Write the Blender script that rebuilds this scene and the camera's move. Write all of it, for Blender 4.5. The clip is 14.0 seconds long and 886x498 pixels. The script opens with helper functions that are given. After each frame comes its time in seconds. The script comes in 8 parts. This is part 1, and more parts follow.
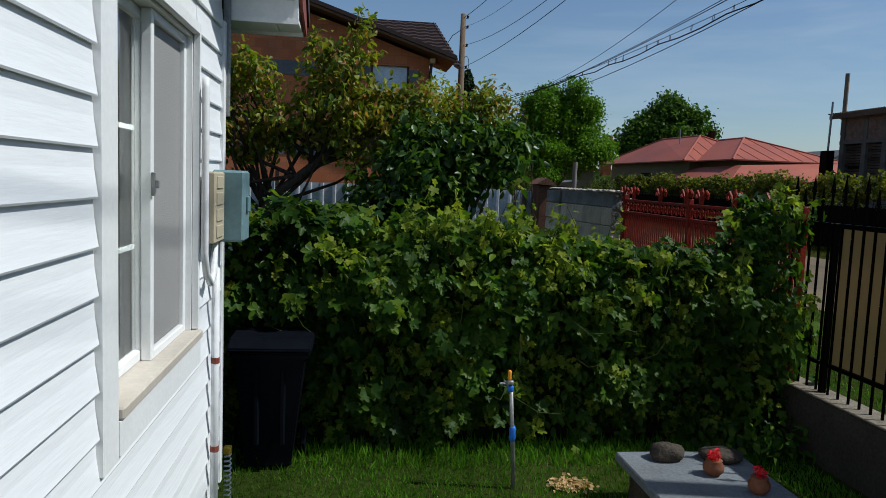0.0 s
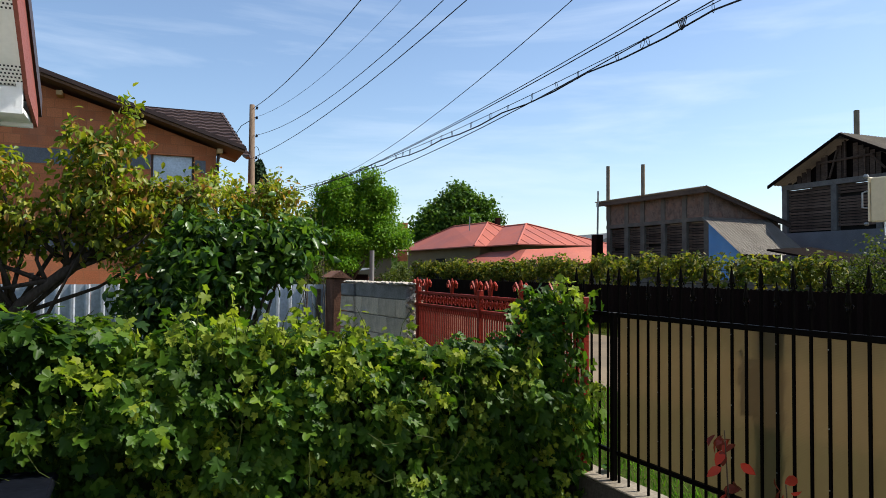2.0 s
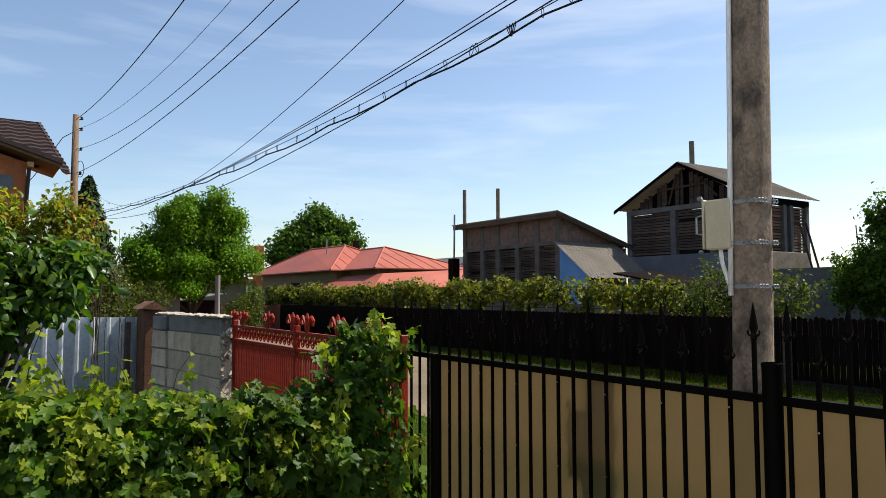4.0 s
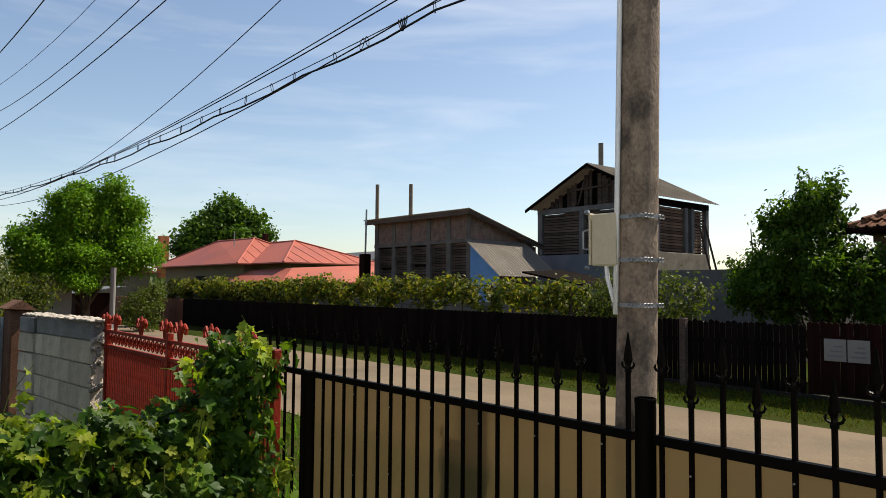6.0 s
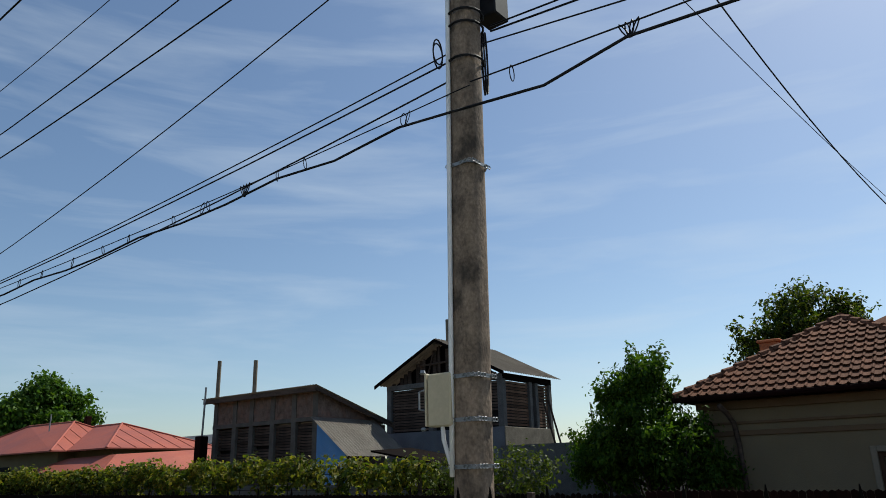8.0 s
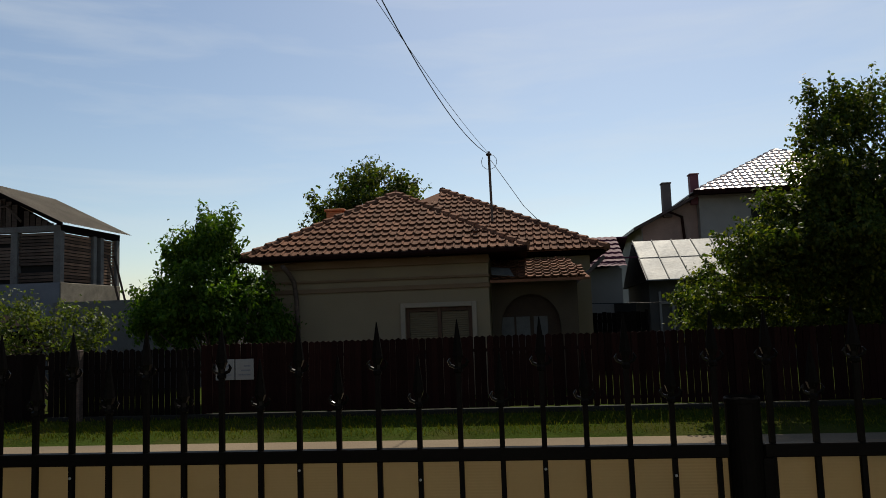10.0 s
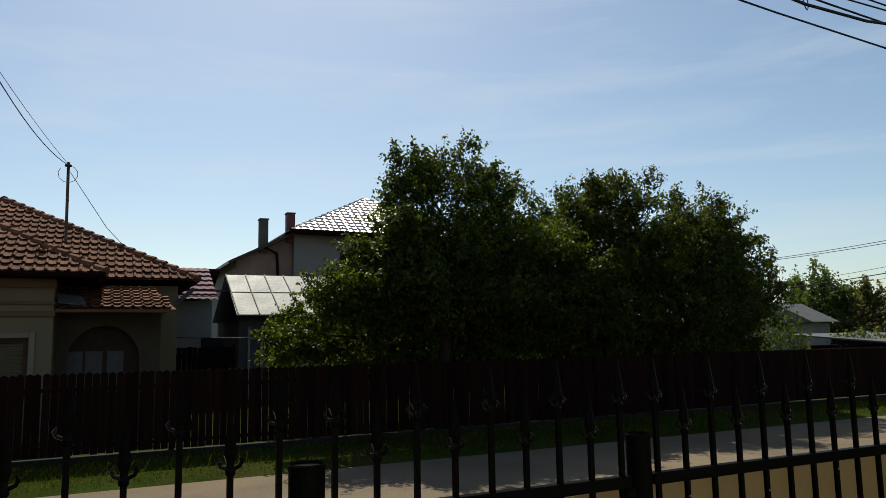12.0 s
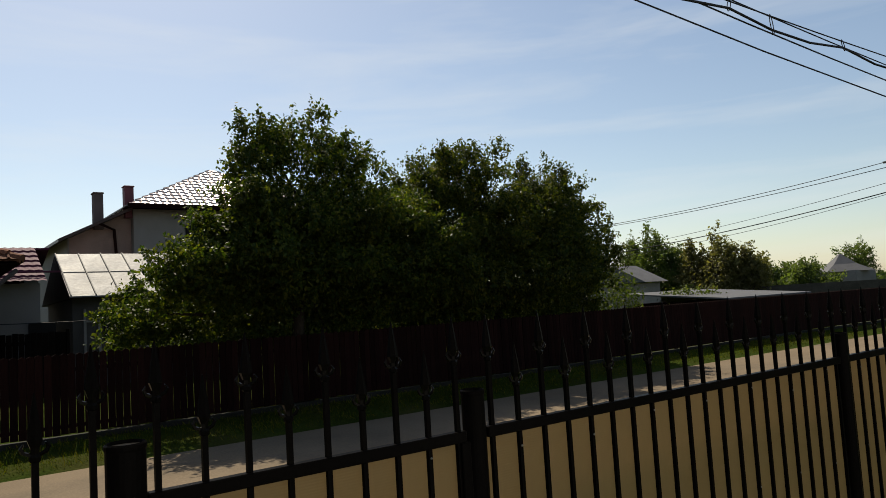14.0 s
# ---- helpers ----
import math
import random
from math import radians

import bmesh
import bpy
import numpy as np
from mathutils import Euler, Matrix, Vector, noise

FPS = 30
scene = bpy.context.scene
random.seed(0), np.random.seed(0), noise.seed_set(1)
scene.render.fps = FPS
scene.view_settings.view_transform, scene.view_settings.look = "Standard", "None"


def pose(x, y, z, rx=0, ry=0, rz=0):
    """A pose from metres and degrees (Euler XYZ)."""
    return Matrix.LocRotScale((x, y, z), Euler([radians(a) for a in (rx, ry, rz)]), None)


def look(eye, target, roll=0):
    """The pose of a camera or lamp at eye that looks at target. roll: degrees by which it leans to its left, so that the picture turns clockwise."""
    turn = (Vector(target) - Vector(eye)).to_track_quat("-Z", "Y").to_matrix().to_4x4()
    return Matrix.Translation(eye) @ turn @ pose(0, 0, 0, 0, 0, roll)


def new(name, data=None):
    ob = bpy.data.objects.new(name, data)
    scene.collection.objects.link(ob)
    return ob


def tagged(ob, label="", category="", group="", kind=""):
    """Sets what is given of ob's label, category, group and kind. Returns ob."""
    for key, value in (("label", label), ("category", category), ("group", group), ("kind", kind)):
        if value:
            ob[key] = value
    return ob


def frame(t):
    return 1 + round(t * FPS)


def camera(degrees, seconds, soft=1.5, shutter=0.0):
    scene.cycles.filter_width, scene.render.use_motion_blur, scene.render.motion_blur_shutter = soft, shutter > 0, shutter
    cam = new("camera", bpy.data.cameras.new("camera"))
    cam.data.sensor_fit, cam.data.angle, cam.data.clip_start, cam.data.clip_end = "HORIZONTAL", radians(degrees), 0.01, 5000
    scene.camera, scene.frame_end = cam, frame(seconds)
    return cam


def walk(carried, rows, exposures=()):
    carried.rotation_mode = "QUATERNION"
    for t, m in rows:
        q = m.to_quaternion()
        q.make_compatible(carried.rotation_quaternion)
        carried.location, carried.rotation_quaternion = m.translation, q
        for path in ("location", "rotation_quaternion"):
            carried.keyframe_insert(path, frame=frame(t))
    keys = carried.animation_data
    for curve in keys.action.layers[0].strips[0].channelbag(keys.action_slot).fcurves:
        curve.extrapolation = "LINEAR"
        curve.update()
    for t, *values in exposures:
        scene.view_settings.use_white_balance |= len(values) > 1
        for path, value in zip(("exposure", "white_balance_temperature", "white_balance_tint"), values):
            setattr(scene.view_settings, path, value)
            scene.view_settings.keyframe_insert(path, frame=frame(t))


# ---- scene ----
cam = camera(63.3, 14.0, soft=0.85)
PATH = [
    (0, (0.609, -0.271, 2.004), (0.857, 1.704, 1.813), 2.3),
    (0.5, (0.586, -0.168, 2.065), (1.082, 1.768, 2.006), 1.0),
    (1, (0.596, -0.059, 2.093), (1.211, 1.844, 2.051), 0.1),
    (1.5, (0.701, -0.033, 2.11), (1.392, 1.844, 2.154), 2.2),
    (2, (0.8, 0.044, 2.105), (1.572, 1.888, 2.168), 0.4),
    (2.5, (0.864, 0.267, 2.073), (1.863, 1.997, 2.165), -1.6),
    (3, (1.031, 0.379, 2.082), (2.123, 2.051, 2.199), -2.2),
    (3.2, (1.168, 0.421, 2.102), (2.264, 2.087, 2.26), -0.6),
    (5.3, (1.847, 0.784, 2.285), (2.961, 2.445, 2.308), 0.8),
    (5.5, (1.886, 0.773, 2.295), (3.062, 2.391, 2.323), 0.8),
    (6, (1.928, 0.72, 2.309), (3.212, 2.249, 2.419), 0.5),
    (6.5, (1.95, 0.695, 2.292), (3.31, 2.138, 2.554), 0.1),
    (7, (1.967, 0.705, 2.257), (3.346, 2.043, 2.811), -0.0),
    (7.2, (1.961, 0.697, 2.246), (3.33, 1.999, 2.903), -0.9),
    (9.3, (2.05, 0.51, 2.171), (3.933, 1.135, 2.428), -2.1),
    (9.5, (2.051, 0.463, 2.167), (3.972, 0.977, 2.38), -1.9),
    (10, (2.136, 0.387, 2.166), (4.116, 0.596, 2.351), -2.0),
    (10.5, (2.193, 0.294, 2.186), (4.183, 0.311, 2.385), -1.2),
    (11, (2.213, 0.262, 2.206), (4.189, 0.042, 2.429), -0.5),
    (11.5, (2.349, 0.251, 2.216), (4.254, -0.305, 2.465), -1.3),
    (12, (2.37, 0.288, 2.223), (4.16, -0.569, 2.47), -1.0),
    (12.5, (2.381, 0.311, 2.219), (4.084, -0.718, 2.428), -2.1),
    (13, (2.365, 0.304, 2.213), (3.953, -0.899, 2.394), -3.0),
    (13.5, (2.366, 0.276, 2.201), (3.912, -0.986, 2.329), -3.5),
    (14, (2.351, 0.22, 2.198), (3.944, -0.979, 2.351), -3.5),
]
walk(cam, [(t, look(eye, target, roll)) for t, eye, target, roll in PATH], exposures=[(0.0, -0.25, 5900, 6), (0.5, 0.25, 5900, 7), (1.5, 0.82, 6300, 9), (3.2, 0.82, 6500, 10), (5.5, 0.70, 7150, 11), (6.5, 0.56, 6900, 9), (7.0, 0.2, 6030, 4), (7.2, 0.15, 6030, 4), (9.5, 0.08, 7020, 8), (10.5, 0.22, 7060, 8), (12.0, 0.16, 6870, 4), (13.5, 0.21, 7230, 8), (14.0, 0.30, 7420, 9)])

# ---- world and sun ----
SUN_EL, SUN_AZ = radians(51), radians(-11)  # azimuth from +x
SUN_DIR = Vector((math.cos(SUN_EL) * math.cos(SUN_AZ), math.cos(SUN_EL) * math.sin(SUN_AZ), math.sin(SUN_EL)))
world = bpy.data.worlds.new("sky")
scene.world = world
world.use_nodes = True
wn, wl = world.node_tree.nodes, world.node_tree.links
sky = wn.new("ShaderNodeTexSky")
sky.sky_type = "NISHITA"
sky.sun_disc = False
sky.sun_elevation, sky.sun_rotation = SUN_EL, radians(90) - SUN_AZ
sky.altitude, sky.air_density, sky.dust_density, sky.ozone_density = 50, 1.0, 0.8, 2.1
wco = wn.new("ShaderNodeTexCoord")
wmap = wn.new("ShaderNodeMapping")
wmap.inputs["Scale"].default_value = (1.5, 1.5, 11.0)
wmap.inputs["Rotation"].default_value = (radians(3), radians(-4), 0)
wl.new(wco.outputs["Generated"], wmap.inputs["Vector"])
cloud = wn.new("ShaderNodeTexNoise")
cloud.inputs["Scale"].default_value, cloud.inputs["Detail"].default_value = 1.7, 7
cloud.inputs["Roughness"].default_value, cloud.inputs["Distortion"].default_value = 0.55, 0.35
wl.new(wmap.outputs[0], cloud.inputs["Vector"])
cramp = wn.new("ShaderNodeValToRGB")
cramp.color_ramp.elements[0].position, cramp.color_ramp.elements[0].color = 0.47, (0, 0, 0, 1)
cramp.color_ramp.elements[1].position, cramp.color_ramp.elements[1].color = 0.76, (0.34, 0.34, 0.34, 1)
wl.new(cloud.outputs["Fac"], cramp.inputs[0])
cmix = wn.new("ShaderNodeMixRGB")
cmix.inputs[2].default_value = (6.2, 6.8, 7.6, 1)
wl.new(cramp.outputs[0], cmix.inputs[0])
wl.new(sky.outputs[0], cmix.inputs[1])
wbg = wn["Background"]
wbg.inputs["Strength"].default_value = 0.10
wl.new(cmix.outputs[0], wbg.inputs["Color"])
sun = new("sun", bpy.data.lights.new("sun", "SUN"))
sun.data.energy, sun.data.angle, sun.data.color = 5.0, radians(0.55), (1.0, 0.95, 0.86)
sun.matrix_world = look(SUN_DIR * 60, (0, 0, 0))

# ---- helpers for meshes ----
WM = {}


def nodes_of(m):
    m.use_nodes = True
    return m.node_tree.nodes, m.node_tree.links, m.node_tree.nodes["Principled BSDF"]


def mat(name, col, rough=0.7, metal=0.0, var=0.25, scale=1.5, fine=40.0, bump=0.25, rnd=0.0, island=0.0, stain=None, stain_amt=0.5, stain_scale=0.8, stretch=(1, 1, 1), spec=0.15):
    """Paint, stone, wood or metal with wear at two scales."""
    m = bpy.data.materials.new(name)
    n, l, p = nodes_of(m)
    co = n.new("ShaderNodeTexCoord")
    mp = n.new("ShaderNodeMapping")
    mp.inputs["Scale"].default_value = stretch
    l.new(co.outputs["Object"], mp.inputs["Vector"])
    big, small = n.new("ShaderNodeTexNoise"), n.new("ShaderNodeTexNoise")
    big.inputs["Scale"].default_value, big.inputs["Detail"].default_value = scale, 6
    small.inputs["Scale"].default_value, small.inputs["Detail"].default_value = fine, 5
    l.new(mp.outputs[0], big.inputs["Vector"])
    l.new(mp.outputs[0], small.inputs["Vector"])
    both = n.new("ShaderNodeMath")
    both.operation = "ADD"
    l.new(big.outputs["Fac"], both.inputs[0])
    l.new(small.outputs["Fac"], both.inputs[1])
    rng = n.new("ShaderNodeMapRange")
    rng.inputs[1].default_value, rng.inputs[2].default_value = 0.7, 1.3
    rng.inputs[3].default_value, rng.inputs[4].default_value = 1 - var, 1 + var
    l.new(both.outputs[0], rng.inputs[0])
    last = rng.outputs[0]
    for amt, kind in ((rnd, "o"), (island, "i")):
        if amt:
            src = n.new("ShaderNodeObjectInfo").outputs["Random"] if kind == "o" else n.new("ShaderNodeNewGeometry").outputs["Random Per Island"]
            r2 = n.new("ShaderNodeMapRange")
            r2.inputs[3].default_value, r2.inputs[4].default_value = 1 - amt, 1 + amt
            l.new(src, r2.inputs[0])
            mul = n.new("ShaderNodeMath")
            mul.operation = "MULTIPLY"
            l.new(last, mul.inputs[0])
            l.new(r2.outputs[0], mul.inputs[1])
            last = mul.outputs[0]
    tint = n.new("ShaderNodeMixRGB")
    tint.blend_type = "MULTIPLY"
    tint.inputs[0].default_value = 1
    tint.inputs[1].default_value = (*col, 1)
    l.new(last, tint.inputs[2])
    out = tint.outputs[0]
    if stain:
        st = n.new("ShaderNodeTexNoise")
        st.inputs["Scale"].default_value, st.inputs["Detail"].default_value, st.inputs["Roughness"].default_value = stain_scale, 8, 0.65
        l.new(mp.outputs[0], st.inputs["Vector"])
        sr = n.new("ShaderNodeMapRange")
        sr.inputs[1].default_value, sr.inputs[2].default_value, sr.inputs[4].default_value = 0.48, 0.66, stain_amt
        l.new(st.outputs["Fac"], sr.inputs[0])
        mx = n.new("ShaderNodeMixRGB")
        mx.inputs[2].default_value = (*stain, 1)
        l.new(sr.outputs[0], mx.inputs[0])
        l.new(out, mx.inputs[1])
        out = mx.outputs[0]
    l.new(out, p.inputs["Base Color"])
    rr = n.new("ShaderNodeMapRange")
    rr.inputs[3].default_value, rr.inputs[4].default_value = max(rough - 0.12, 0.03), min(rough + 0.12, 1)
    l.new(big.outputs["Fac"], rr.inputs[0])
    l.new(rr.outputs[0], p.inputs["Roughness"])
    p.inputs["Metallic"].default_value = metal
    p.inputs["Specular IOR Level"].default_value = spec
    if bump:
        b = n.new("ShaderNodeBump")
        b.inputs["Strength"].default_value, b.inputs["Distance"].default_value = bump, 0.02
        l.new(small.outputs["Fac"], b.inputs["Height"])
        l.new(b.outputs[0], p.inputs["Normal"])
    return m


def leaf_mat(name, cols, trans=0.4, rough=0.55, gloss=0.14):
    """Foliage: colour varies from leaf to leaf, some light passes through."""
    m = bpy.data.materials.new(name)
    n, l, p = nodes_of(m)
    ge = n.new("ShaderNodeNewGeometry")
    ra = n.new("ShaderNodeValToRGB")
    for i, c in enumerate(cols):
        e = ra.color_ramp.elements[i] if i < 2 else ra.color_ramp.elements.new(0.99)
        e.position, e.color = i / (len(cols) - 1), (*c, 1)
    oi = n.new("ShaderNodeObjectInfo")
    ad = n.new("ShaderNodeMath")
    ad.operation = "ADD"
    fr = n.new("ShaderNodeMath")
    fr.operation = "FRACT"
    l.new(ge.outputs["Random Per Island"], ad.inputs[0])
    l.new(oi.outputs["Random"], ad.inputs[1])
    l.new(ad.outputs[0], fr.inputs[0])
    l.new(fr.outputs[0], ra.inputs[0])
    co = n.new("ShaderNodeTexCoord")
    no = n.new("ShaderNodeTexNoise")
    no.inputs["Scale"].default_value, no.inputs["Detail"].default_value = 1.3, 4
    l.new(co.outputs["Object"], no.inputs["Vector"])
    mr = n.new("ShaderNodeMapRange")
    mr.inputs[1].default_value, mr.inputs[2].default_value, mr.inputs[3].default_value, mr.inputs[4].default_value = 0.35, 0.65, 0.7, 1.25
    l.new(no.outputs["Fac"], mr.inputs[0])
    mu = n.new("ShaderNodeMixRGB")
    mu.blend_type = "MULTIPLY"
    mu.inputs[0].default_value = 1
    l.new(ra.outputs[0], mu.inputs[1])
    l.new(mr.outputs[0], mu.inputs[2])
    l.new(mu.outputs[0], p.inputs["Base Color"])
    p.inputs["Roughness"].default_value, p.inputs["Specular IOR Level"].default_value = rough, gloss
    tr = n.new("ShaderNodeBsdfTranslucent")
    br = n.new("ShaderNodeMixRGB")
    br.blend_type = "MULTIPLY"
    br.inputs[0].default_value, br.inputs[2].default_value = 1, (1.5, 1.6, 0.6, 1)
    l.new(mu.outputs[0], br.inputs[1])
    l.new(br.outputs[0], tr.inputs["Color"])
    mix = n.new("ShaderNodeMixShader")
    mix.inputs[0].default_value = trans
    l.new(p.outputs[0], mix.inputs[1])
    l.new(tr.outputs[0], mix.inputs[2])
    l.new(mix.outputs[0], n["Material Output"].inputs["Surface"])
    return m


def thing(name, at, label, category, group="", kind=""):
    e = new(name)
    e.location = at
    e.empty_display_size = 0.1
    WM[e] = Matrix.Translation(at)
    return tagged(e, label, category, group, kind)


def attach(ob, parent, m=None):
    if m is not None:
        ob.matrix_basis = m
    if parent is not None:
        ob.parent = parent
        ob.matrix_parent_inverse = WM[parent].inverted()
    WM[ob] = ob.matrix_basis.copy()
    return ob


def part(name, bm, material, parent=None, label="", smooth=False, m=None):
    me = bpy.data.meshes.new(name)
    bmesh.ops.recalc_face_normals(bm, faces=bm.faces)
    bm.to_mesh(me)
    bm.free()
    me.materials.append(material)
    if smooth:
        me.polygons.foreach_set("use_smooth", [True] * len(me.polygons))
    ob = attach(new(name, me), parent, m)
    return tagged(ob, label)


def piece(name, me, parent, m):
    return attach(new(name, me), parent, m)


def raw(name, verts, faces, material, parent=None, label="", smooth=False, kind=""):
    me = bpy.data.meshes.new(name)
    me.from_pydata(verts, [], faces)
    me.materials.append(material)
    if smooth:
        me.polygons.foreach_set("use_smooth", [True] * len(me.polygons))
    me.update()
    return tagged(attach(new(name, me), parent), label, kind=kind)


def box(bm, lo, hi, bev=0.0, rot=None):
    lo, hi = Vector(lo), Vector(hi)
    g = bmesh.ops.create_cube(bm, size=1)["verts"]
    c, s = (lo + hi) / 2, hi - lo
    bmesh.ops.scale(bm, vec=s, verts=g)
    if bev:
        ed = {e for v in g for e in v.link_edges}
        g = list({v for f in bmesh.ops.bevel(bm, geom=list(ed), offset=bev, segments=1, affect="EDGES")["faces"] for v in f.verts} | {v for v in g if v.is_valid})
    if rot:
        bmesh.ops.rotate(bm, cent=(0, 0, 0), matrix=Euler([radians(a) for a in rot]).to_matrix(), verts=g)
    bmesh.ops.translate(bm, vec=c, verts=g)
    return bm


def tube(bm, pts, r, seg=8, closed=False):
    """A round bar along a line of points; r may be one radius or one per point."""
    pts = [Vector(p) for p in pts]
    rs = r if isinstance(r, (list, tuple)) else [r] * len(pts)
    rings, up = [], None
    for i, p in enumerate(pts):
        d = (pts[(i + 1) % len(pts)] - pts[i - 1]) if closed else (pts[min(i + 1, len(pts) - 1)] - pts[max(i - 1, 0)])
        d.normalize()
        if up is None:
            up = Vector((0, 0, 1)) if abs(d.z) < 0.9 else Vector((1, 0, 0))
        a = d.cross(up).normalized()
        b = d.cross(a)
        up = -b if b.dot(up) < 0 else b
        b = d.cross(a)
        rings.append([bm.verts.new(p + rs[i] * (math.cos(2 * math.pi * k / seg) * a + math.sin(2 * math.pi * k / seg) * b)) for k in range(seg)])
    n = len(rings)
    for i in range(n if closed else n - 1):
        A, B = rings[i], rings[(i + 1) % n]
        for k in range(seg):
            bm.faces.new((A[k], A[(k + 1) % seg], B[(k + 1) % seg], B[k]))
    if not closed:
        bm.faces.new(rings[0][::-1])
        bm.faces.new(rings[-1])
    return bm


def prism(bm, poly, vec):
    """A flat polygon pushed along vec."""
    vec = Vector(vec)
    a = [bm.verts.new(p) for p in poly]
    b = [bm.verts.new(Vector(p) + vec) for p in poly]
    bm.faces.new(a[::-1])
    bm.faces.new(b)
    for i in range(len(a)):
        j = (i + 1) % len(a)
        bm.faces.new((a[i], a[j], b[j], b[i]))
    return bm


def lathe(bm, at, prof, seg=12):
    """A turned shape round a vertical axis: profile of (radius, height)."""
    at = Vector(at)
    rings = [[bm.verts.new(at + Vector((r * math.cos(2 * math.pi * k / seg), r * math.sin(2 * math.pi * k / seg), z))) for k in range(seg)] for r, z in prof]
    for A, B in zip(rings, rings[1:]):
        for k in range(seg):
            bm.faces.new((A[k], A[(k + 1) % seg], B[(k + 1) % seg], B[k]))
    bm.faces.new(rings[0][::-1])
    bm.faces.new(rings[-1])
    return bm


B = bmesh.new
OVAL = ([(0, 0, 0), (0.17, 0.16, 0.05), (0.27, 0.42, 0.09), (0.19, 0.74, 0.03), (0, 1, -0.14), (-0.19, 0.74, 0.03), (-0.27, 0.42, 0.09), (-0.17, 0.16, 0.05), (0, 0.5, -0.01)], [(8, i, (i + 1) % 8) for i in range(8)])
DIAMOND = ([(0, 0, 0), (-0.33, 0.5, 0.08), (0, 1, -0.08), (0.33, 0.5, 0.08)], [(0, 2, 1), (0, 3, 2)])
def lobed_leaf():
    """Outline of a three to five lobed leaf with blunt lobes and deep cuts, as a fan round its middle."""
    ring = []
    for deg, r in ((0, 0.72), (11, 0.66), (22, 0.53), (33, 0.36), (44, 0.50), (56, 0.62), (69, 0.55), (86, 0.37), (103, 0.46), (120, 0.48), (140, 0.40), (165, 0.27)):
        ring.append((radians(deg), r))
    ring += [(-a, r) for a, r in reversed(ring[1:])]
    pts = [(r * math.sin(a), 0.34 + r * math.cos(a)) for a, r in ring]
    v = [(x, y, 0.30 * abs(x) - 0.35 * max(y - 0.35, 0) ** 2 - 0.5 * max(abs(x) - 0.3, 0) ** 1.5) for x, y in pts] + [(0, 0.34, 0)]
    n = len(pts)
    return v, [(n, (i + 1) % n, i) for i in range(n)]


HOP = lobed_leaf()
BLADE = ([(-0.06, 0, 0), (0.06, 0, 0), (0.03, 0.1, 0.6), (0, 0.32, 1.0)], [(0, 1, 2), (0, 2, 3)])


def leaves(name, pos, nrm, size, tmpl, material, parent, rng, tip=None, spread=0.6, label=""):
    """Many leaves as one mesh: each at its place, facing nrm more or less, its tip hanging roughly along tip."""
    n = len(pos)
    z = nrm + rng.normal(0, spread, (n, 3))
    z /= np.linalg.norm(z, axis=1)[:, None] + 1e-9
    t = (np.array([0, 0, -1.0]) if tip is None else np.array(tip)) + rng.normal(0, 0.6, (n, 3))
    y = t - (t * z).sum(1)[:, None] * z
    y /= np.linalg.norm(y, axis=1)[:, None] + 1e-9
    x = np.cross(y, z)
    tv, tf = np.array(tmpl[0]), np.array(tmpl[1])
    s = np.asarray(size).reshape(-1, 1, 1) * np.ones((n, 1, 1))
    v = pos[:, None, :] + s * (tv[None, :, 0, None] * x[:, None] + tv[None, :, 1, None] * y[:, None] + tv[None, :, 2, None] * z[:, None])
    f = tf[None] + (np.arange(n) * len(tv))[:, None, None]
    me = bpy.data.meshes.new(name)
    nf = n * len(tf)
    me.vertices.add(n * len(tv))
    me.vertices.foreach_set("co", v.astype(np.float32).ravel())
    me.loops.add(nf * 3)
    me.loops.foreach_set("vertex_index", f.astype(np.int32).ravel())
    me.polygons.add(nf)
    me.polygons.foreach_set("loop_start", np.arange(0, nf * 3, 3, dtype=np.int32))
    me.update(calc_edges=True)
    me.materials.append(material)
    return tagged(attach(new(name, me), parent), label, kind="stuff")


def clumps(rng, blobs, n, clump, per):
    """Points of a crown: clumps spread over ellipsoids, mostly near their skin. Returns points, outward normals and clump centres."""
    w = np.array([(b[2] if len(b) > 2 else 1.0) * (b[1][0] * b[1][1] + b[1][0] * b[1][2] + b[1][1] * b[1][2]) for b in blobs], float)
    k = max(n // per, 1)
    which = rng.choice(len(blobs), k, p=w / w.sum())
    d = rng.normal(0, 1, (k, 3))
    d /= np.linalg.norm(d, axis=1)[:, None]
    rad = np.array([b[1] for b in blobs])[which]
    cen = np.array([b[0] for b in blobs])[which]
    u = rng.uniform(0.2, 1.12, k) ** 0.5
    c = cen + d * rad * u[:, None]
    nn = d / rad
    nn /= np.linalg.norm(nn, axis=1)[:, None]
    pos = np.repeat(c, per, 0) + rng.normal(0, clump, (k * per, 3)) * np.array([1, 1, 0.75])
    return pos, np.repeat(nn, per, 0) * 0.7 + np.array([0, 0, 0.5]), c


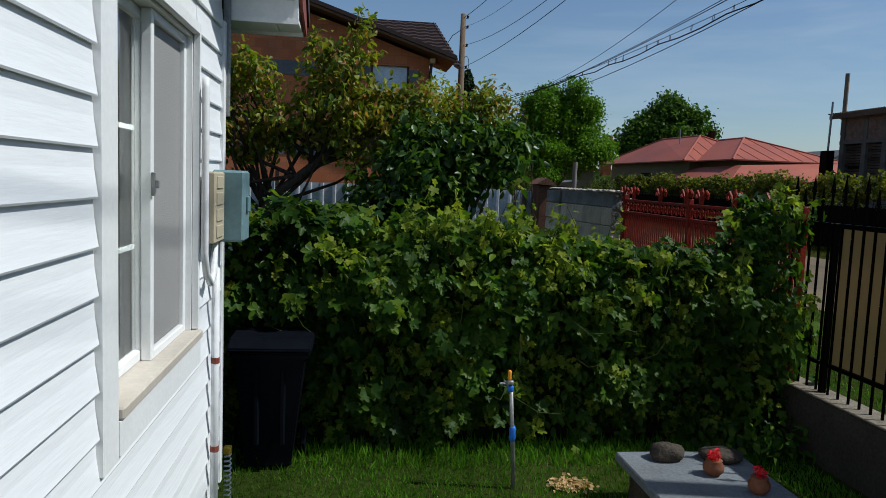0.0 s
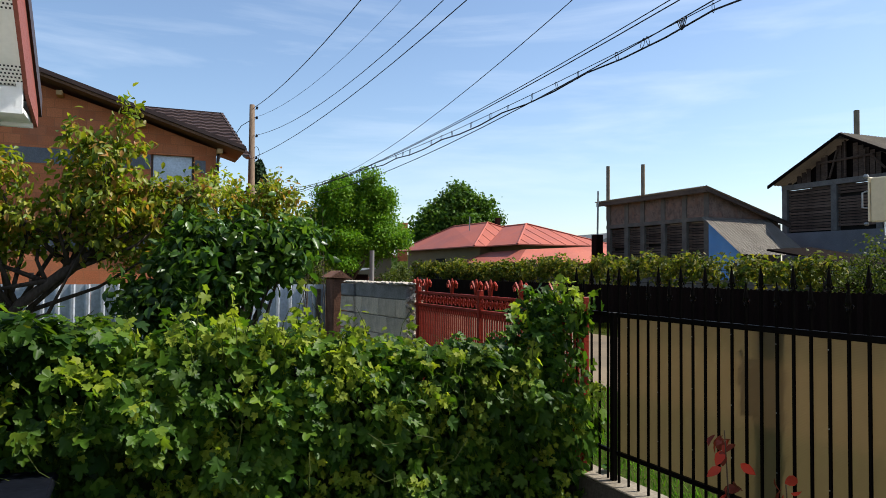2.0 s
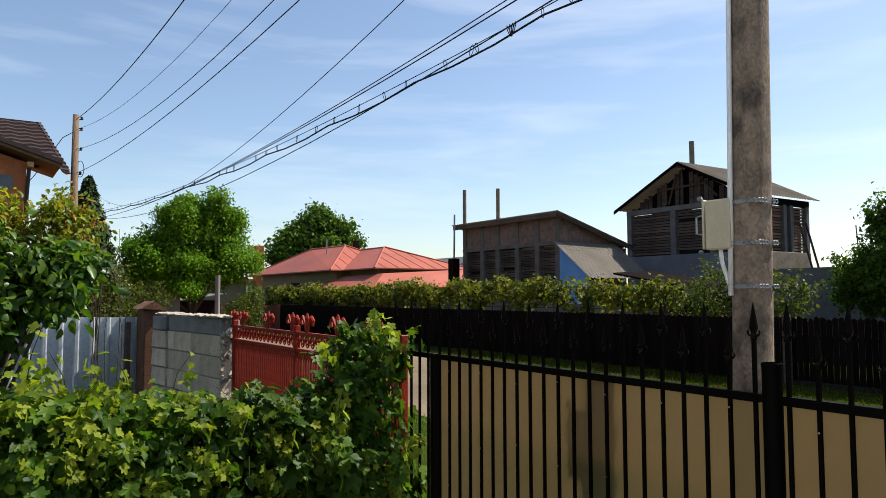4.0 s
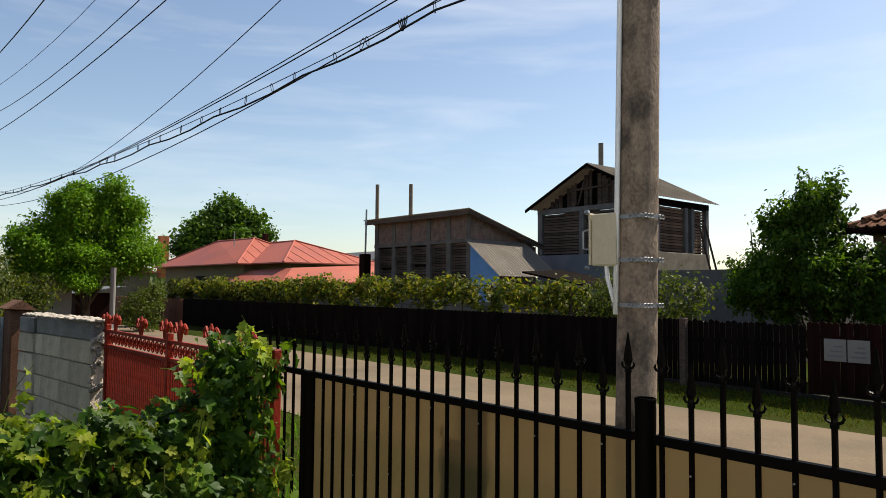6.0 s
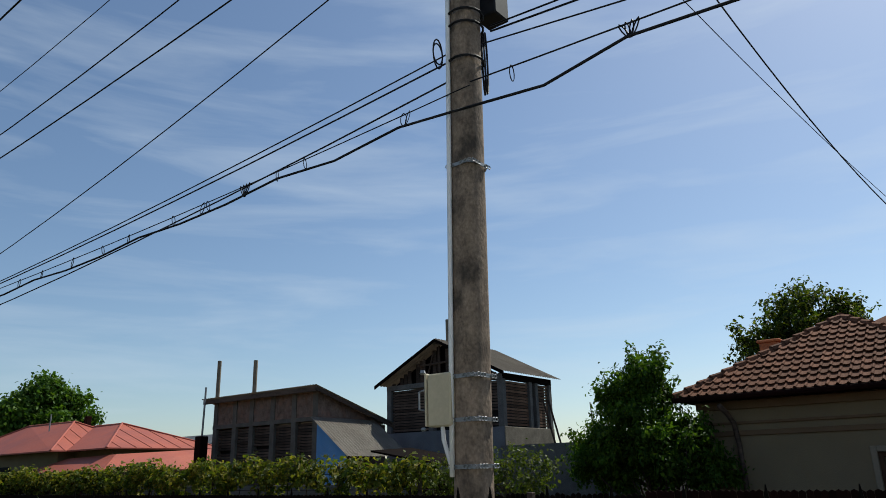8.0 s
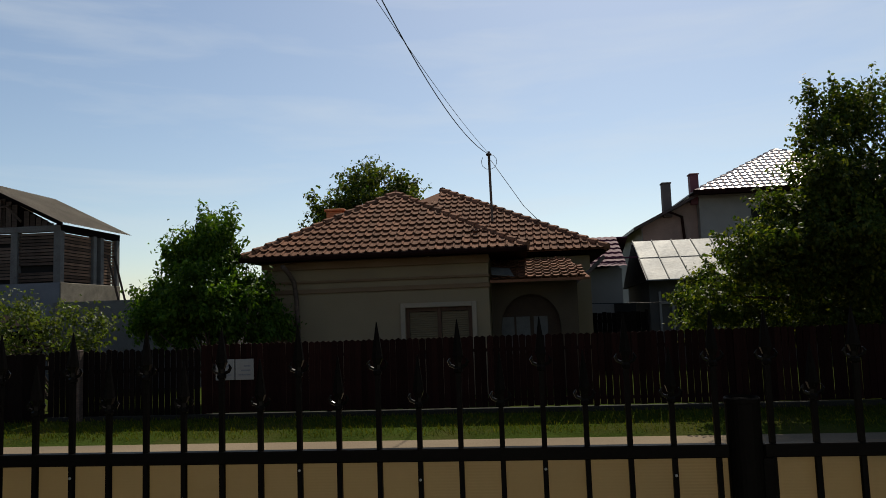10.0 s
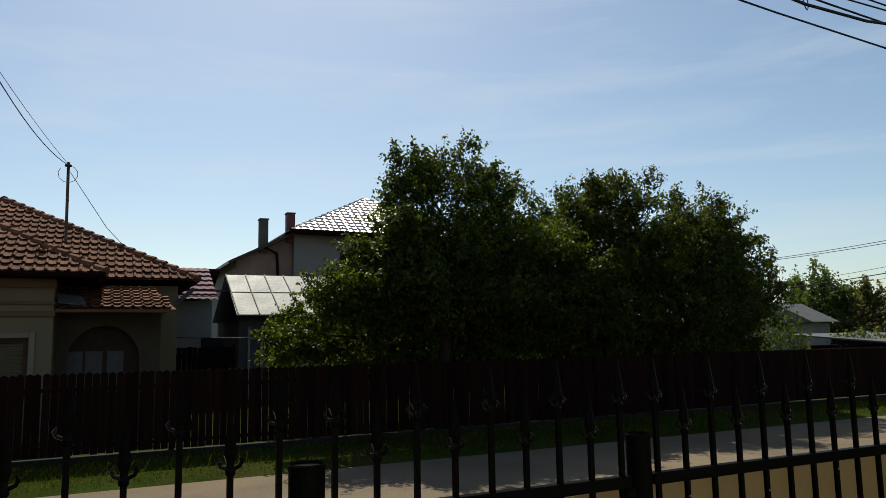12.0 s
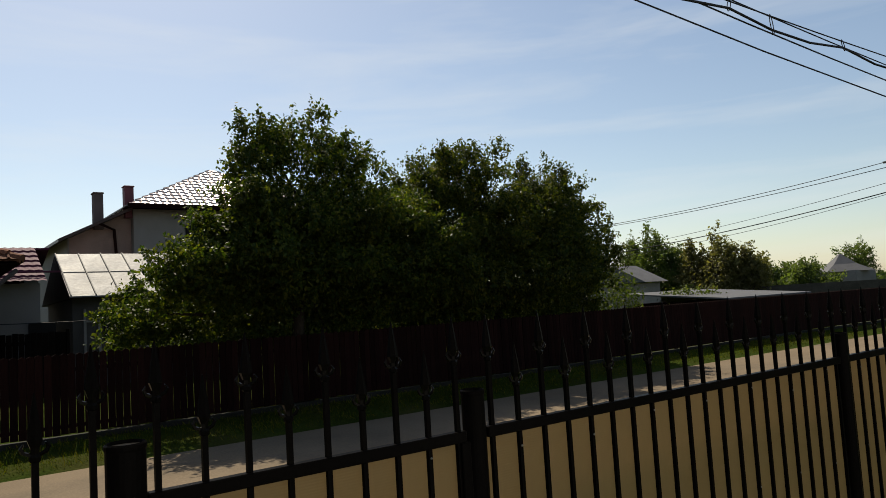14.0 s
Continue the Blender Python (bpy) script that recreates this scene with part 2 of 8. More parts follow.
def tree(name, base, trunk, r, blobs, n, size, material, bark, label, category="tree", group="", seed=1, clump=0.22, per=14, tmpl=DIAMOND, limbs=14, tip=None, lumps=0, spray=1.4, ragged=1.0, sprig=0.0, behind=None):
    rng = np.random.default_rng(seed)
    t = thing(name, base, label, category, group)
    if lumps:
        lumpy = []
        for c, e, *more in blobs:
            lumpy.append((c, tuple((0.86 if ragged < 1.55 else 0.79) * v for v in e), *more))
            for _ in range(lumps):
                d = rng.normal(0, 1, 3)
                d /= np.linalg.norm(d)
                f = rng.uniform(0.2, 0.42) / ragged
                lumpy.append((tuple(np.array(c) + d * np.array(e) * rng.uniform(0.75, 0.75 + 0.32 * ragged)), tuple(f * v for v in e), *more))
        blobs = lumpy
    pos, nrm, cen = clumps(rng, blobs, n, clump, per)
    if sprig:  # leaves sit along short twigs that reach out and up
        mid = np.mean([b[0] for b in blobs], 0)
        way = cen - mid
        way = way / (np.linalg.norm(way, axis=1)[:, None] + 1e-9) * 0.75 + np.array([0, 0, 0.45]) + rng.normal(0, 0.45, cen.shape)
        way /= np.linalg.norm(way, axis=1)[:, None]
        along = rng.uniform(-0.35, 1, (len(cen), per, 1)) * sprig * rng.uniform(0.6, 1.5, (len(cen), 1, 1))
        pos = (cen[:, None] + way[:, None] * along + rng.normal(0, size * 0.42, (len(cen), per, 3))).reshape(-1, 3)
    bm = B()
    pts = [Vector(base)] + [Vector(p) for p in trunk]
    tube(bm, pts, [r * (1.25 if i == 0 else 1 - 0.55 * i / len(pts)) for i in range(len(pts))], 9)
    if behind is not None:
        cen[:, 0] = np.maximum(cen[:, 0], behind + 0.15)
    for i in rng.choice(len(cen), min(limbs, len(cen)), replace=False):
        c = Vector(cen[i])
        k = rng.integers(max(len(pts) - 2, 1), len(pts))
        a = pts[k].lerp(pts[k - 1], rng.uniform(0, 0.6))
        mid = a.lerp(c, 0.5) + Vector(rng.normal(0, 0.08, 3)) * (c - a).length
        tube(bm, [a, mid, c], [r * 0.38, r * 0.24, r * 0.06], 6)
    part("trunk", bm, bark, t, "rough bark trunk with spreading limbs", smooth=True)
    k = max(len(cen) // 6, 6)
    pick = rng.choice(len(cen), k)
    mid = np.mean([b[0] for b in blobs], 0)
    out = cen[pick] - mid
    out = out / (np.linalg.norm(out, axis=1)[:, None] + 1e-9) * 0.6 + np.array([0, 0, 0.7]) + rng.normal(0, 0.25, (k, 3))
    f = rng.uniform(0, 1, (k, 16, 1))
    shoot = (cen[pick][:, None] + out[:, None] * f * clump * spray + rng.normal(0, size * 0.4, (k, 16, 3))).reshape(-1, 3)
    pos, nrm = np.concatenate([pos, shoot]), np.concatenate([nrm, np.tile([0.0, 0.0, 0.8], (len(shoot), 1))])
    if behind is not None:  # kept off the fence in front of it
        low = (pos[:, 0] < behind) & (pos[:, 2] < 2.1 + 0.6 * (behind - pos[:, 0]))
        pos[low, 0] = behind + 0.7 * (behind - pos[low, 0])
    leaves("crown", pos, nrm, rng.uniform(0.6, 1.25, len(pos)) * size, tmpl, material, t, rng, spread=0.8, tip=tip)
    return t


def stretch_points(a, b, sag, n=24):
    a, b = Vector(a), Vector(b)
    return [a.lerp(b, i / n) - Vector((0, 0, 4 * sag * (i / n) * (1 - i / n))) for i in range(n + 1)]


def inside(p, poly):
    x, y = p
    hit = False
    for i in range(len(poly)):
        (x0, y0), (x1, y1) = poly[i - 1], poly[i]
        if (y0 > y) != (y1 > y) and x < (x1 - x0) * (y - y0) / (y1 - y0) + x0:
            hit = not hit
    return hit


# ---- materials ----
M_SIDING = mat("white siding", (0.80, 0.81, 0.82), 0.45, var=0.035, scale=2, fine=60, bump=0.06, stretch=(1, 0.12, 1.6), stain=(0.66, 0.66, 0.63), stain_amt=0.25)
M_TRIM = mat("white trim", (0.80, 0.80, 0.79), 0.4, var=0.05, bump=0.05, stain=(0.6, 0.57, 0.5), stain_amt=0.2)
M_SILL = mat("beige sill", (0.50, 0.45, 0.385), 0.5, var=0.1, bump=0.05, stain=(0.4, 0.35, 0.28), stain_amt=0.4)
M_SOFFIT = mat("soffit", (0.72, 0.71, 0.66), 0.5, var=0.06, bump=0.05, stain=(0.5, 0.46, 0.36), stain_amt=0.3)
M_FASCIA = mat("brown fascia", (0.22, 0.065, 0.045), 0.5, var=0.2)
M_DARKGAP = mat("gap", (0.05, 0.05, 0.05), 0.9, bump=0)
M_BEIGE = mat("beige box", (0.47, 0.41, 0.29), 0.45, var=0.08, bump=0.05, stain=(0.35, 0.3, 0.2), stain_amt=0.3)
M_BLUEGREY = mat("blue grey box", (0.16, 0.25, 0.27), 0.4, var=0.12, bump=0.05)
M_BIN = mat("bin plastic", (0.004, 0.005, 0.008), 0.42, var=0.25, fine=25, bump=0.08, stain=(0.015, 0.015, 0.016), stain_amt=0.25, spec=0.06)
M_STEEL = mat("galvanised", (0.27, 0.28, 0.285), 0.5, 0.7, var=0.2, stain=(0.3, 0.25, 0.2), stain_amt=0.3)
M_BLUE = mat("blue plastic", (0.03, 0.14, 0.5), 0.4, bump=0.05)
M_ORANGE = mat("orange plastic", (0.7, 0.28, 0.03), 0.4, bump=0.05)
M_CONC = mat("concrete", (0.20, 0.165, 0.122), 0.9, var=0.3, scale=2.2, fine=45, bump=0.5, stain=(0.12, 0.10, 0.07), stain_amt=0.55, stain_scale=1.6)
M_POLE = mat("weathered concrete", (0.205, 0.155, 0.115), 0.9, var=0.45, scale=9, fine=60, bump=0.25, stain=(0.052, 0.043, 0.036), stain_amt=0.95, stain_scale=5.5, stretch=(1, 1, 0.75))
M_BLOCK = mat("concrete block", (0.60, 0.51, 0.40), 0.95, var=0.32, scale=4, fine=55, bump=0.6, rnd=0.14, stain=(0.34, 0.29, 0.23), stain_amt=0.6, stain_scale=2.5, spec=0.02)
M_MORTAR = mat("mortar", (0.36, 0.32, 0.27), 0.95, var=0.3, scale=9, fine=60, bump=0.8)
M_IRON = mat("black iron", (0.003, 0.0026, 0.0024), 0.38, 0.0, var=0.3, fine=90, bump=0.04, spec=0.011)
M_IRON_WORN = mat("rubbed iron collar", (0.004, 0.0035, 0.003), 0.16, 0.0, var=0.3, fine=90, bump=0.02, spec=0.03)
M_REDIRON = mat("red painted iron", (0.235, 0.023, 0.011), 0.5, var=0.25, fine=60, stain=(0.14, 0.03, 0.02), stain_amt=0.5, stain_scale=4)
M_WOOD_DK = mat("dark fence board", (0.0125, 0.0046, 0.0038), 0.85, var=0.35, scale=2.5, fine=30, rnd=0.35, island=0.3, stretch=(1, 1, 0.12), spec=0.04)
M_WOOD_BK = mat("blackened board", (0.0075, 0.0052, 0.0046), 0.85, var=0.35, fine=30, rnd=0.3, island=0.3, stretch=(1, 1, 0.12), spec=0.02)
M_WOOD_GREY = mat("weathered slat", (0.066, 0.047, 0.037), 0.85, var=0.45, scale=3, fine=30, island=0.4, rnd=0.4, stretch=(0.3, 0.3, 1))
M_BARK_DARK = mat("dark bark", (0.026, 0.020, 0.015), 0.95, var=0.45, scale=6, fine=35, bump=1.0, stretch=(1, 1, 0.3), spec=0.0)
M_BARK = mat("bark", (0.075, 0.055, 0.04), 0.95, var=0.45, scale=6, fine=35, bump=1.0, stretch=(1, 1, 0.3))
M_TILE = mat("clay tile", (0.15, 0.066, 0.038), 0.9, var=0.4, scale=2, fine=30, bump=0.4, rnd=0.28, island=0.28, stain=(0.06, 0.042, 0.033), stain_amt=0.5, stain_scale=0.9, spec=0.08)
M_BROWNTILE = mat("brown metal tile", (0.050, 0.031, 0.027), 0.45, 0.0, var=0.2, spec=0.2)
M_WINETILE = mat("wine metal tile", (0.085, 0.026, 0.045), 0.65, 0.0, var=0.2, spec=0.06)
M_GLOSSTILE = mat("glossy metal tile", (0.34, 0.27, 0.26), 0.34, 0.55, var=0.15, bump=0.05, spec=0.9)
M_ZINC = mat("zinc sheet", (0.128, 0.130, 0.132), 0.62, 0.25, var=0.3, scale=1.2, fine=9, bump=0.5, stain=(0.12, 0.115, 0.105), stain_amt=0.5, stain_scale=1.5)
M_FARZINC = mat("dull zinc sheet", (0.10, 0.10, 0.105), 0.75, 0.1, var=0.2, spec=0.1)
M_CEMENT = mat("tan cement", (0.20, 0.17, 0.13), 0.95, var=0.3, scale=4, bump=0.5, stain=(0.11, 0.095, 0.07), stain_amt=0.6, stain_scale=3)
M_SLAB = mat("worn slab", (0.15, 0.165, 0.18), 0.9, var=0.25, scale=3, bump=0.3, stain=(0.14, 0.14, 0.14), stain_amt=0.5)
# concrete colour darkened to stand for faces turned from the sun
M_CONC_SHADE = mat("shade-dark concrete", (0.055, 0.049, 0.04), 0.95, var=0.35, scale=2.2, fine=45, bump=0.5, stain=(0.04, 0.038, 0.028), stain_amt=0.6, stain_scale=1.6)
M_SEAM = mat("dark zinc seam", (0.10, 0.10, 0.095), 0.7, 0.3, var=0.3)
M_REDROOF = mat("red painted sheet", (0.34, 0.096, 0.062), 0.55, 0.0, var=0.15, scale=0.5, fine=15, stain=(0.22, 0.075, 0.065), stain_amt=0.5, stain_scale=0.6)
M_FIBRE = mat("fibre cement", (0.185, 0.16, 0.13), 0.9, var=0.3, scale=1, stain=(0.12, 0.10, 0.085), stain_amt=0.5)
M_CREAM = mat("cream plaster", (0.20, 0.155, 0.095), 0.9, var=0.12, scale=0.8, fine=50, bump=0.25, stain=(0.18, 0.14, 0.095), stain_amt=0.35, stain_scale=0.9)
M_CREAMBAND = mat("ochre band", (0.15, 0.098, 0.058), 0.9, var=0.15)
M_GREYPLAST = mat("grey plaster", (0.15, 0.155, 0.17), 0.95, var=0.25, scale=1, fine=40, bump=0.4, stain=(0.11, 0.11, 0.115), stain_amt=0.4)
M_OFFWHITE = mat("off-white plaster", (0.21, 0.195, 0.18), 0.9, var=0.15, scale=1, stain=(0.15, 0.14, 0.125), stain_amt=0.4)
M_BLUEWALL = mat("blue painted sheet", (0.13, 0.30, 0.58), 0.7, var=0.15, scale=1.5, stain=(0.3, 0.4, 0.5), stain_amt=0.3)
# near-black that stands for unlit rooms behind windows, doorway and slats
M_DARK = mat("painted interior shade", (0.015, 0.014, 0.013), 0.9, bump=0)
M_PLATE = mat("plate", (0.21, 0.205, 0.19), 0.5, var=0.1)
M_GALVSHEET = mat("galvanised fence sheet", (0.55, 0.59, 0.64), 0.38, 0.45, var=0.22, scale=1.5, fine=20, bump=0.08, rnd=0.12, stain=(0.25, 0.28, 0.33), stain_amt=0.4)
M_CABLE = mat("cable", (0.012, 0.012, 0.014), 0.6, bump=0)
M_WHITEPIPE = mat("white pipe", (0.72, 0.72, 0.72), 0.4, var=0.06, bump=0, stain=(0.45, 0.4, 0.33), stain_amt=0.3)
M_ROAD = mat("dusty road", (0.158, 0.124, 0.088), 0.95, var=0.18, scale=0.5, fine=35, bump=0.3, stain=(0.085, 0.076, 0.063), stain_amt=0.5, stain_scale=0.35, spec=0.0)
M_GROUND = mat("turf soil", (0.026, 0.038, 0.008), 0.95, var=0.4, scale=0.7, fine=25, bump=0.8, stain=(0.060, 0.048, 0.020), stain_amt=0.55, stain_scale=0.5, spec=0.0)
M_TERRA = mat("terracotta", (0.16, 0.065, 0.035), 0.8, var=0.25)
# concrete with greenish blotches, darkened to stand for its shaded face
M_PLINTH_SHADE = mat("shade-dark plinth concrete", (0.018, 0.017, 0.014), 0.95, var=0.35, scale=3, bump=0.5, stain=(0.016, 0.02, 0.009), stain_amt=0.5)
M_STONE = mat("dark stone", (0.055, 0.045, 0.035), 0.9, var=0.4, scale=8, bump=0.8)
M_REDFLOWER = leaf_mat("red petals", [(0.5, 0.015, 0.02), (0.65, 0.03, 0.05)], 0.3)
M_REDLEAF = leaf_mat("red leaf", [(0.13, 0.026, 0.022), (0.20, 0.05, 0.04), (0.50, 0.035, 0.016)], 0.45)
M_HOP = leaf_mat("hop leaf", [(0.015, 0.044, 0.005), (0.034, 0.082, 0.008), (0.072, 0.138, 0.011), (0.025, 0.064, 0.009), (0.130, 0.195, 0.016)], 0.38, 0.45, 0.13)
M_HOPTIP = leaf_mat("young hop tip", [(0.13, 0.20, 0.02), (0.22, 0.25, 0.025)], 0.45)
M_APRICOT = leaf_mat("apricot leaf", [(0.060, 0.110, 0.010), (0.13, 0.18, 0.014), (0.24, 0.24, 0.024), (0.17, 0.20, 0.018), (0.36, 0.16, 0.05)], 0.42, 0.45, 0.25)
M_CHERRY = leaf_mat("cherry leaf", [(0.024, 0.062, 0.010), (0.045, 0.10, 0.013), (0.10, 0.16, 0.02)], 0.35, 0.36, 0.3)
M_LIME = leaf_mat("bright green leaf", [(0.06, 0.15, 0.009), (0.095, 0.20, 0.011), (0.15, 0.25, 0.016)], 0.35)
M_TREE = leaf_mat("tree leaf", [(0.016, 0.034, 0.006), (0.038, 0.058, 0.009), (0.098, 0.102, 0.016)], 0.45, 0.5, 0.12)
M_TREE_WARM = leaf_mat("olive tree leaf", [(0.018, 0.034, 0.007), (0.043, 0.058, 0.010), (0.108, 0.106, 0.018)], 0.45, 0.5, 0.12)
M_PEAR = leaf_mat("sunlit fruit leaf", [(0.020, 0.052, 0.007), (0.042, 0.088, 0.010), (0.085, 0.135, 0.015)], 0.42, 0.55, 0.1)
M_WALNUT = leaf_mat("walnut leaf", [(0.035, 0.085, 0.011), (0.06, 0.12, 0.015), (0.09, 0.15, 0.02)], 0.3)
M_OLIVE = leaf_mat("olive leaf", [(0.040, 0.062, 0.014), (0.065, 0.085, 0.018), (0.085, 0.095, 0.022)], 0.4)
M_VINE = leaf_mat("vine leaf", [(0.038, 0.066, 0.010), (0.095, 0.118, 0.016), (0.22, 0.185, 0.03)], 0.38)
M_CONIFER = leaf_mat("conifer needles", [(0.018, 0.040, 0.016), (0.03, 0.055, 0.02)], 0.1)
M_FARTREE = leaf_mat("far leaf", [(0.060, 0.092, 0.026), (0.10, 0.125, 0.040)], 0.5)
M_FARBROWN = leaf_mat("far brownish leaf", [(0.095, 0.095, 0.040), (0.15, 0.13, 0.060)], 0.5)
M_GRASS = leaf_mat("grass blade", [(0.05, 0.14, 0.010), (0.075, 0.19, 0.013), (0.115, 0.215, 0.02)], 0.4, 0.7, 0.05)
M_VERGE = leaf_mat("verge grass", [(0.026, 0.046, 0.003), (0.054, 0.070, 0.005), (0.125, 0.098, 0.016)], 0.35, 0.95, 0.0)
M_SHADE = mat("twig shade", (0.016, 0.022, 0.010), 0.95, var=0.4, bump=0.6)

M_BRICK = mat("hollow brick", (0.56, 0.185, 0.078), 0.9, var=0.2, scale=0.8, fine=30, bump=0.3, stain=(0.30, 0.14, 0.09), stain_amt=0.5)
bn, bl, bp = nodes_of(M_BRICK)
bt = bn.new("ShaderNodeTexBrick")
bt.inputs["Scale"].default_value = 1.0
bt.inputs["Brick Width"].default_value, bt.inputs["Row Height"].default_value, bt.inputs["Mortar Size"].default_value = 0.38, 0.25, 0.012
bt.inputs["Color1"].default_value, bt.inputs["Color2"].default_value, bt.inputs["Mortar"].default_value = (1, 1, 1, 1), (0.8, 0.75, 0.75, 1), (0.75, 0.8, 0.85, 1)
bc = bn.new("ShaderNodeTexCoord")
bs, bj = bn.new("ShaderNodeSeparateXYZ"), bn.new("ShaderNodeCombineXYZ")
bl.new(bc.outputs["Object"], bs.inputs[0])
bq = bn.new("ShaderNodeMath")
bl.new(bs.outputs[0], bq.inputs[0])
bl.new(bs.outputs[1], bq.inputs[1])
bl.new(bq.outputs[0], bj.inputs[0])
bl.new(bs.outputs[2], bj.inputs[1])
bl.new(bj.outputs[0], bt.inputs["Vector"])
bx = bn.new("ShaderNodeMixRGB")
bx.blend_type = "MULTIPLY"
bx.inputs[0].default_value = 1
old = bp.inputs["Base Color"].links[0].from_socket
bl.new(old, bx.inputs[1])
bl.new(bt.outputs["Color"], bx.inputs[2])
bl.new(bx.outputs[0], bp.inputs["Base Color"])

M_POLY = bpy.data.materials.new("tinted twin-wall sheet")
pn, pl, pp = nodes_of(M_POLY)
pp.inputs["Base Color"].default_value = (0.16, 0.135, 0.09, 1)
pp.inputs["Roughness"].default_value = 0.35
pco = pn.new("ShaderNodeTexCoord")
pw = pn.new("ShaderNodeTexWave")
pw.bands_direction = "Z"
pw.inputs["Scale"].default_value = 38
pl.new(pco.outputs["Object"], pw.inputs["Vector"])
pb = pn.new("ShaderNodeBump")
pb.inputs["Strength"].default_value, pb.inputs["Distance"].default_value = 0.12, 0.003
pl.new(pw.outputs["Fac"], pb.inputs["Height"])
pl.new(pb.outputs[0], pp.inputs["Normal"])
ptr = pn.new("ShaderNodeBsdfTranslucent")
ptr.inputs["Color"].default_value = (0.31, 0.26, 0.167, 1)
prf = pn.new("ShaderNodeBsdfRefraction")
prf.inputs["Color"].default_value, prf.inputs["Roughness"].default_value, prf.inputs["IOR"].default_value = (0.45, 0.39, 0.28, 1), 0.28, 1.05
pl.new(pb.outputs[0], prf.inputs["Normal"])
pm1, pm2 = pn.new("ShaderNodeMixShader"), pn.new("ShaderNodeMixShader")
pm1.inputs[0].default_value, pm2.inputs[0].default_value = 0.70, 0.12
pl.new(ptr.outputs[0], pm1.inputs[1])
pl.new(prf.outputs[0], pm1.inputs[2])
pl.new(pm1.outputs[0], pm2.inputs[1])
pl.new(pp.outputs[0], pm2.inputs[2])
pl.new(pm2.outputs[0], pn["Material Output"].inputs["Surface"])

M_GLASS = bpy.data.materials.new("window glass")
gp = nodes_of(M_GLASS)[2]
gp.inputs["Base Color"].default_value = (0.9, 0.95, 0.95, 1)
gp.inputs["Roughness"].default_value = 0.02
gp.inputs["Transmission Weight"].default_value = 1.0
gp.inputs["IOR"].default_value = 1.45
M_SCREEN = mat("insect screen", (0.30, 0.29, 0.28), 0.7, var=0.08, fine=300, bump=0.3)
M_CURTAIN = mat("curtain", (0.5, 0.48, 0.44), 0.9, var=0.15, scale=2)

# ---- ground and road ----
def ground_z(x):
    xs = [-400, 4.0, 4.4, 5.6, 7.6, 13.2, 13.6, 15.0, 17, 400]
    zs = [0, 0, 0.10, 0.12, 0.27, 0.27, 0.35, 0.42, 0.38, 0.30]
    return float(np.interp(x, xs, zs))


gx = [-400, -150, -60, -30, -15, -8, -4, -2] + [round(-1 + 0.25 * i, 2) for i in range(21)] + [4.4, 5, 5.6, 6, 7, 7.6, 9, 11, 13.2, 13.4, 13.6, 14, 14.5, 15.0, 16, 17, 18, 22, 30, 45, 80, 160, 400]
gy = [-400, -200, -100, -60, -40, -25, -15, -10, -6, -3, -1, 0] + [round(0.25 * i, 2) for i in range(1, 22)] + [6, 8, 11, 15, 20, 30, 45, 70, 120, 200, 400]
gv = [(x, y, ground_z(x) + (0.02 * noise.noise((x * 1.3, y * 1.3, 0)) if -2 < x < 4 and 0 < y < 6 else 0)) for y in gy for x in gx]
gf = [(j * len(gx) + i, j * len(gx) + i + 1, (j + 1) * len(gx) + i + 1, (j + 1) * len(gx) + i) for j in range(len(gy) - 1) for i in range(len(gx) - 1)]
tagged(raw("ground", gv, gf, M_GROUND, None, "grassy turf with bare brown earth", True), "", "ground", kind="structure")
ry = [-300 + 6 * i for i in range(101)]
rv, rf = [], []
for i, y in enumerate(ry):
    a, b = 0.18 * noise.noise((0, y * 0.21, 3)), 0.15 * noise.noise((5, y * 0.21, 9))
    rv += [(7.6 + a, y, 0.282), (9.5, y, 0.30), (11.5, y, 0.30), (13.28 + b, y, 0.283)]
    if i:
        for k in range(3):
            rf.append((4 * i - 4 + k, 4 * i - 3 + k, 4 * i + 1 + k, 4 * i + k))
tagged(raw("road", rv, rf, M_ROAD, None, "pale dusty concrete village road", True), "", "road", kind="structure")

# ---- own house ----
WX, WEND, EAVE_Z, OX = -0.11, 3.80, 2.835, 0.28
EXPO = 0.1415
WY0, WY1, WZ0, WZ1 = 1.87, 3.17, 1.10, 2.66
house = thing("white_house", (-3, -2, 0), "white vinyl-sided single-storey house with a window", "house", kind="structure")
bm = B()  # sheathing with the opening through it
for lo, hi in (((-0.35, -6, 0), (WX - 0.015, WY0, 3.0)), ((-0.35, WY1, 0), (WX - 0.015, WEND, 3.0)), ((-0.35, WY0, 0), (WX - 0.015, WY1, WZ0)), ((-0.35, WY0, WZ1), (WX - 0.015, WY1, 3.0)),
               ((-6, WEND - 0.2, 0), (-0.35, WEND - 0.015, 3.0)), ((-6, -6, 0), (-0.35, -5.8, 3.0)), ((-6.2, -6, 0), (-6, WEND, 3.0))):
    box(bm, lo, hi)
part("wall", bm, M_TRIM, house)


def course_mesh(name, length):
    """One lapped siding course along y, its lower lip standing proud."""
    bm = B()
    prof = [(-0.014, EXPO + 0.012), (-0.010, EXPO * 0.62), (-0.001, EXPO * 0.16), (0.002, 0.006), (-0.001, 0), (-0.018, 0.004)]
    prism(bm, [(x, 0, z) for x, z in prof], (0, length, 0))
    me = bpy.data.meshes.new(name)
    bmesh.ops.recalc_face_normals(bm, faces=bm.faces)
    bm.to_mesh(me)
    bm.free()
    me.materials.append(M_SIDING)
    return me


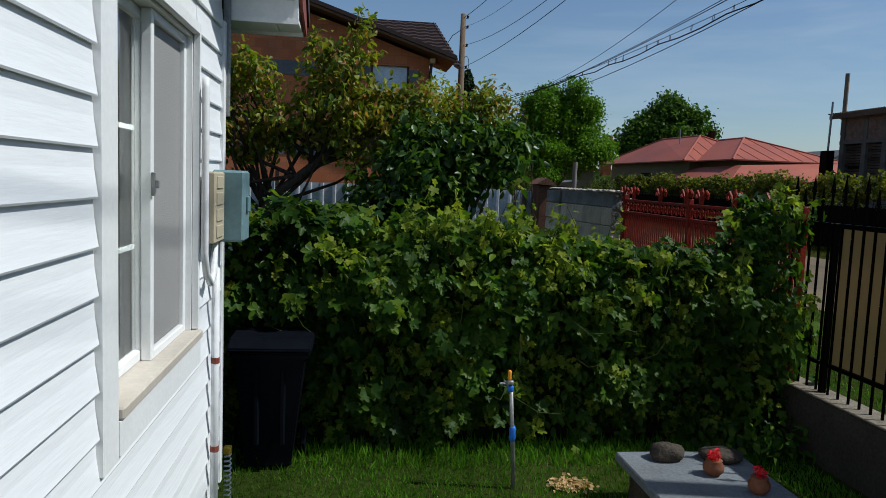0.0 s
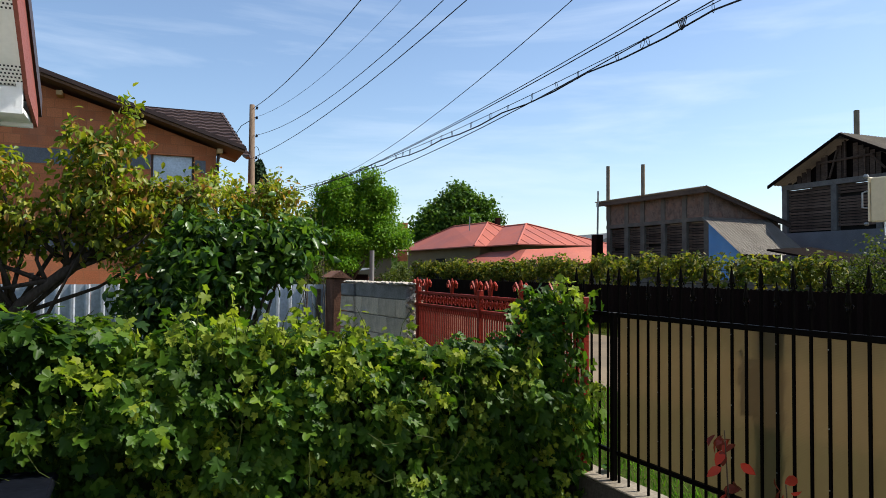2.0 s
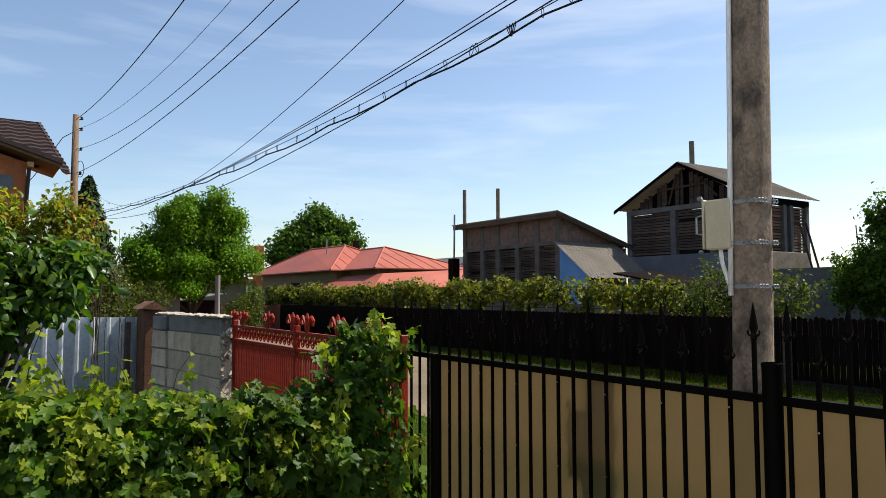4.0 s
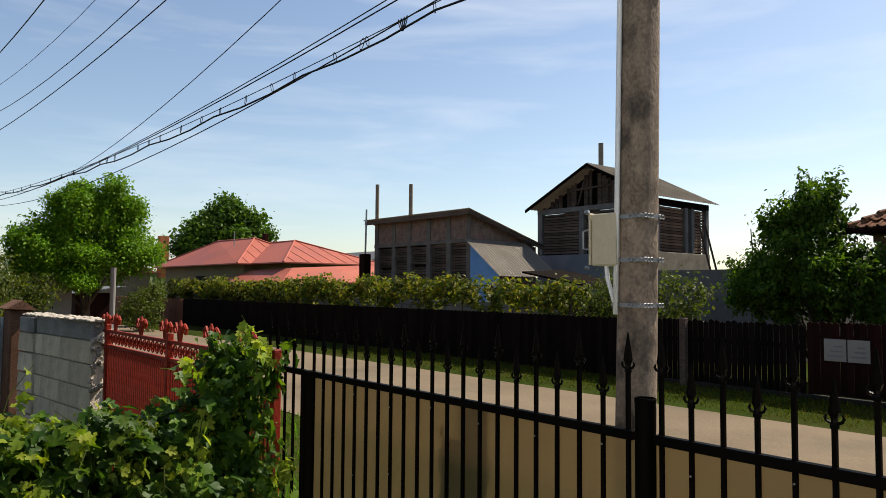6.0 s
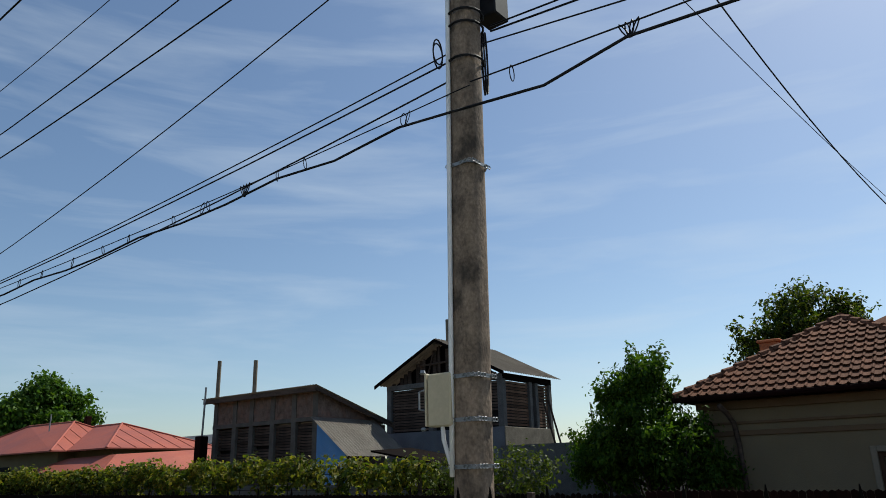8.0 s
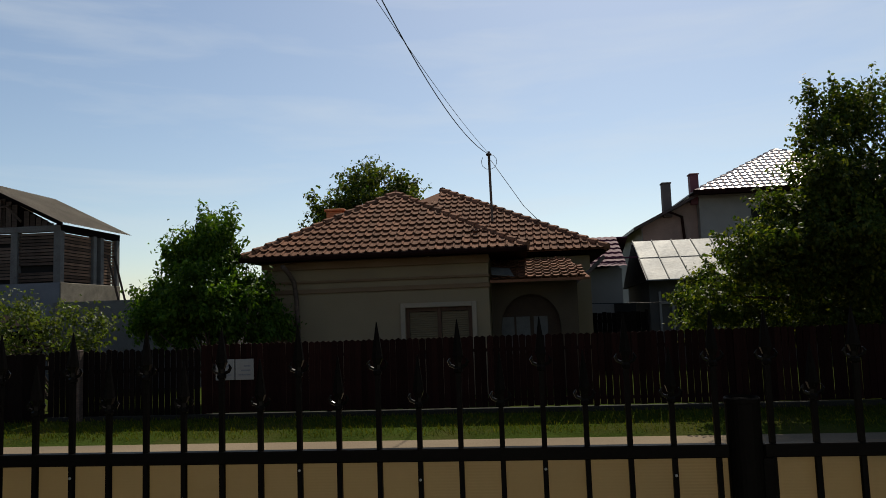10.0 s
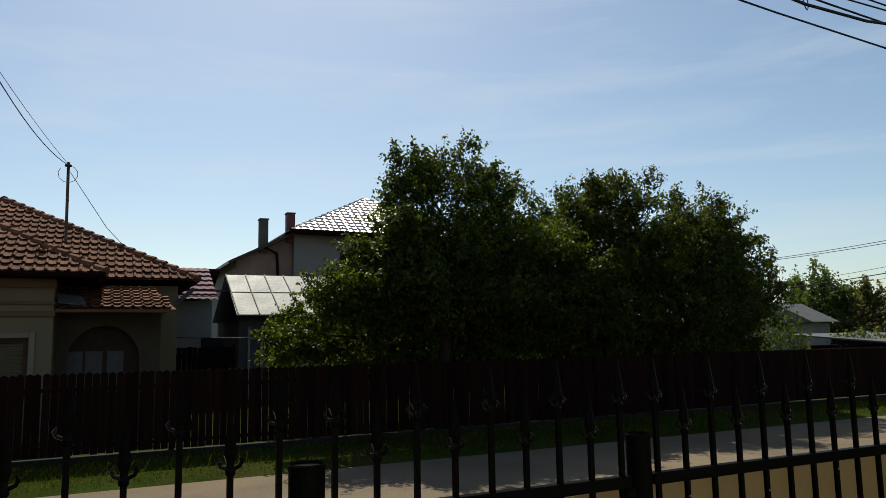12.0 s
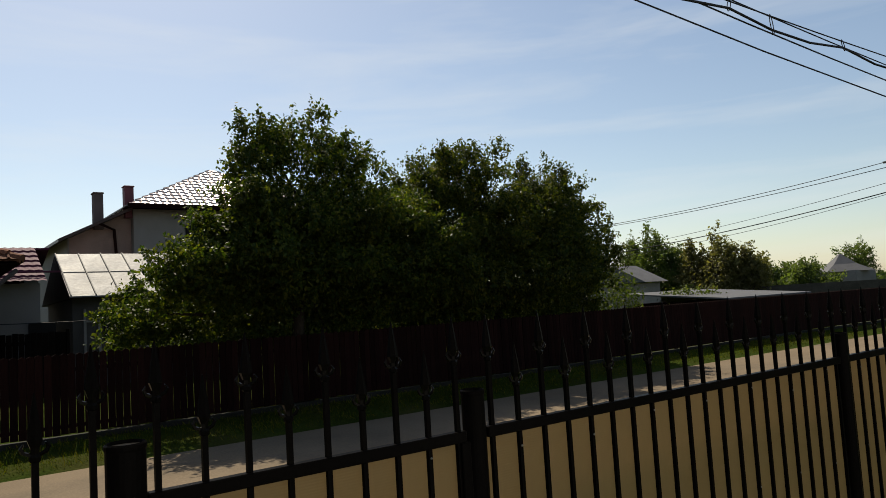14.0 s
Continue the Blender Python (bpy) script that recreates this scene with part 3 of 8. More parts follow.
C_FULL, C_LEFT, C_RIGHT = course_mesh("course", WEND + 6 - 0.04), course_mesh("course", WY0 + 6 - 0.005), course_mesh("course", WEND - WY1 - 0.045)
RAKE = 0.80  # rise of the gable edge towards the ridge
for i in range(24):
    z = 0.214 + i * EXPO
    if z + EXPO > WZ0 + 0.13 and z < WZ1 + 0.02:
        piece("siding_board", C_LEFT, house, pose(WX, -6, z))
        piece("siding_board", C_RIGHT, house, pose(WX, WY1 + 0.005, z))
    elif z + EXPO < 2.9:
        piece("siding_board", C_FULL, house, pose(WX, -6, z))
    else:
        piece("siding_board", course_mesh("course", WEND + 6 - 0.04 - (z + EXPO - 2.93) / RAKE), house, pose(WX, -6, z))
bm = B()
box(bm, (WX - 0.3, WEND - 0.04, 0.25), (WX + 0.012, WEND + 0.012, 2.8), 0.004)
part("corner_post", bm, M_TRIM, house, "white corner trim")
bm = B()
box(bm, (-6, -6, 0), (WX - 0.02, WEND - 0.02, 0.29))
part("foundation", bm, M_CONC, house, "grey concrete base")
# gable edge: boxed eave end, sloping soffit strips, brown rake board
YE, Z0 = 3.86, EAVE_Z + 0.11
bm = B()
prism(bm, [(WX - 0.34, -6, 2.9), (WX - 0.34, WEND - 0.05, 2.9), (WX - 0.34, -0.9, 2.9 + RAKE * 4.65), (WX - 0.34, -6, 2.9 + RAKE * 4.65 - 3.0)], (0.32, 0, 0))
part("gable_wall", bm, M_TRIM, house)
bm = B()
for k in range(14):
    x1 = OX - 0.005 - k * 0.13
    box(bm, (x1 - 0.127, YE, EAVE_Z - 0.003 * (k % 2)), (x1, YE + 0.30, EAVE_Z + 0.02))
box(bm, (WX - 1.6, YE + 0.301, EAVE_Z - 0.02), (OX, YE + 0.325, EAVE_Z + 0.16))
part("eave_soffit", bm, M_SOFFIT, house, "pale boxed eave end")
bm = B()
box(bm, (WX + 0.01, YE - 0.02, EAVE_Z - 0.012), (OX - 0.002, YE - 0.003, Z0), 0.003)
box(bm, (WX + 0.01, YE - 0.028, EAVE_Z - 0.016), (OX - 0.002, YE - 0.02, EAVE_Z + 0.012))
box(bm, (OX - 0.03, YE - 0.026, EAVE_Z + 0.013), (OX - 0.004, YE - 0.021, Z0 + 0.02))
part("end_panel", bm, M_TRIM, house, "white panel closing the eave")
uy, uz = -1 / math.hypot(1, RAKE), RAKE / math.hypot(1, RAKE)
sp, vent = B(), B()
for k in range(34):
    s0, s1 = k * 0.135, k * 0.135 + 0.131
    p0, p1 = (YE + uy * s0, Z0 + uz * s0), (YE + uy * s1, Z0 + uz * s1)
    prism(sp, [(WX, p0[0], p0[1]), (WX, p1[0], p1[1] + 0.004), (OX, p1[0], p1[1] + 0.004), (OX, p0[0], p0[1])], (0, -uz * 0.015, 0.015))
    if k % 3 == 0 and k < 12:
        for r in range(6):
            for q in range(24):
                sc = s0 + 0.012 + r * 0.02
                cy, cz = YE + uy * sc, Z0 + uz * sc + 0.004 * (sc - s0) / 0.131
                x = WX + 0.03 + q * 0.0155 + 0.0077 * (r % 2)
                prism(vent, [(x, cy, cz - 0.0012), (x + 0.008, cy, cz - 0.0012), (x + 0.008, cy + uy * 0.009, cz + uz * 0.009 - 0.0012), (x, cy + uy * 0.009, cz + uz * 0.009 - 0.0012)], (0, 0, -0.001))
part("rake_soffit", sp, M_SOFFIT, house, "pale soffit strips under the gable edge")
tagged(part("vent_holes", vent, M_DARKGAP, house), kind="stuff")
bm = B()
prism(bm, [(OX, YE + 0.34, EAVE_Z - 0.012), (OX, YE + 0.34, EAVE_Z + 0.14), (OX, YE + uy * 4.6, Z0 + uz * 4.6 + 0.14), (OX, YE + uy * 4.6, Z0 + uz * 4.6 - 0.02), (OX, YE, Z0 - 0.03)], (0.018, 0, 0))
part("rake_board", bm, M_FASCIA, house, "brown painted rake board")
bm = B()
prism(bm, [(OX + 0.03, YE + 0.38, EAVE_Z + 0.05), (OX + 0.03, YE + uy * 4.6, Z0 + uz * 4.6 + 0.09), (OX + 0.03, YE + uy * 4.6, Z0 + uz * 4.6 + 0.19), (OX + 0.03, YE + 0.38, EAVE_Z + 0.15)], (-6.6, 0, 0))
prism(bm, [(OX + 0.03, -6.2, 4.0), (OX + 0.03, YE + uy * 4.6, Z0 + uz * 4.6 + 0.09), (OX + 0.03, YE + uy * 4.6, Z0 + uz * 4.6 + 0.19), (OX + 0.03, -6.2, 4.1)], (-6.6, 0, 0))
part("roof", bm, M_BROWNTILE, house, "brown sheet roof")
# window
win = thing("window_1", (WX, 2.57, WZ0), "white sliding window with grille bars and insect screen", "window", kind="structure")
bm = B()
cw = 0.135
for lo, hi in (((WX - 0.02, WY0, WZ0 - 0.01), (WX + 0.012, WY0 + cw, WZ1)), ((WX - 0.02, WY1 - 0.022, WZ0 + 0.165), (WX + 0.012, WY1, WZ1)), ((WX - 0.02, WY0 + cw, WZ1 - 0.05), (WX + 0.012, WY1 - 0.022, WZ1))):
    box(bm, lo, hi, 0.003)
part("casing", bm, M_TRIM, win)
bm = B()
for lo, hi in (((WX - 0.16, WY0 + cw, WZ0 + 0.16), (WX - 0.021, WY0 + cw + 0.012, WZ1 - 0.05)), ((WX - 0.16, WY1 - 0.034, WZ0 + 0.16), (WX - 0.021, WY1 - 0.022, WZ1 - 0.05)), ((WX - 0.16, WY0 + cw + 0.012, WZ1 - 0.062), (WX - 0.021, WY1 - 0.034, WZ1 - 0.05))):
    box(bm, lo, hi)
part("reveal", bm, M_TRIM, win)
bm = B()
box(bm, (WX - 0.16, WY0 + cw, WZ0 + 0.12), (WX + 0.028, WY1, WZ0 + 0.16), 0.006)
part("window_sill", bm, M_SILL, win, "beige stained sill")
bm = B()
box(bm, (WX - 0.02, WY0 + cw, WZ0), (WX + 0.018, WY1, WZ0 + 0.118), 0.003)
part("apron", bm, M_TRIM, win, "white board under the sill")
fx = WX - 0.075
sy0, sy1, sz0, sz1 = WY0 + cw + 0.012, WY1 - 0.034, WZ0 + 0.16, WZ1 - 0.062
ym = 2.57


def sash(x0, x1, y0, y1, w):
    bm = B()
    for lo, hi in (((x0, y0, sz0), (x1, y0 + w, sz1)), ((x0, y1 - w, sz0), (x1, y1, sz1)), ((x0, y0 + w, sz0), (x1, y1 - w, sz0 + w)), ((x0, y0 + w, sz1 - w), (x1, y1 - w, sz1))):
        box(bm, lo, hi, 0.004)
    return bm


s1 = part("sash", sash(fx - 0.05, fx - 0.012, sy0, ym + 0.05, 0.042), M_TRIM, win)
s2 = part("sash", sash(fx - 0.01, fx + 0.03, ym + 0.005, sy1, 0.036), M_TRIM, win)
bm = B()
box(bm, (fx - 0.034, sy0 + 0.05, sz0 + 0.05), (fx - 0.028, ym, sz1 - 0.05))
pane = part("pane", bm, M_GLASS, s1, "clear glass")
pane.visible_shadow = False
bm = B()
for k in (1, 2):
    box(bm, (fx - 0.045, sy0 + 0.05, sz0 + (sz1 - sz0) * k / 3 - 0.009), (fx - 0.036, ym, sz0 + (sz1 - sz0) * k / 3 + 0.009))
box(bm, (fx - 0.0455, sy0 + 0.16, sz0 + 0.05), (fx - 0.0365, sy0 + 0.178, sz1 - 0.05))
part("glazing_bar", bm, M_TRIM, s1)
bm = B()
box(bm, (fx + 0.006, ym + 0.02, sz0 + 0.04), (fx + 0.010, sy1 - 0.04, sz1 - 0.04))
part("screen", bm, M_SCREEN, s2, "grey insect screen")
bm = B()
box(bm, (fx + 0.03, ym - 0.005, 1.90), (fx + 0.043, ym + 0.015, 1.99), 0.003)
box(bm, (fx + 0.043, ym - 0.002, 1.93), (fx + 0.058, ym + 0.012, 1.96), 0.003)
part("latch", bm, M_STEEL, s2, "small metal latch")
bm = B()
for k in range(18):
    tube(bm, [(-0.42 + 0.02 * (k % 2), sy0 - 0.1 + k * 0.085, 1.0), (-0.42 + 0.02 * (k % 2), sy0 - 0.1 + k * 0.085, 2.7)], 0.05, 8)
tagged(part("curtain", bm, M_CURTAIN, None, smooth=True), "pale curtain hanging behind the window", "curtain")
# meter box, conduits
mb = thing("meter_box", (-0.06, 3.3, 1.66), "beige electric box with a blue-grey cover on the siding", "meter box")
bm = B()
box(bm, (WX + 0.01, 3.20, 1.66), (WX + 0.075, 3.43, 2.00), 0.008)
bd = part("body", bm, M_BEIGE, mb)
bm = B()
for k in range(4):
    z0 = 1.685 + k * 0.078
    box(bm, (WX + 0.074, 3.225, z0), (WX + 0.081, 3.375, z0 + 0.062), 0.004)
part("panel", bm, M_BEIGE, bd, "four raised square panels")
bm = B()
box(bm, (WX + 0.01, 3.434, 1.65), (WX + 0.17, 3.62, 2.01), 0.012)
cv = part("cover", bm, M_BLUEGREY, mb, "blue-grey plastic cover")
bm = B()
box(bm, (WX + 0.17, 3.50, 1.80), (WX + 0.185, 3.56, 1.88), 0.004)
part("lock", bm, M_BLUEGREY, cv)
cd = thing("conduit_pipe", (-0.08, 3.5, 0.3), "white plastic conduit clipped to the siding", "pipe")
bm = B()
tube(bm, [(WX + 0.03, 3.18, 2.42), (WX + 0.035, 3.16, 2.38), (WX + 0.035, 3.16, 1.62), (WX + 0.036, 3.20, 1.52), (WX + 0.036, 3.30, 1.46), (WX + 0.036, 3.38, 1.50), (WX + 0.036, 3.40, 1.66)], 0.017, 10)
part("loop", bm, M_WHITEPIPE, cd, smooth=True)
bm = B()
tube(bm, [(WX + 0.03, 3.47, 1.66), (WX + 0.03, 3.47, 0.02)], 0.02, 10)
part("riser", bm, M_WHITEPIPE, cd, smooth=True)
for z in (1.02, 0.55):
    bm = B()
    lathe(bm, (WX + 0.03, 3.47, z), [(0.0225, 0), (0.0225, 0.03)], 10)
    part("clip", bm, M_FASCIA, cd, "rusty clip")
dp = thing("corner_channel", (-0.1, 3.83, 2.3), "grey metal channel down the house corner", "gutter")
bm = B()
box(bm, (WX - 0.01, WEND + 0.013, 2.3), (WX + 0.03, WEND + 0.036, 2.95), 0.006)
part("channel", bm, M_STEEL, dp)
tool = thing("spring_coil_tool", (-0.03, 3.95, 0), "small coil-wrapped tool with a yellow grip by the house corner", "tool")
bm = tube(B(), [(-0.088 + 0.020 * math.cos(a * 0.9), 3.93 + 0.020 * math.sin(a * 0.9), 0.03 + a * 0.0042) for a in range(80)], 0.005, 5)
part("coil", bm, M_WHITEPIPE, tool)
bm = B()
box(bm, (-0.112, 3.905, 0.355), (-0.066, 3.955, 0.40), 0.006)
part("grip", bm, mat("yellow plastic", (0.55, 0.35, 0.03), 0.5), tool)

# ---- bin ----
bin_ = thing("wheelie_bin", (0.1, 4.42, 0), "black plastic wheelie bin with a closed lid", "bin")
bm = B()
a = [(-0.12, 4.20), (0.33, 4.20), (0.33, 4.66), (-0.12, 4.66)]
b0 = [(-0.06, 4.26), (0.25, 4.26), (0.25, 4.60), (-0.06, 4.60)]
prof = [(b0, 0.03), (b0, 0.05), (a, 0.80), ([(x + (0.03 if x > 0 else -0.03), y + (0.03 if y > 4.4 else -0.03)) for x, y in a], 0.805), ([(x + (0.03 if x > 0 else -0.03), y + (0.03 if y > 4.4 else -0.03)) for x, y in a], 0.855)]
rows = [[bm.verts.new((x, y, z)) for x, y in pts] for pts, z in prof]
for A, C in zip(rows, rows[1:]):
    for k in range(4):
        bm.faces.new((A[k], A[(k + 1) % 4], C[(k + 1) % 4], C[k]))
bm.faces.new(rows[0][::-1])
bm.faces.new(rows[-1])
bmesh.ops.bevel(bm, geom=bm.edges[:], offset=0.012, segments=2, affect="EDGES")
part("body", bm, M_BIN, bin_)
bm = B()
for x in (0.02, 0.19):
    box(bm, (x - 0.02, 4.20, 0.2), (x + 0.02, 4.235, 0.75), 0.01, rot=None)
part("rib", bm, M_BIN, bin_)
bm = B()
prism(bm, [(-0.17, 4.15, 0.865), (-0.17, 4.15, 0.885), (-0.17, 4.3, 0.93), (-0.17, 4.6, 0.935), (-0.17, 4.71, 0.90), (-0.17, 4.71, 0.865)], (0.55, 0, 0))
bmesh.ops.bevel(bm, geom=bm.edges[:], offset=0.012, segments=2, affect="EDGES")
lid = part("lid", bm, M_BIN, bin_)
bm = B()
tube(bm, [(-0.1, 4.74, 0.86), (-0.1, 4.78, 0.89), (0.3, 4.78, 0.89), (0.3, 4.74, 0.86)], 0.014, 8)
part("handle", bm, M_BIN, lid)
for x in (-0.13, 0.29):
    bm = B()
    lathe(bm, (0, 0, 0), [(0.0, -0.02), (0.09, -0.02), (0.1, -0.012), (0.1, 0.012), (0.09, 0.02), (0.0, 0.02)], 16)
    bmesh.ops.rotate(bm, cent=(0, 0, 0), matrix=Matrix.Rotation(radians(90), 3, "Y"), verts=bm.verts)
    bmesh.ops.translate(bm, vec=(x + 0.02, 4.60, 0.1), verts=bm.verts)
    part("wheel", bm, M_BIN, bin_)

bin_.location += Vector((-0.02, 0.26, 0.0))
bin_.scale.z = 0.975

# ---- garden tap ----
tap = thing("garden_tap", (1.69, 4.18, 0), "galvanised standpipe with blue hose fittings and orange nozzle", "tap")
bm = B()
tube(bm, [(1.70, 4.18, -0.05), (1.67, 4.18, 0.40), (1.645, 4.18, 0.70)], 0.014, 10)
part("pipe", bm, M_STEEL, tap, smooth=True)
for z0, z1, r, m_, x in ((0.33, 0.43, 0.024, M_BLUE, 1.672), (0.66, 0.70, 0.022, M_BLUE, 1.645), (0.705, 0.735, 0.026, M_STEEL, 1.64), (0.735, 0.80, 0.014, M_ORANGE, 1.635)):
    bm = B()
    lathe(bm, (x, 4.18, z0), [(r * 0.7, 0), (r, (z1 - z0) * 0.2), (r * 0.85, (z1 - z0) * 0.5), (r, (z1 - z0) * 0.8), (r * 0.6, z1 - z0)], 12)
    part("fitting", bm, m_, tap, smooth=True)
bm = B()
box(bm, (1.57, 4.17, 0.705), (1.64, 4.19, 0.72), 0.004)
part("tap_lever", bm, M_STEEL, tap)

# ---- slab with pots ----
slab = thing("stone_slab", (2.75, 3.3, 0), "pale concrete slab on a low block base", "slab")
bm = B()
box(bm, (2.33, 2.35, 0.24), (3.15, 4.06, 0.30), 0.008)
part("top", bm, M_SLAB, slab, "pale worn slab")
bm = B()
box(bm, (2.40, 2.42, -0.05), (3.08, 3.98, 0.24), 0.01)
part("base", bm, M_STONE, slab)
for cx, cy, r, h in ((2.62, 3.93, 0.085, 0.11), (2.98, 3.92, 0.11, 0.08)):
    bm = B()
    bmesh.ops.create_icosphere(bm, subdivisions=3, radius=1)
    for v in bm.verts:
        v.co *= 1 + 0.25 * noise.noise(v.co * 1.7 + Vector((cx * 9, 0, 0)))
        v.co = Vector((v.co.x * r * 1.3, v.co.y * r, max(v.co.z, -0.6) * h * 0.6))
    lowz = min(v.co.z for v in bm.verts)
    bmesh.ops.translate(bm, vec=(cx, cy, 0.30 - lowz), verts=bm.verts)
    tagged(part("garden_stone", bm, M_STONE, None, smooth=True), "dark brown rounded stone on the slab", "stone", "stones on the slab")
rngf = np.random.default_rng(5)
for cx, cy in ((2.80, 3.68), (2.94, 3.42)):
    pot = thing("flower_pot", (cx, cy, 0.30), "small terracotta pot with bright red flowers", "plant pot", "pots on the slab")
    bm = B()
    lathe(bm, (cx, cy, 0.30), [(0.035, 0), (0.06, 0.03), (0.062, 0.06), (0.045, 0.085), (0.05, 0.095), (0.0, 0.09)], 16)
    part("pot", bm, M_TERRA, pot, smooth=True)
    d = rngf.normal(0, 1, (60, 3))
    d /= np.linalg.norm(d, axis=1)[:, None]
    leaves("flowers", np.array([cx, cy, 0.43]) + d * 0.028, d, rngf.uniform(0.02, 0.035, 60), OVAL, M_REDFLOWER, pot, rngf)

# ---- front fence ----
FX = 4.17
# plinth body carries the shade of its yard face in its colour
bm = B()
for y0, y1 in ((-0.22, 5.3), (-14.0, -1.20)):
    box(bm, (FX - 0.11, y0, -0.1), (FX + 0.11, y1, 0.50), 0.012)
tagged(part("fence_plinth", bm, M_CONC_SHADE, None), "rough grey concrete plinth under the iron fence", "plinth", kind="structure")
# thin lighter slab added so the plinth top looks sunlit
bm = B()
for y0, y1 in ((-0.22, 5.3), (-14.0, -1.20)):
    box(bm, (FX - 0.118, y0, 0.5005), (FX + 0.118, y1, 0.516), 0.006)
tagged(part("plinth_top", bm, M_CEMENT, None), "pale strip coloured as the sunlit top of the fence plinth", "plinth", kind="structure")


def spear_mesh(h):
    bm = B()
    r = 0.0095
    lathe(bm, (0, 0, h - 0.15), [(r, 0), (0.013, 0.004), (0.013, 0.012), (r, 0.018), (0.010, 0.03), (0.017, 0.048), (0.012, 0.085), (0.0015, 0.15)], 6)
    for s in (-1, 1):
        tube(bm, [(0, s * 0.006, h - 0.135), (0, s * 0.022, h - 0.128), (0, s * 0.027, h - 0.118), (0, s * 0.022, h - 0.108)], [0.005, 0.005, 0.005, 0.002], 5)
    me = bpy.data.meshes.new("spear_tip")
    bmesh.ops.recalc_face_normals(bm, faces=bm.faces)
    for f in bm.faces:
        f.material_index = int(h - 0.14 < f.calc_center_median().z < h - 0.10)
    bm.to_mesh(me)
    bm.free()
    me.materials.append(M_IRON)
    me.materials.append(M_IRON_WORN)
    return me


def bar_mesh(z0, z1):
    bm = B()
    box(bm, (-0.0072, -0.007, z0), (0.0072, 0.007, z1))
    me = bpy.data.meshes.new("bar")
    bm.to_mesh(me)
    bm.free()
    me.materials.append(M_IRON)
    return me


TALL_T, SHORT_T = spear_mesh(2.155), spear_mesh(2.06)
TALL_B, SHORT_B = bar_mesh(0.50, 2.01), bar_mesh(0.50, 1.915)


sb_ = lathe(B(), (0, 0, 0), [(0.0042, 0), (0.0042, 0.002), (0.002, 0.0035)], 6)
SCREW = bpy.data.meshes.new("screw")
sb_.to_mesh(SCREW)
sb_.free()
SCREW.materials.append(M_STEEL)
rsc = random.Random(6)


def fence_section(y1, y0, bars, label, name="iron_fence_panel", sheet=True, first_tall=True, low=0.72, post=True):
    """A run of iron bars from a post at y1 to the next at y0 < y1, tinted sheet on the street side."""
    t = thing(name, (FX, (y0 + y1) / 2, 0.5), label, "gate" if name == "garden_gate" else "fence", "front fence sections")
    bm = B()
    box(bm, (FX - 0.02, y0 + 0.045, 1.765), (FX + 0.012, y1 - 0.045, 1.80), 0.003)
    part("top_rail", bm, M_IRON, t)
    bm = B()
    box(bm, (FX - 0.02, y0 + 0.045, low), (FX + 0.012, y1 - 0.045, low + 0.03), 0.003)
    part("bottom_rail", bm, M_IRON, t)
    if name == "garden_gate":
        for y in (y0 + 0.05, y1 - 0.05):
            bm = B()
            box(bm, (FX - 0.02, y - 0.018, low + 0.031), (FX + 0.02, y + 0.018, 1.764), 0.003)
            part("stile", bm, M_IRON, t)
    step = (y1 - y0 - 0.14) / (bars - 1)
    for i in range(bars):
        y = y1 - 0.07 - i * step
        tall = (i % 2 == 0) == first_tall
        b = piece("bar", TALL_B if tall else SHORT_B, t, pose(FX - 0.004, y, 0))
        piece("spear_tip", TALL_T if tall else SHORT_T, b, pose(FX - 0.004, y, 0))
        if sheet and i % 3 == 1:
            for z in (0.95, 1.32, 1.70):
                piece("screw", SCREW, b, pose(FX - 0.013, y, z + rsc.uniform(-0.05, 0.05), 0, -90))
    if sheet:
        bm = B()
        box(bm, (FX + 0.016, y0 + 0.03, low + 0.01), (FX + 0.024, y1 - 0.03, 1.775))
        part("sheet", bm, M_POLY, t, "brown tinted translucent twin-wall sheet")
    return t


def fence_post(y, r=0.0375, top=1.925):
    t = thing("fence_post", (FX, y, 0.45), "round-capped black iron fence post", "post", "front fence posts")
    bm = B()
    lathe(bm, (FX, y, 0.45), [(r, 0), (r, top - 0.02 - 0.45)], 24)
    part("shaft", bm, M_IRON, t, smooth=False)
    bm = B()
    lathe(bm, (FX, y, top - 0.02), [(r * 1.02, 0), (r * 1.05, 0.005), (r * 1.05, 0.014), (r * 0.97, 0.018), (r * 0.9, 0.010)], 20)
    part("cap", bm, M_IRON, t)
    return t


for y in (2.25, -0.19, -1.23, -3.72, -6.2, -8.7, -11.2):
    fence_post(y, 0.045 if y == -0.19 else 0.0375)
bm = B()
box(bm, (FX - 0.022, 4.645, 0.45), (FX + 0.022, 4.69, 1.80), 0.004)
tagged(part("corner_post", bm, M_IRON, None), "black iron corner post at the hedge end", "post")
fence_section(4.665, 2.25, 21, "black iron fence panel with spear tips and brown tinted sheet", first_tall=True)
fence_section(2.25, -0.19, 21, "black iron fence panel with spear tips and brown tinted sheet", first_tall=True)
fence_section(-0.19, -1.23, 9, "narrow black iron garden gate with brown tinted sheet", "garden_gate", low=0.60)
for a, b in ((-1.23, -3.72), (-3.72, -6.2), (-6.2, -8.7), (-8.7, -11.2)):
    fence_section(a, b, 21, "black iron fence panel with spear tips and brown tinted sheet")
fence_section(5.25, 4.665, 5, "short black iron fence panel without sheet at the hedge", sheet=False)

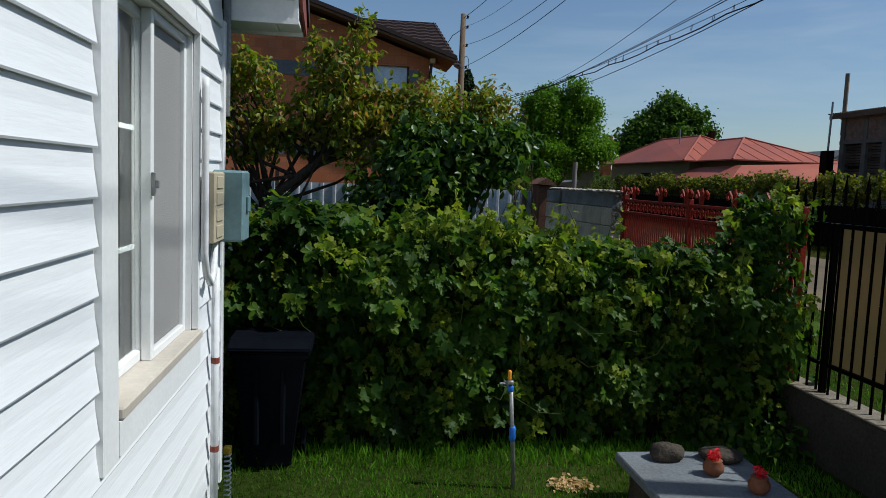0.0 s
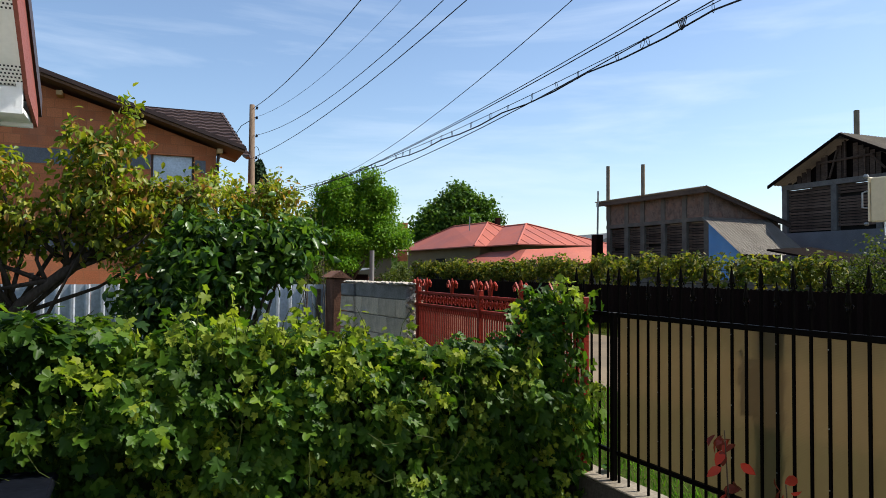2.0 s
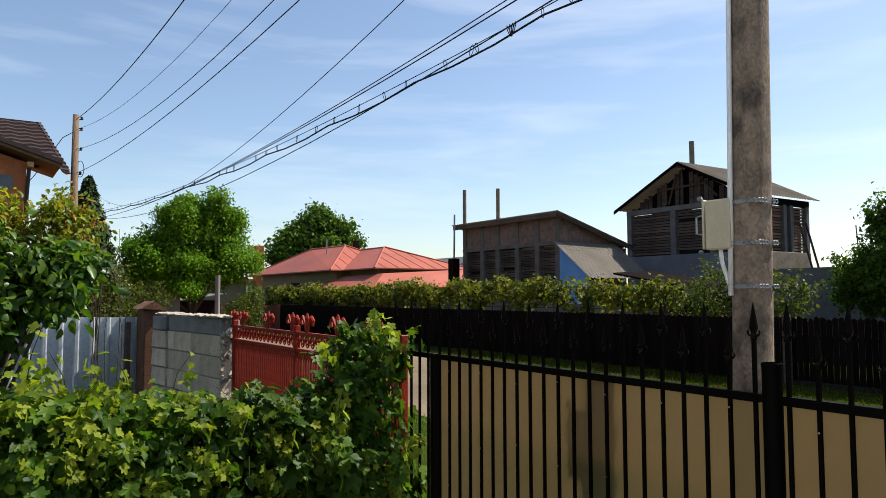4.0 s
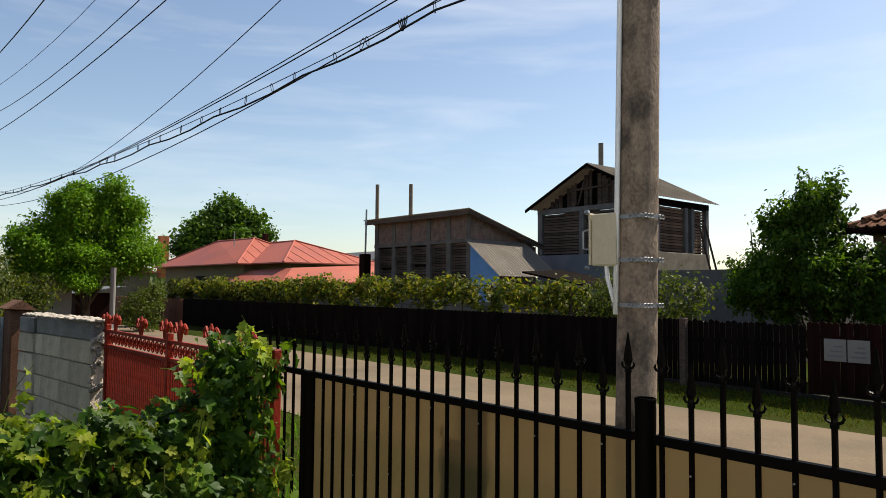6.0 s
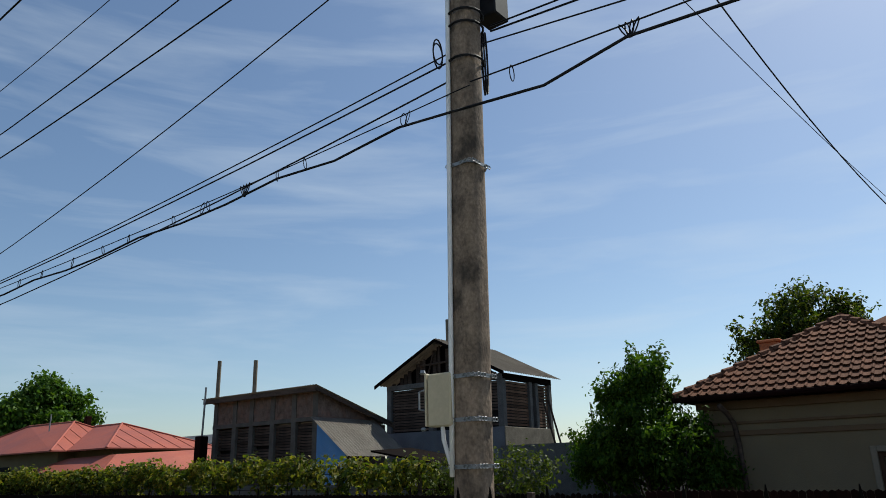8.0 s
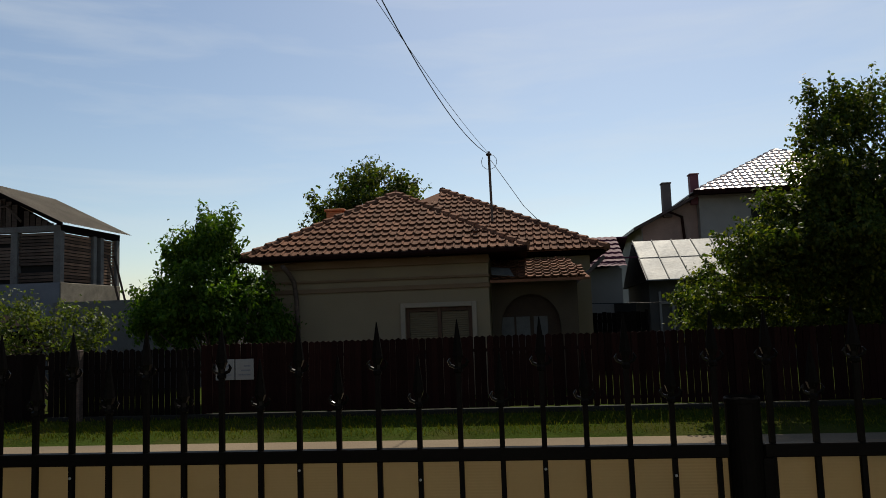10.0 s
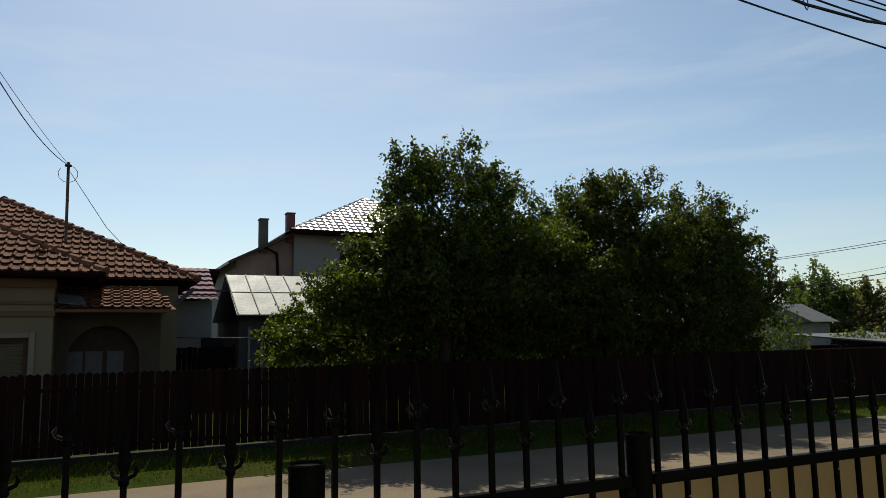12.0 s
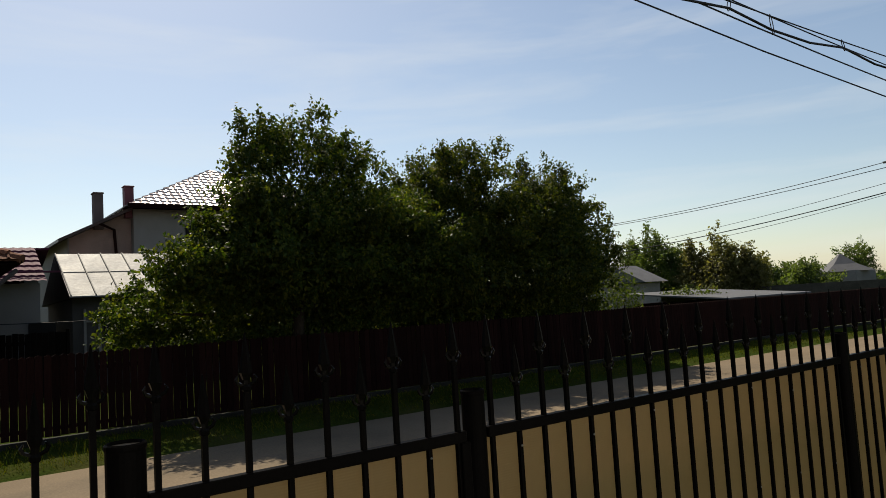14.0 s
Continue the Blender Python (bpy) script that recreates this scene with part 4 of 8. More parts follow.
# ---- street pole with meter box ----
def octo_pole(bm, base, top, w0, w1):
    """A square pole with well rounded corners, tapering upwards."""
    rings, n, steps = [], 24, 12
    for j in range(steps + 1):
        p, w = Vector(base).lerp(Vector(top), j / steps), w0 + (w1 - w0) * j / steps
        ring = []
        for k in range(n):
            a = 2 * math.pi * (k + 0.5) / n
            ca, sa = math.cos(a), math.sin(a)
            r = w / 2 / (abs(ca) ** 3.3 + abs(sa) ** 3.3) ** (1 / 3.3)
            r += 0.0025 * noise.noise((ca * 2, sa * 2, j * 0.9))
            ring.append(bm.verts.new(p + Vector((r * ca, r * sa, 0))))
        rings.append(ring)
    for lo, hi in zip(rings, rings[1:]):
        for k in range(n):
            bm.faces.new((lo[k], lo[(k + 1) % n], hi[(k + 1) % n], hi[k]))
    bm.faces.new(rings[0][::-1])
    bm.faces.new(rings[-1])
    return bm


PB, PT = Vector((5.235, 3.068, 0.0)), Vector((5.155, 2.838, 8.6))


def pole_at(z):
    return PB.lerp(PT, z / 8.6)


pole = thing("utility_pole", PB, "weathered concrete utility pole with metal straps", "utility pole")
part("shaft", octo_pole(B(), PB, PT, 0.197, 0.152), M_POLE, pole, smooth=True)
eb = tube(B(), [(0, 0.014 * math.cos(a), 0.011 * math.sin(a)) for a in (0, 1.05, 2.1, 3.14, 4.19, 5.24)], 0.0035, 5, closed=True)
eyelet = bpy.data.meshes.new("eyelet")
eb.to_mesh(eyelet)
eb.free()
eyelet.materials.append(M_STEEL)
for z in (2.23, 2.47, 2.70, 3.93):
    c = pole_at(z)
    w = (0.197 - 0.045 * z / 8.6) / 2 + 0.004
    k = w * 0.68
    ring = [(w, -k), (w, k), (k, w), (-k, w), (-w, k), (-w, -k), (-k, -w), (k, -w)]
    bm = B()
    n = 8
    for i in range(n):
        (x0, y0), (x1, y1) = ring[i], ring[(i + 1) % n]
        d = Vector((x1 - x0, y1 - y0, 0))
        nd = Vector((d.y, -d.x, 0)).normalized() * 0.002
        a, b = c + Vector((x0, y0, 0)), c + Vector((x1, y1, 0))
        prism(bm, [a - Vector((0, 0, 0.011)), b - Vector((0, 0, 0.011)), b + Vector((0, 0, 0.011)), a + Vector((0, 0, 0.011))], nd)
    st = part("strap", bm, M_STEEL, pole, "perforated galvanised strap")
    for sx in (-0.08, -0.052, -0.024, 0.052, 0.078):
        piece("eyelet", eyelet, st, Matrix.Translation(c + Vector((-w - 0.006, sx, 0))))
        piece("eyelet", eyelet, st, Matrix.Translation(c + Vector((sx, -w - 0.006, 0))) @ pose(0, 0, 0, 0, 0, 90))
bm = B()
for z in (4.62, 4.86, 4.95):
    bm = B()
    c = pole_at(z)
    w = 0.105
    tube(bm, [c + Vector((w * math.cos(a) * 1.08, w * math.sin(a) * 1.08, 0)) for a in [2 * math.pi * i / 16 for i in range(16)]], 0.008, 5, closed=True)
    part("clamp_band", bm, M_CABLE, pole)
bm = B()
tube(bm, [pole_at(z) + Vector((-0.106 + 0.002 * z, 0.065, 0)) for z in (2.18, 3.0, 4.0, 5.0, 6.5)], 0.014, 10)
part("conduit", bm, M_WHITEPIPE, pole, "white cable duct", smooth=True)
bm = B()
box(bm, (5.335, 2.80, 5.02), (5.50, 2.96, 5.38), 0.01)
part("junction_box", bm, M_CABLE, pole, "dark junction box")
mbx = thing("street_meter_box", (5.1, 3.15, 2.46), "beige metal meter box strapped to the pole", "meter box")
bm = B()
box(bm, (5.063, 3.09, 2.44), (5.13, 3.25, 2.725), 0.008)
bd = part("body", bm, M_BEIGE, mbx)
bm = B()
box(bm, (5.058, 3.253, 2.445), (5.138, 3.266, 2.73), 0.004)
dr = part("door", bm, M_BEIGE, mbx)
bm = B()
tube(bm, [(5.06, 3.266, 2.53), (5.05, 3.295, 2.535), (5.05, 3.295, 2.63), (5.06, 3.266, 2.64)], 0.006, 6)
part("handle", bm, M_STEEL, dr, "bent wire handle")
part("hinge", lathe(B(), (5.06, 3.275, 2.725), [(0.012, 0), (0.018, 0.008), (0.012, 0.025)], 10), M_STEEL, dr)
part("hinge", lathe(B(), (5.06, 3.275, 2.42), [(0.01, 0), (0.016, 0.008), (0.01, 0.02)], 10), M_STEEL, dr)
bm = B()
tube(bm, [(5.095, 3.17, 2.44), (5.096, 3.165, 2.37), (5.100, 3.14, 2.29), (5.102, 3.118, 2.22)], 0.012, 8)
part("outlet_pipe", bm, M_WHITEPIPE, mbx, "pale cable pipe")
mbx.location += Vector((0.022, -0.035, 0))

# ---- wires ----
P2 = Vector((4.14, 24.6, 0.05))


def wire(name, pts, r, label):
    bm = tube(B(), pts, r, 5)
    return tagged(part(name, bm, M_CABLE, None, smooth=True), label, "cable", "overhead lines")


for z, x1, z1, r, sag in ((7.50, 4.61, 9.23, 0.010, 1.333), (7.17, 5.95, 11.7, 0.005, 2.298), (6.56, 5.75, 9.89, 0.007, 1.969), (5.82, 6.0, 8.70, 0.008, 1.215)):
    wire("power_line", stretch_points((4.16, 24.6, z + 0.05), (x1 - 0.05, -9, z1), sag), r, "black sagging power line over the yard")
wire("power_line", stretch_points((5.88, 33.5, 6.46), (4.38, -9, 8.17), 2.79, 40), 0.005, "thin black line crossing above the fence")
for dz, r in ((0.0, 0.006), (0.06, 0.005)):
    wire("bundle_line", stretch_points((3.79, 40.6, 6.66 + dz), (5.10, 3.0, 4.62 + dz), 1.36 + dz, 40), r, "black line strung from pole to pole")
MSG = stretch_points((2.81, 35, 6.26), (5.08, 2.84, 4.39), 1.20, 60)
wire("messenger_wire", MSG, 0.004, "thin steel carrier wire")
rngw = np.random.default_rng(3)
cable, ties = [], []


def on(line, f):
    i = int(f)
    return line[i].lerp(line[min(i + 1, len(line) - 1)], f - i)


for i, p in enumerate(MSG):
    slack = 0.55 if i < 44 else 0.85  # drawn tighter further off
    cable.append(p - Vector((0, 0, slack * (0.06 if i % 3 == 0 else 0.095))))
    if 3 < i < 49 and (i % 3 == 0 or rngw.uniform() < 0.6):
        ties.append((p, p.z - cable[i].z))
cable[-2] = MSG[-2] - Vector((0, 0, 0.07))
cable[-3] = MSG[-3] - Vector((0, 0, 0.105))
cable[-1] = Vector((5.03, 2.86, 4.22))
for f in (45.5, 47.4, 48.6, 49.6, 50.5, 51.25, 52.2, 53.07, 53.75, 54.85, 55.5, 55.62, 57.0, 57.5, 59.08, 59.14):
    ties.append((on(MSG, f), 0.06 if f > 52 else 0.05))
wire("telephone_cable", cable, 0.0085, "thick black cable hung in loops from its carrier")
wire("bundle_line", stretch_points((4.51, 30.9, 5.46), (5.12, 2.92, 4.51), 1.0), 0.006, "black line strung from pole to pole")
# beyond the pole, along the street
wire("bundle_line", stretch_points((5.30, 2.82, 4.86), (5.6, -30, 5.0), 0.75), 0.007, "black line strung from pole to pole")
wire("bundle_line", stretch_points((5.30, 2.82, 4.90), (5.6, -30, 5.2), 0.66), 0.006, "black line strung from pole to pole")
MSG2 = stretch_points((5.08, 2.84, 4.41), (3.95, -30, 5.56), 0.871, 66)
wire("messenger_wire", MSG2, 0.005, "thin steel carrier wire")
cable2 = [p - Vector((0, 0, 0.05 if i % 3 == 2 else 0.10)) for i, p in enumerate(MSG2)]
cable2[1], cable2[2], cable2[3] = MSG2[1] - Vector((0, 0, 0.185)), MSG2[2] - Vector((0, 0, 0.072)), MSG2[3] - Vector((0, 0, 0.085))
cable2[0] = Vector((5.03, 2.86, 4.22))
wire("telephone_cable", cable2, 0.009, "thick black cable hung in loops from its carrier")
wire("bundle_line", stretch_points((5.16, 2.80, 4.69), (2.40, -30, 5.5), 1.86), 0.005, "black line strung from pole to pole")
ties += [(MSG2[i], 0.06 if i % 3 == 2 else 0.12) for i in range(5, 60) if i % 3 == 2 or rngw.uniform() < 0.5]
ties.append((on(MSG2, 0.6), 0.085))
for p, drop in ties:
    bm = B()
    n, w, lean = 10, rngw.uniform(0.012, 0.026), rngw.uniform(-0.02, 0.02)
    tube(bm, [p + Vector((0.0, w * math.sin(2 * math.pi * a / n) + lean * math.cos(2 * math.pi * a / n), -drop / 2 + (drop / 2 + 0.012) * math.cos(2 * math.pi * a / n))) for a in range(n)], 0.0034, 4, closed=True)
    tagged(part("cable_tie", bm, M_CABLE, None), "wire loop tying the cable to its carrier", "cable tie", "cable ties")
for p, q in ((on(MSG, 56.38), 0), (on(MSG2, 2.04), 1)):
    bm = B()
    for k in range(4):
        o = p + Vector((0, (k - 1.5) * 0.02, 0))
        tube(bm, [o + Vector((0.0, 0.011 * math.sin(2 * math.pi * a / 8) + 0.016 * (k - 1.5) * math.cos(2 * math.pi * a / 8), -0.035 + 0.048 * math.cos(2 * math.pi * a / 8))) for a in range(8)], 0.0042, 5, closed=True)
    tagged(part("cable_splice", bm, M_CABLE, None), "bunched loops at a cable splice", "cable tie", "cable ties")
MAST = Vector((20.3, 1.04, 6.25))
wire("service_line", stretch_points(pole_at(8.37) + Vector((0.08, 0, 0)), MAST, 1.02), 0.009, "black service line to the tiled house")
wire("service_line", stretch_points(pole_at(7.0) + Vector((0.09, 0, 0)), MAST + Vector((0, 0, 0.02)), 0.3), 0.005, "thin service line to the tiled house")
bm = B()
for a0, r in ((0.0, 0.16), (0.9, 0.13)):
    pts = [pole_at(4.78) + Vector((0.15, -0.03 - a0 * 0.02, 0.22 * math.cos(a) - 0.1)) + Vector((0.06 * math.sin(a), 0.03 * math.sin(a), 0)) for a in [2 * math.pi * i / 14 for i in range(14)]]
    tagged(part("spare_cable_loop", tube(B(), pts, 0.007, 5, closed=True), M_CABLE, None), "loose loop of black cable at the pole", "cable", "spare loops")
for a0, r in ((0.0, 0.07), (0.9, 0.1)):
    pts = [pole_at(4.66) + Vector((-0.16 - 0.09 * (1 + math.cos(a)) / 2, 0.06, r * math.sin(a) - 0.04)) for a in [2 * math.pi * i / 14 for i in range(14)]]
    tagged(part("spare_cable_loop", tube(B(), pts, 0.005, 5, closed=True), M_CABLE, None), "loose loop of black cable at the pole", "cable", "spare loops")

# ---- far poles ----
M_WOODPOLE = mat("brown pole", (0.15, 0.105, 0.072), 0.9, var=0.3, scale=4, bump=0.5, stretch=(1, 1, 0.2))
p2 = thing("utility_pole", P2, "slim weathered brown round pole", "utility pole", "street poles")
bm = tube(B(), [P2, P2 + Vector((-0.03, 0, 7.6))], [0.16, 0.085], 12)
part("shaft", bm, M_WOODPOLE, p2, smooth=True)
for z in (7.50, 7.17, 6.56, 5.82):
    bm = B()
    lathe(bm, P2 + Vector((0.13, 0, z - 0.04)), [(0.02, 0), (0.045, 0.02), (0.03, 0.05), (0.045, 0.07), (0.015, 0.1)], 10)
    tube(bm, [P2 + Vector((0.0, 0, z - 0.05)), P2 + Vector((0.13, 0, z - 0.03))], 0.012, 5)
    part("insulator", bm, M_CABLE, p2)
bm = B()
tube(bm, [P2 + Vector((0.12 + 0.1 * math.sin(a), -0.05, 5.95 + 0.25 * math.cos(a))) for a in [2 * math.pi * i / 12 for i in range(12)]], 0.01, 4, closed=True)
tube(bm, [P2 + Vector((0.1, 0, 7.2)), P2 + Vector((-0.35, 0.2, 6.9)), P2 + Vector((-1.0, 0.6, 5.8)), P2 + Vector((-1.4, 0.9, 5.2))], 0.012, 4)
part("drop_cable", bm, M_CABLE, p2)
P3 = Vector((18.1, -42, 0.2))
p3 = thing("lattice_pole", P3, "concrete ladder pole with a street lamp arm", "utility pole", "street poles")
# pole parts coloured dark to read as a backlit silhouette
bm = B()
for s in (-1, 1):
    bm = B()
    prism(bm, [P3 + Vector((s * 0.26 - 0.06, -0.1, 0)), P3 + Vector((s * 0.26 + 0.06, -0.1, 0)), P3 + Vector((s * 0.26 + 0.06, 0.1, 0)), P3 + Vector((s * 0.26 - 0.06, 0.1, 0))], (-s * 0.12, 0, 8.2))
    part("stanchion", bm, M_CONC_SHADE, p3)
for k in range(11):
    z = 0.5 + k * 0.72
    w = 0.2 - 0.1 * z / 8.2 + 0.02
    part("rung", box(B(), P3 + Vector((-w, -0.08, z)), P3 + Vector((w, 0.08, z + 0.3))), M_CONC_SHADE, p3)
bm = B()
tube(bm, [P3 + Vector((0, 0, 7.7)), P3 + Vector((-0.5, 0, 8.05)), P3 + Vector((-1.5, 0.1, 8.2))], 0.035, 6)
ar = part("lamp_arm", bm, M_STEEL, p3)
bm = B()
box(bm, P3 + Vector((-2.1, 0, 8.12)), P3 + Vector((-1.5, 0.2, 8.26)), 0.04)
part("lamp_head", bm, M_CONC, ar)
bm = B()
box(bm, P3 + Vector((-0.35, -0.06, 8.1)), P3 + Vector((0.5, 0.06, 8.2)))
part("cross_arm", bm, M_CONC, p3)
for z0, z1, x1, s, r in ((8.2, 7.6, 40, 0.25, 0.02), (7.9, 7.5, 44, 0.3, 0.02), (7.1, 5.6, 40, 0.25, 0.014), (6.6, 5.2, 44, 0.35, 0.03), (6.5, 5.0, 40, 0.35, 0.014)):
    wire("cross_street_line", stretch_points(P3 + Vector((0, 0, z0)), (x1, -44, z1), s), r, "far power line leaving the lattice pole")
for z0 in (6.9, 6.3):
    wire("cross_street_line", stretch_points(P3 + Vector((0, 0, z0)), (4, -40, z0), 0.1), 0.016, "far power line leaving the lattice pole")

# ---- hop hedge ----
rh = np.random.default_rng(11)


def hedge_top(x):
    bump = 0.10 * noise.noise((x * 2.1, 1, 0)) + 0.06 * noise.noise((x * 5.3, 4, 0))
    bump -= 0.10 * max(0.0, min(1.0, (x - 1.9) / 0.6)) + 0.11 * max(0.0, min(1.0, (x - 2.6) / 0.5))
    end = 0.60 * max(0.0, min(1.0, (x - 3.72) / 0.25)) * (0.8 + 0.5 * noise.noise((x * 6, 9, 0)))
    return 1.63 + bump + end


hedge = thing("hop_hedge", (1.6, 5.3, 0), "dense green hop vine hedge covering a wire fence", "hedge")
HX0, HX1 = -2.2, 4.05
# plain dark sheets inside the hedge paint the shade behind its leaves
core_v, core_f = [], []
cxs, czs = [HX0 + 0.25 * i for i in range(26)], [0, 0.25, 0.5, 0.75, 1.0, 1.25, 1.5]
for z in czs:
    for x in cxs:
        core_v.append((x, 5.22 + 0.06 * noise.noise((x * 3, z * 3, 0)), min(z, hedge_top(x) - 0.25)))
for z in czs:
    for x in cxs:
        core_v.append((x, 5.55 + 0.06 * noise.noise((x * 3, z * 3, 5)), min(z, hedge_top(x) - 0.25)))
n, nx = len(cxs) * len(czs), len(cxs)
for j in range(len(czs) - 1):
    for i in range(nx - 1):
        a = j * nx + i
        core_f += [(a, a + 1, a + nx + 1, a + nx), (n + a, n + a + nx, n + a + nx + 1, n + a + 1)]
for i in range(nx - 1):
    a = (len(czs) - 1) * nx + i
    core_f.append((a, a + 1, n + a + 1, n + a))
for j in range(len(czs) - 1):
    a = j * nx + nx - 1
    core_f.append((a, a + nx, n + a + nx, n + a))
raw("inner_tangle", core_v, core_f, M_SHADE, hedge, "dark inner sheets standing for the shade between the leaves", True)


def hedge_skin(n, rng, face):
    """Points over the hedge: face 0 front, 1 top, 2 street end, 3 back."""
    x = rng.uniform(HX0, HX1, n)
    tops = np.array([hedge_top(v) for v in x])
    u = rng.uniform(0.0, 1.0, n) ** (0.85 if face == 0 else 1)
    if face == 0:
        z = 0.08 + u * (tops - 0.08)
        bul = np.array([0.19 * noise.noise((a * 1.7, b * 1.7, 2)) + 0.15 * noise.noise((a * 4.1, b * 4.1, 7)) for a, b in zip(x, z)])
        y = 4.95 - bul + 0.17 * (1 - np.clip(z / 1.35, 0, 1)) - 0.09 * np.sin(np.clip(z / tops, 0, 1) * 3.1) + rng.exponential(0.07, n) + 0.18 * (z > tops - 0.12)
        nr = np.tile([0.15, -0.8, 0.6], (n, 1))
    elif face == 1:
        y = rng.uniform(4.92, 5.8, n)
        z = tops - 0.02 + 0.05 * rng.normal(0, 1, n) - 0.35 * ((y - 5.3) / 0.5) ** 2 * 0.4
        nr = np.tile([0.1, -0.3, 1.0], (n, 1))
    elif face == 2:
        y = rng.uniform(4.85, 5.7, n)
        x = 4.02 + 0.07 * rng.normal(0, 1, n)
        z = 0.2 + u * 1.75
        nr = np.tile([1.0, -0.3, 0.4], (n, 1))
    else:
        z = 0.3 + u * (tops - 0.3)
        y = 5.75 + 0.08 * rng.normal(0, 1, n)
        nr = np.tile([0.1, 0.8, 0.5], (n, 1))
    return np.stack([x, y, z], 1), nr


def off_bin(q):
    """Keep the leaves clear of the wheelie bin."""
    hit = (q[:, 0] < 0.46) & (q[:, 2] < 1.02) & (q[:, 1] < 5.08)
    q[hit, 1] = 5.08 + 0.1 * np.abs(q[hit, 1] - 5.08)
    return q


for face, n in ((0, 3900), (1, 2500), (2, 520), (3, 900)):
    p, nr = hedge_skin(n, rh, face)
    if face == 0:
        p[:, 1] += 0.13
    p = off_bin(p)
    leaves("foliage", p, nr, rh.uniform(0.055, 0.11, n), OVAL if face == 3 else HOP, M_HOP, hedge, rh, spread=0.6, tip=(0.1, -0.45, -0.8))
p, nr = hedge_skin(5200, rh, 0)
leaves("foliage", off_bin(p - np.array([0, 0.03, 0])), nr, rh.uniform(0.05, 0.10, len(p)), OVAL, M_HOP, hedge, rh, spread=0.7, tip=(0.1, -0.45, -0.8))
# leafy shoots hanging out of the face and over the top, in uneven drifts
for face, n in ((0, 900), (1, 440), (2, 50)):
    c, nr = hedge_skin(n, rh, face)
    drift = np.array([noise.noise((q[0] * 1.6, q[2] * 2.2, 3 + face)) for q in c])
    c, nr = c[drift > -0.02], nr[drift > -0.02]
    k = 11
    out = np.array([0.02, -1.0, 0.0]) if face == 0 else (np.array([0, 0, 1.0]) if face == 1 else np.array([1.0, 0, 0]))
    run = rh.uniform(0, 1, (len(c), k, 1))
    lean = np.stack([rh.normal(0, 0.10, len(c)), rh.normal(0, 0.03, len(c)), rh.normal(-0.10 if face == 0 else 0.02, 0.07, len(c))], 1)
    q = c[:, None] + out * (rh.uniform(-0.01, 0.13, (len(c), 1, 1)) + 0.02 * run) + lean[:, None] * run + rh.normal(0, 0.028, (len(c), k, 3))
    q = off_bin(q.reshape(-1, 3))
    big = (rh.uniform(0.045, 0.125, len(c))[:, None] * rh.uniform(0.65, 1.15, (len(c), k))).ravel()
    leaves("foliage", q, np.repeat(nr, k, 0), big, HOP, M_HOP, hedge, rh, spread=0.42, tip=(0.1, -0.5, -0.75))
# shoots that stand above the outline and pale young tips
sh = []
bm = B()
for i in range(90):
    x = rh.uniform(HX0 + 0.2, HX1)
    y = rh.uniform(4.85, 5.4)
    z = hedge_top(x)
    h = rh.uniform(0.05, 0.22) + (0.22 if i % 11 == 0 else 0)
    lean = rh.normal(0, 0.10, 2)
    pts = [Vector((x, y, z - 0.15)), Vector((x + lean[0] * 0.4, y + lean[1] * 0.4, z + h * 0.5)), Vector((x + lean[0], y + lean[1], z + h))]
    tube(bm, pts, [0.004, 0.003, 0.0015], 4)
    for k in range(9):
        f = rh.uniform(0.3, 1)
        sh.append(pts[0].lerp(pts[2], f) + Vector(rh.normal(0, 0.025, 3)))
for i in range(70):
    x, z = rh.uniform(HX0, HX1), rh.uniform(0.35, 1.5)
    p = Vector((x, 4.80, z))
    q = p + Vector((rh.normal(0, 0.14), -0.06, rh.normal(-0.08, 0.10)))
    tube(bm, [p, p.lerp(q, 0.5) + Vector((0, -0.03, -0.04)), q], 0.0028, 4)
tagged(part("vine_stem", bm, M_OLIVE, hedge, "thin trailing vine stems"), kind="stuff")
sh = np.array([tuple(v) for v in sh])
leaves("shoot_foliage", sh, np.tile([0, -0.3, 0.8], (len(sh), 1)), rh.uniform(0.04, 0.085, len(sh)), HOP, M_HOPTIP, hedge, rh, spread=0.8)
tc, _ = hedge_skin(330, rh, 0)
tc2, _ = hedge_skin(100, rh, 1)
tc[:100] = tc2
tp = off_bin(np.repeat(tc, 16, 0) + rh.normal(0, 0.035, (len(tc) * 16, 3)) - np.array([0, 0.07, 0]))
leaves("young_foliage", tp, np.tile([0.1, -0.8, 0.5], (len(tp), 1)), rh.uniform(0.025, 0.07, len(tp)), HOP, M_HOPTIP, hedge, rh, spread=0.9)
# the outermost single leaves
hop_me = bpy.data.meshes.new("hop_leaf")
hop_me.from_pydata(HOP[0], [], HOP[1])
hop_me.materials.append(M_HOP)
p, nr = hedge_skin(280, rh, 0)
p = off_bin(p - np.array([0, 0.07, 0]))
for i in range(280):
    s = float(rh.uniform(0.075, 0.135))
    q = Vector((0.15 + rh.normal(0, 0.35), -0.9, 0.55 + rh.normal(0, 0.3))).to_track_quat("Z", "Y")
    m = Matrix.Translation(Vector(p[i])) @ q.to_matrix().to_4x4() @ pose(0, 0, 0, 0, 0, 180 + rh.normal(0, 45)) @ Matrix.Scale(s, 4)
    piece("leaf", hop_me, hedge, m)

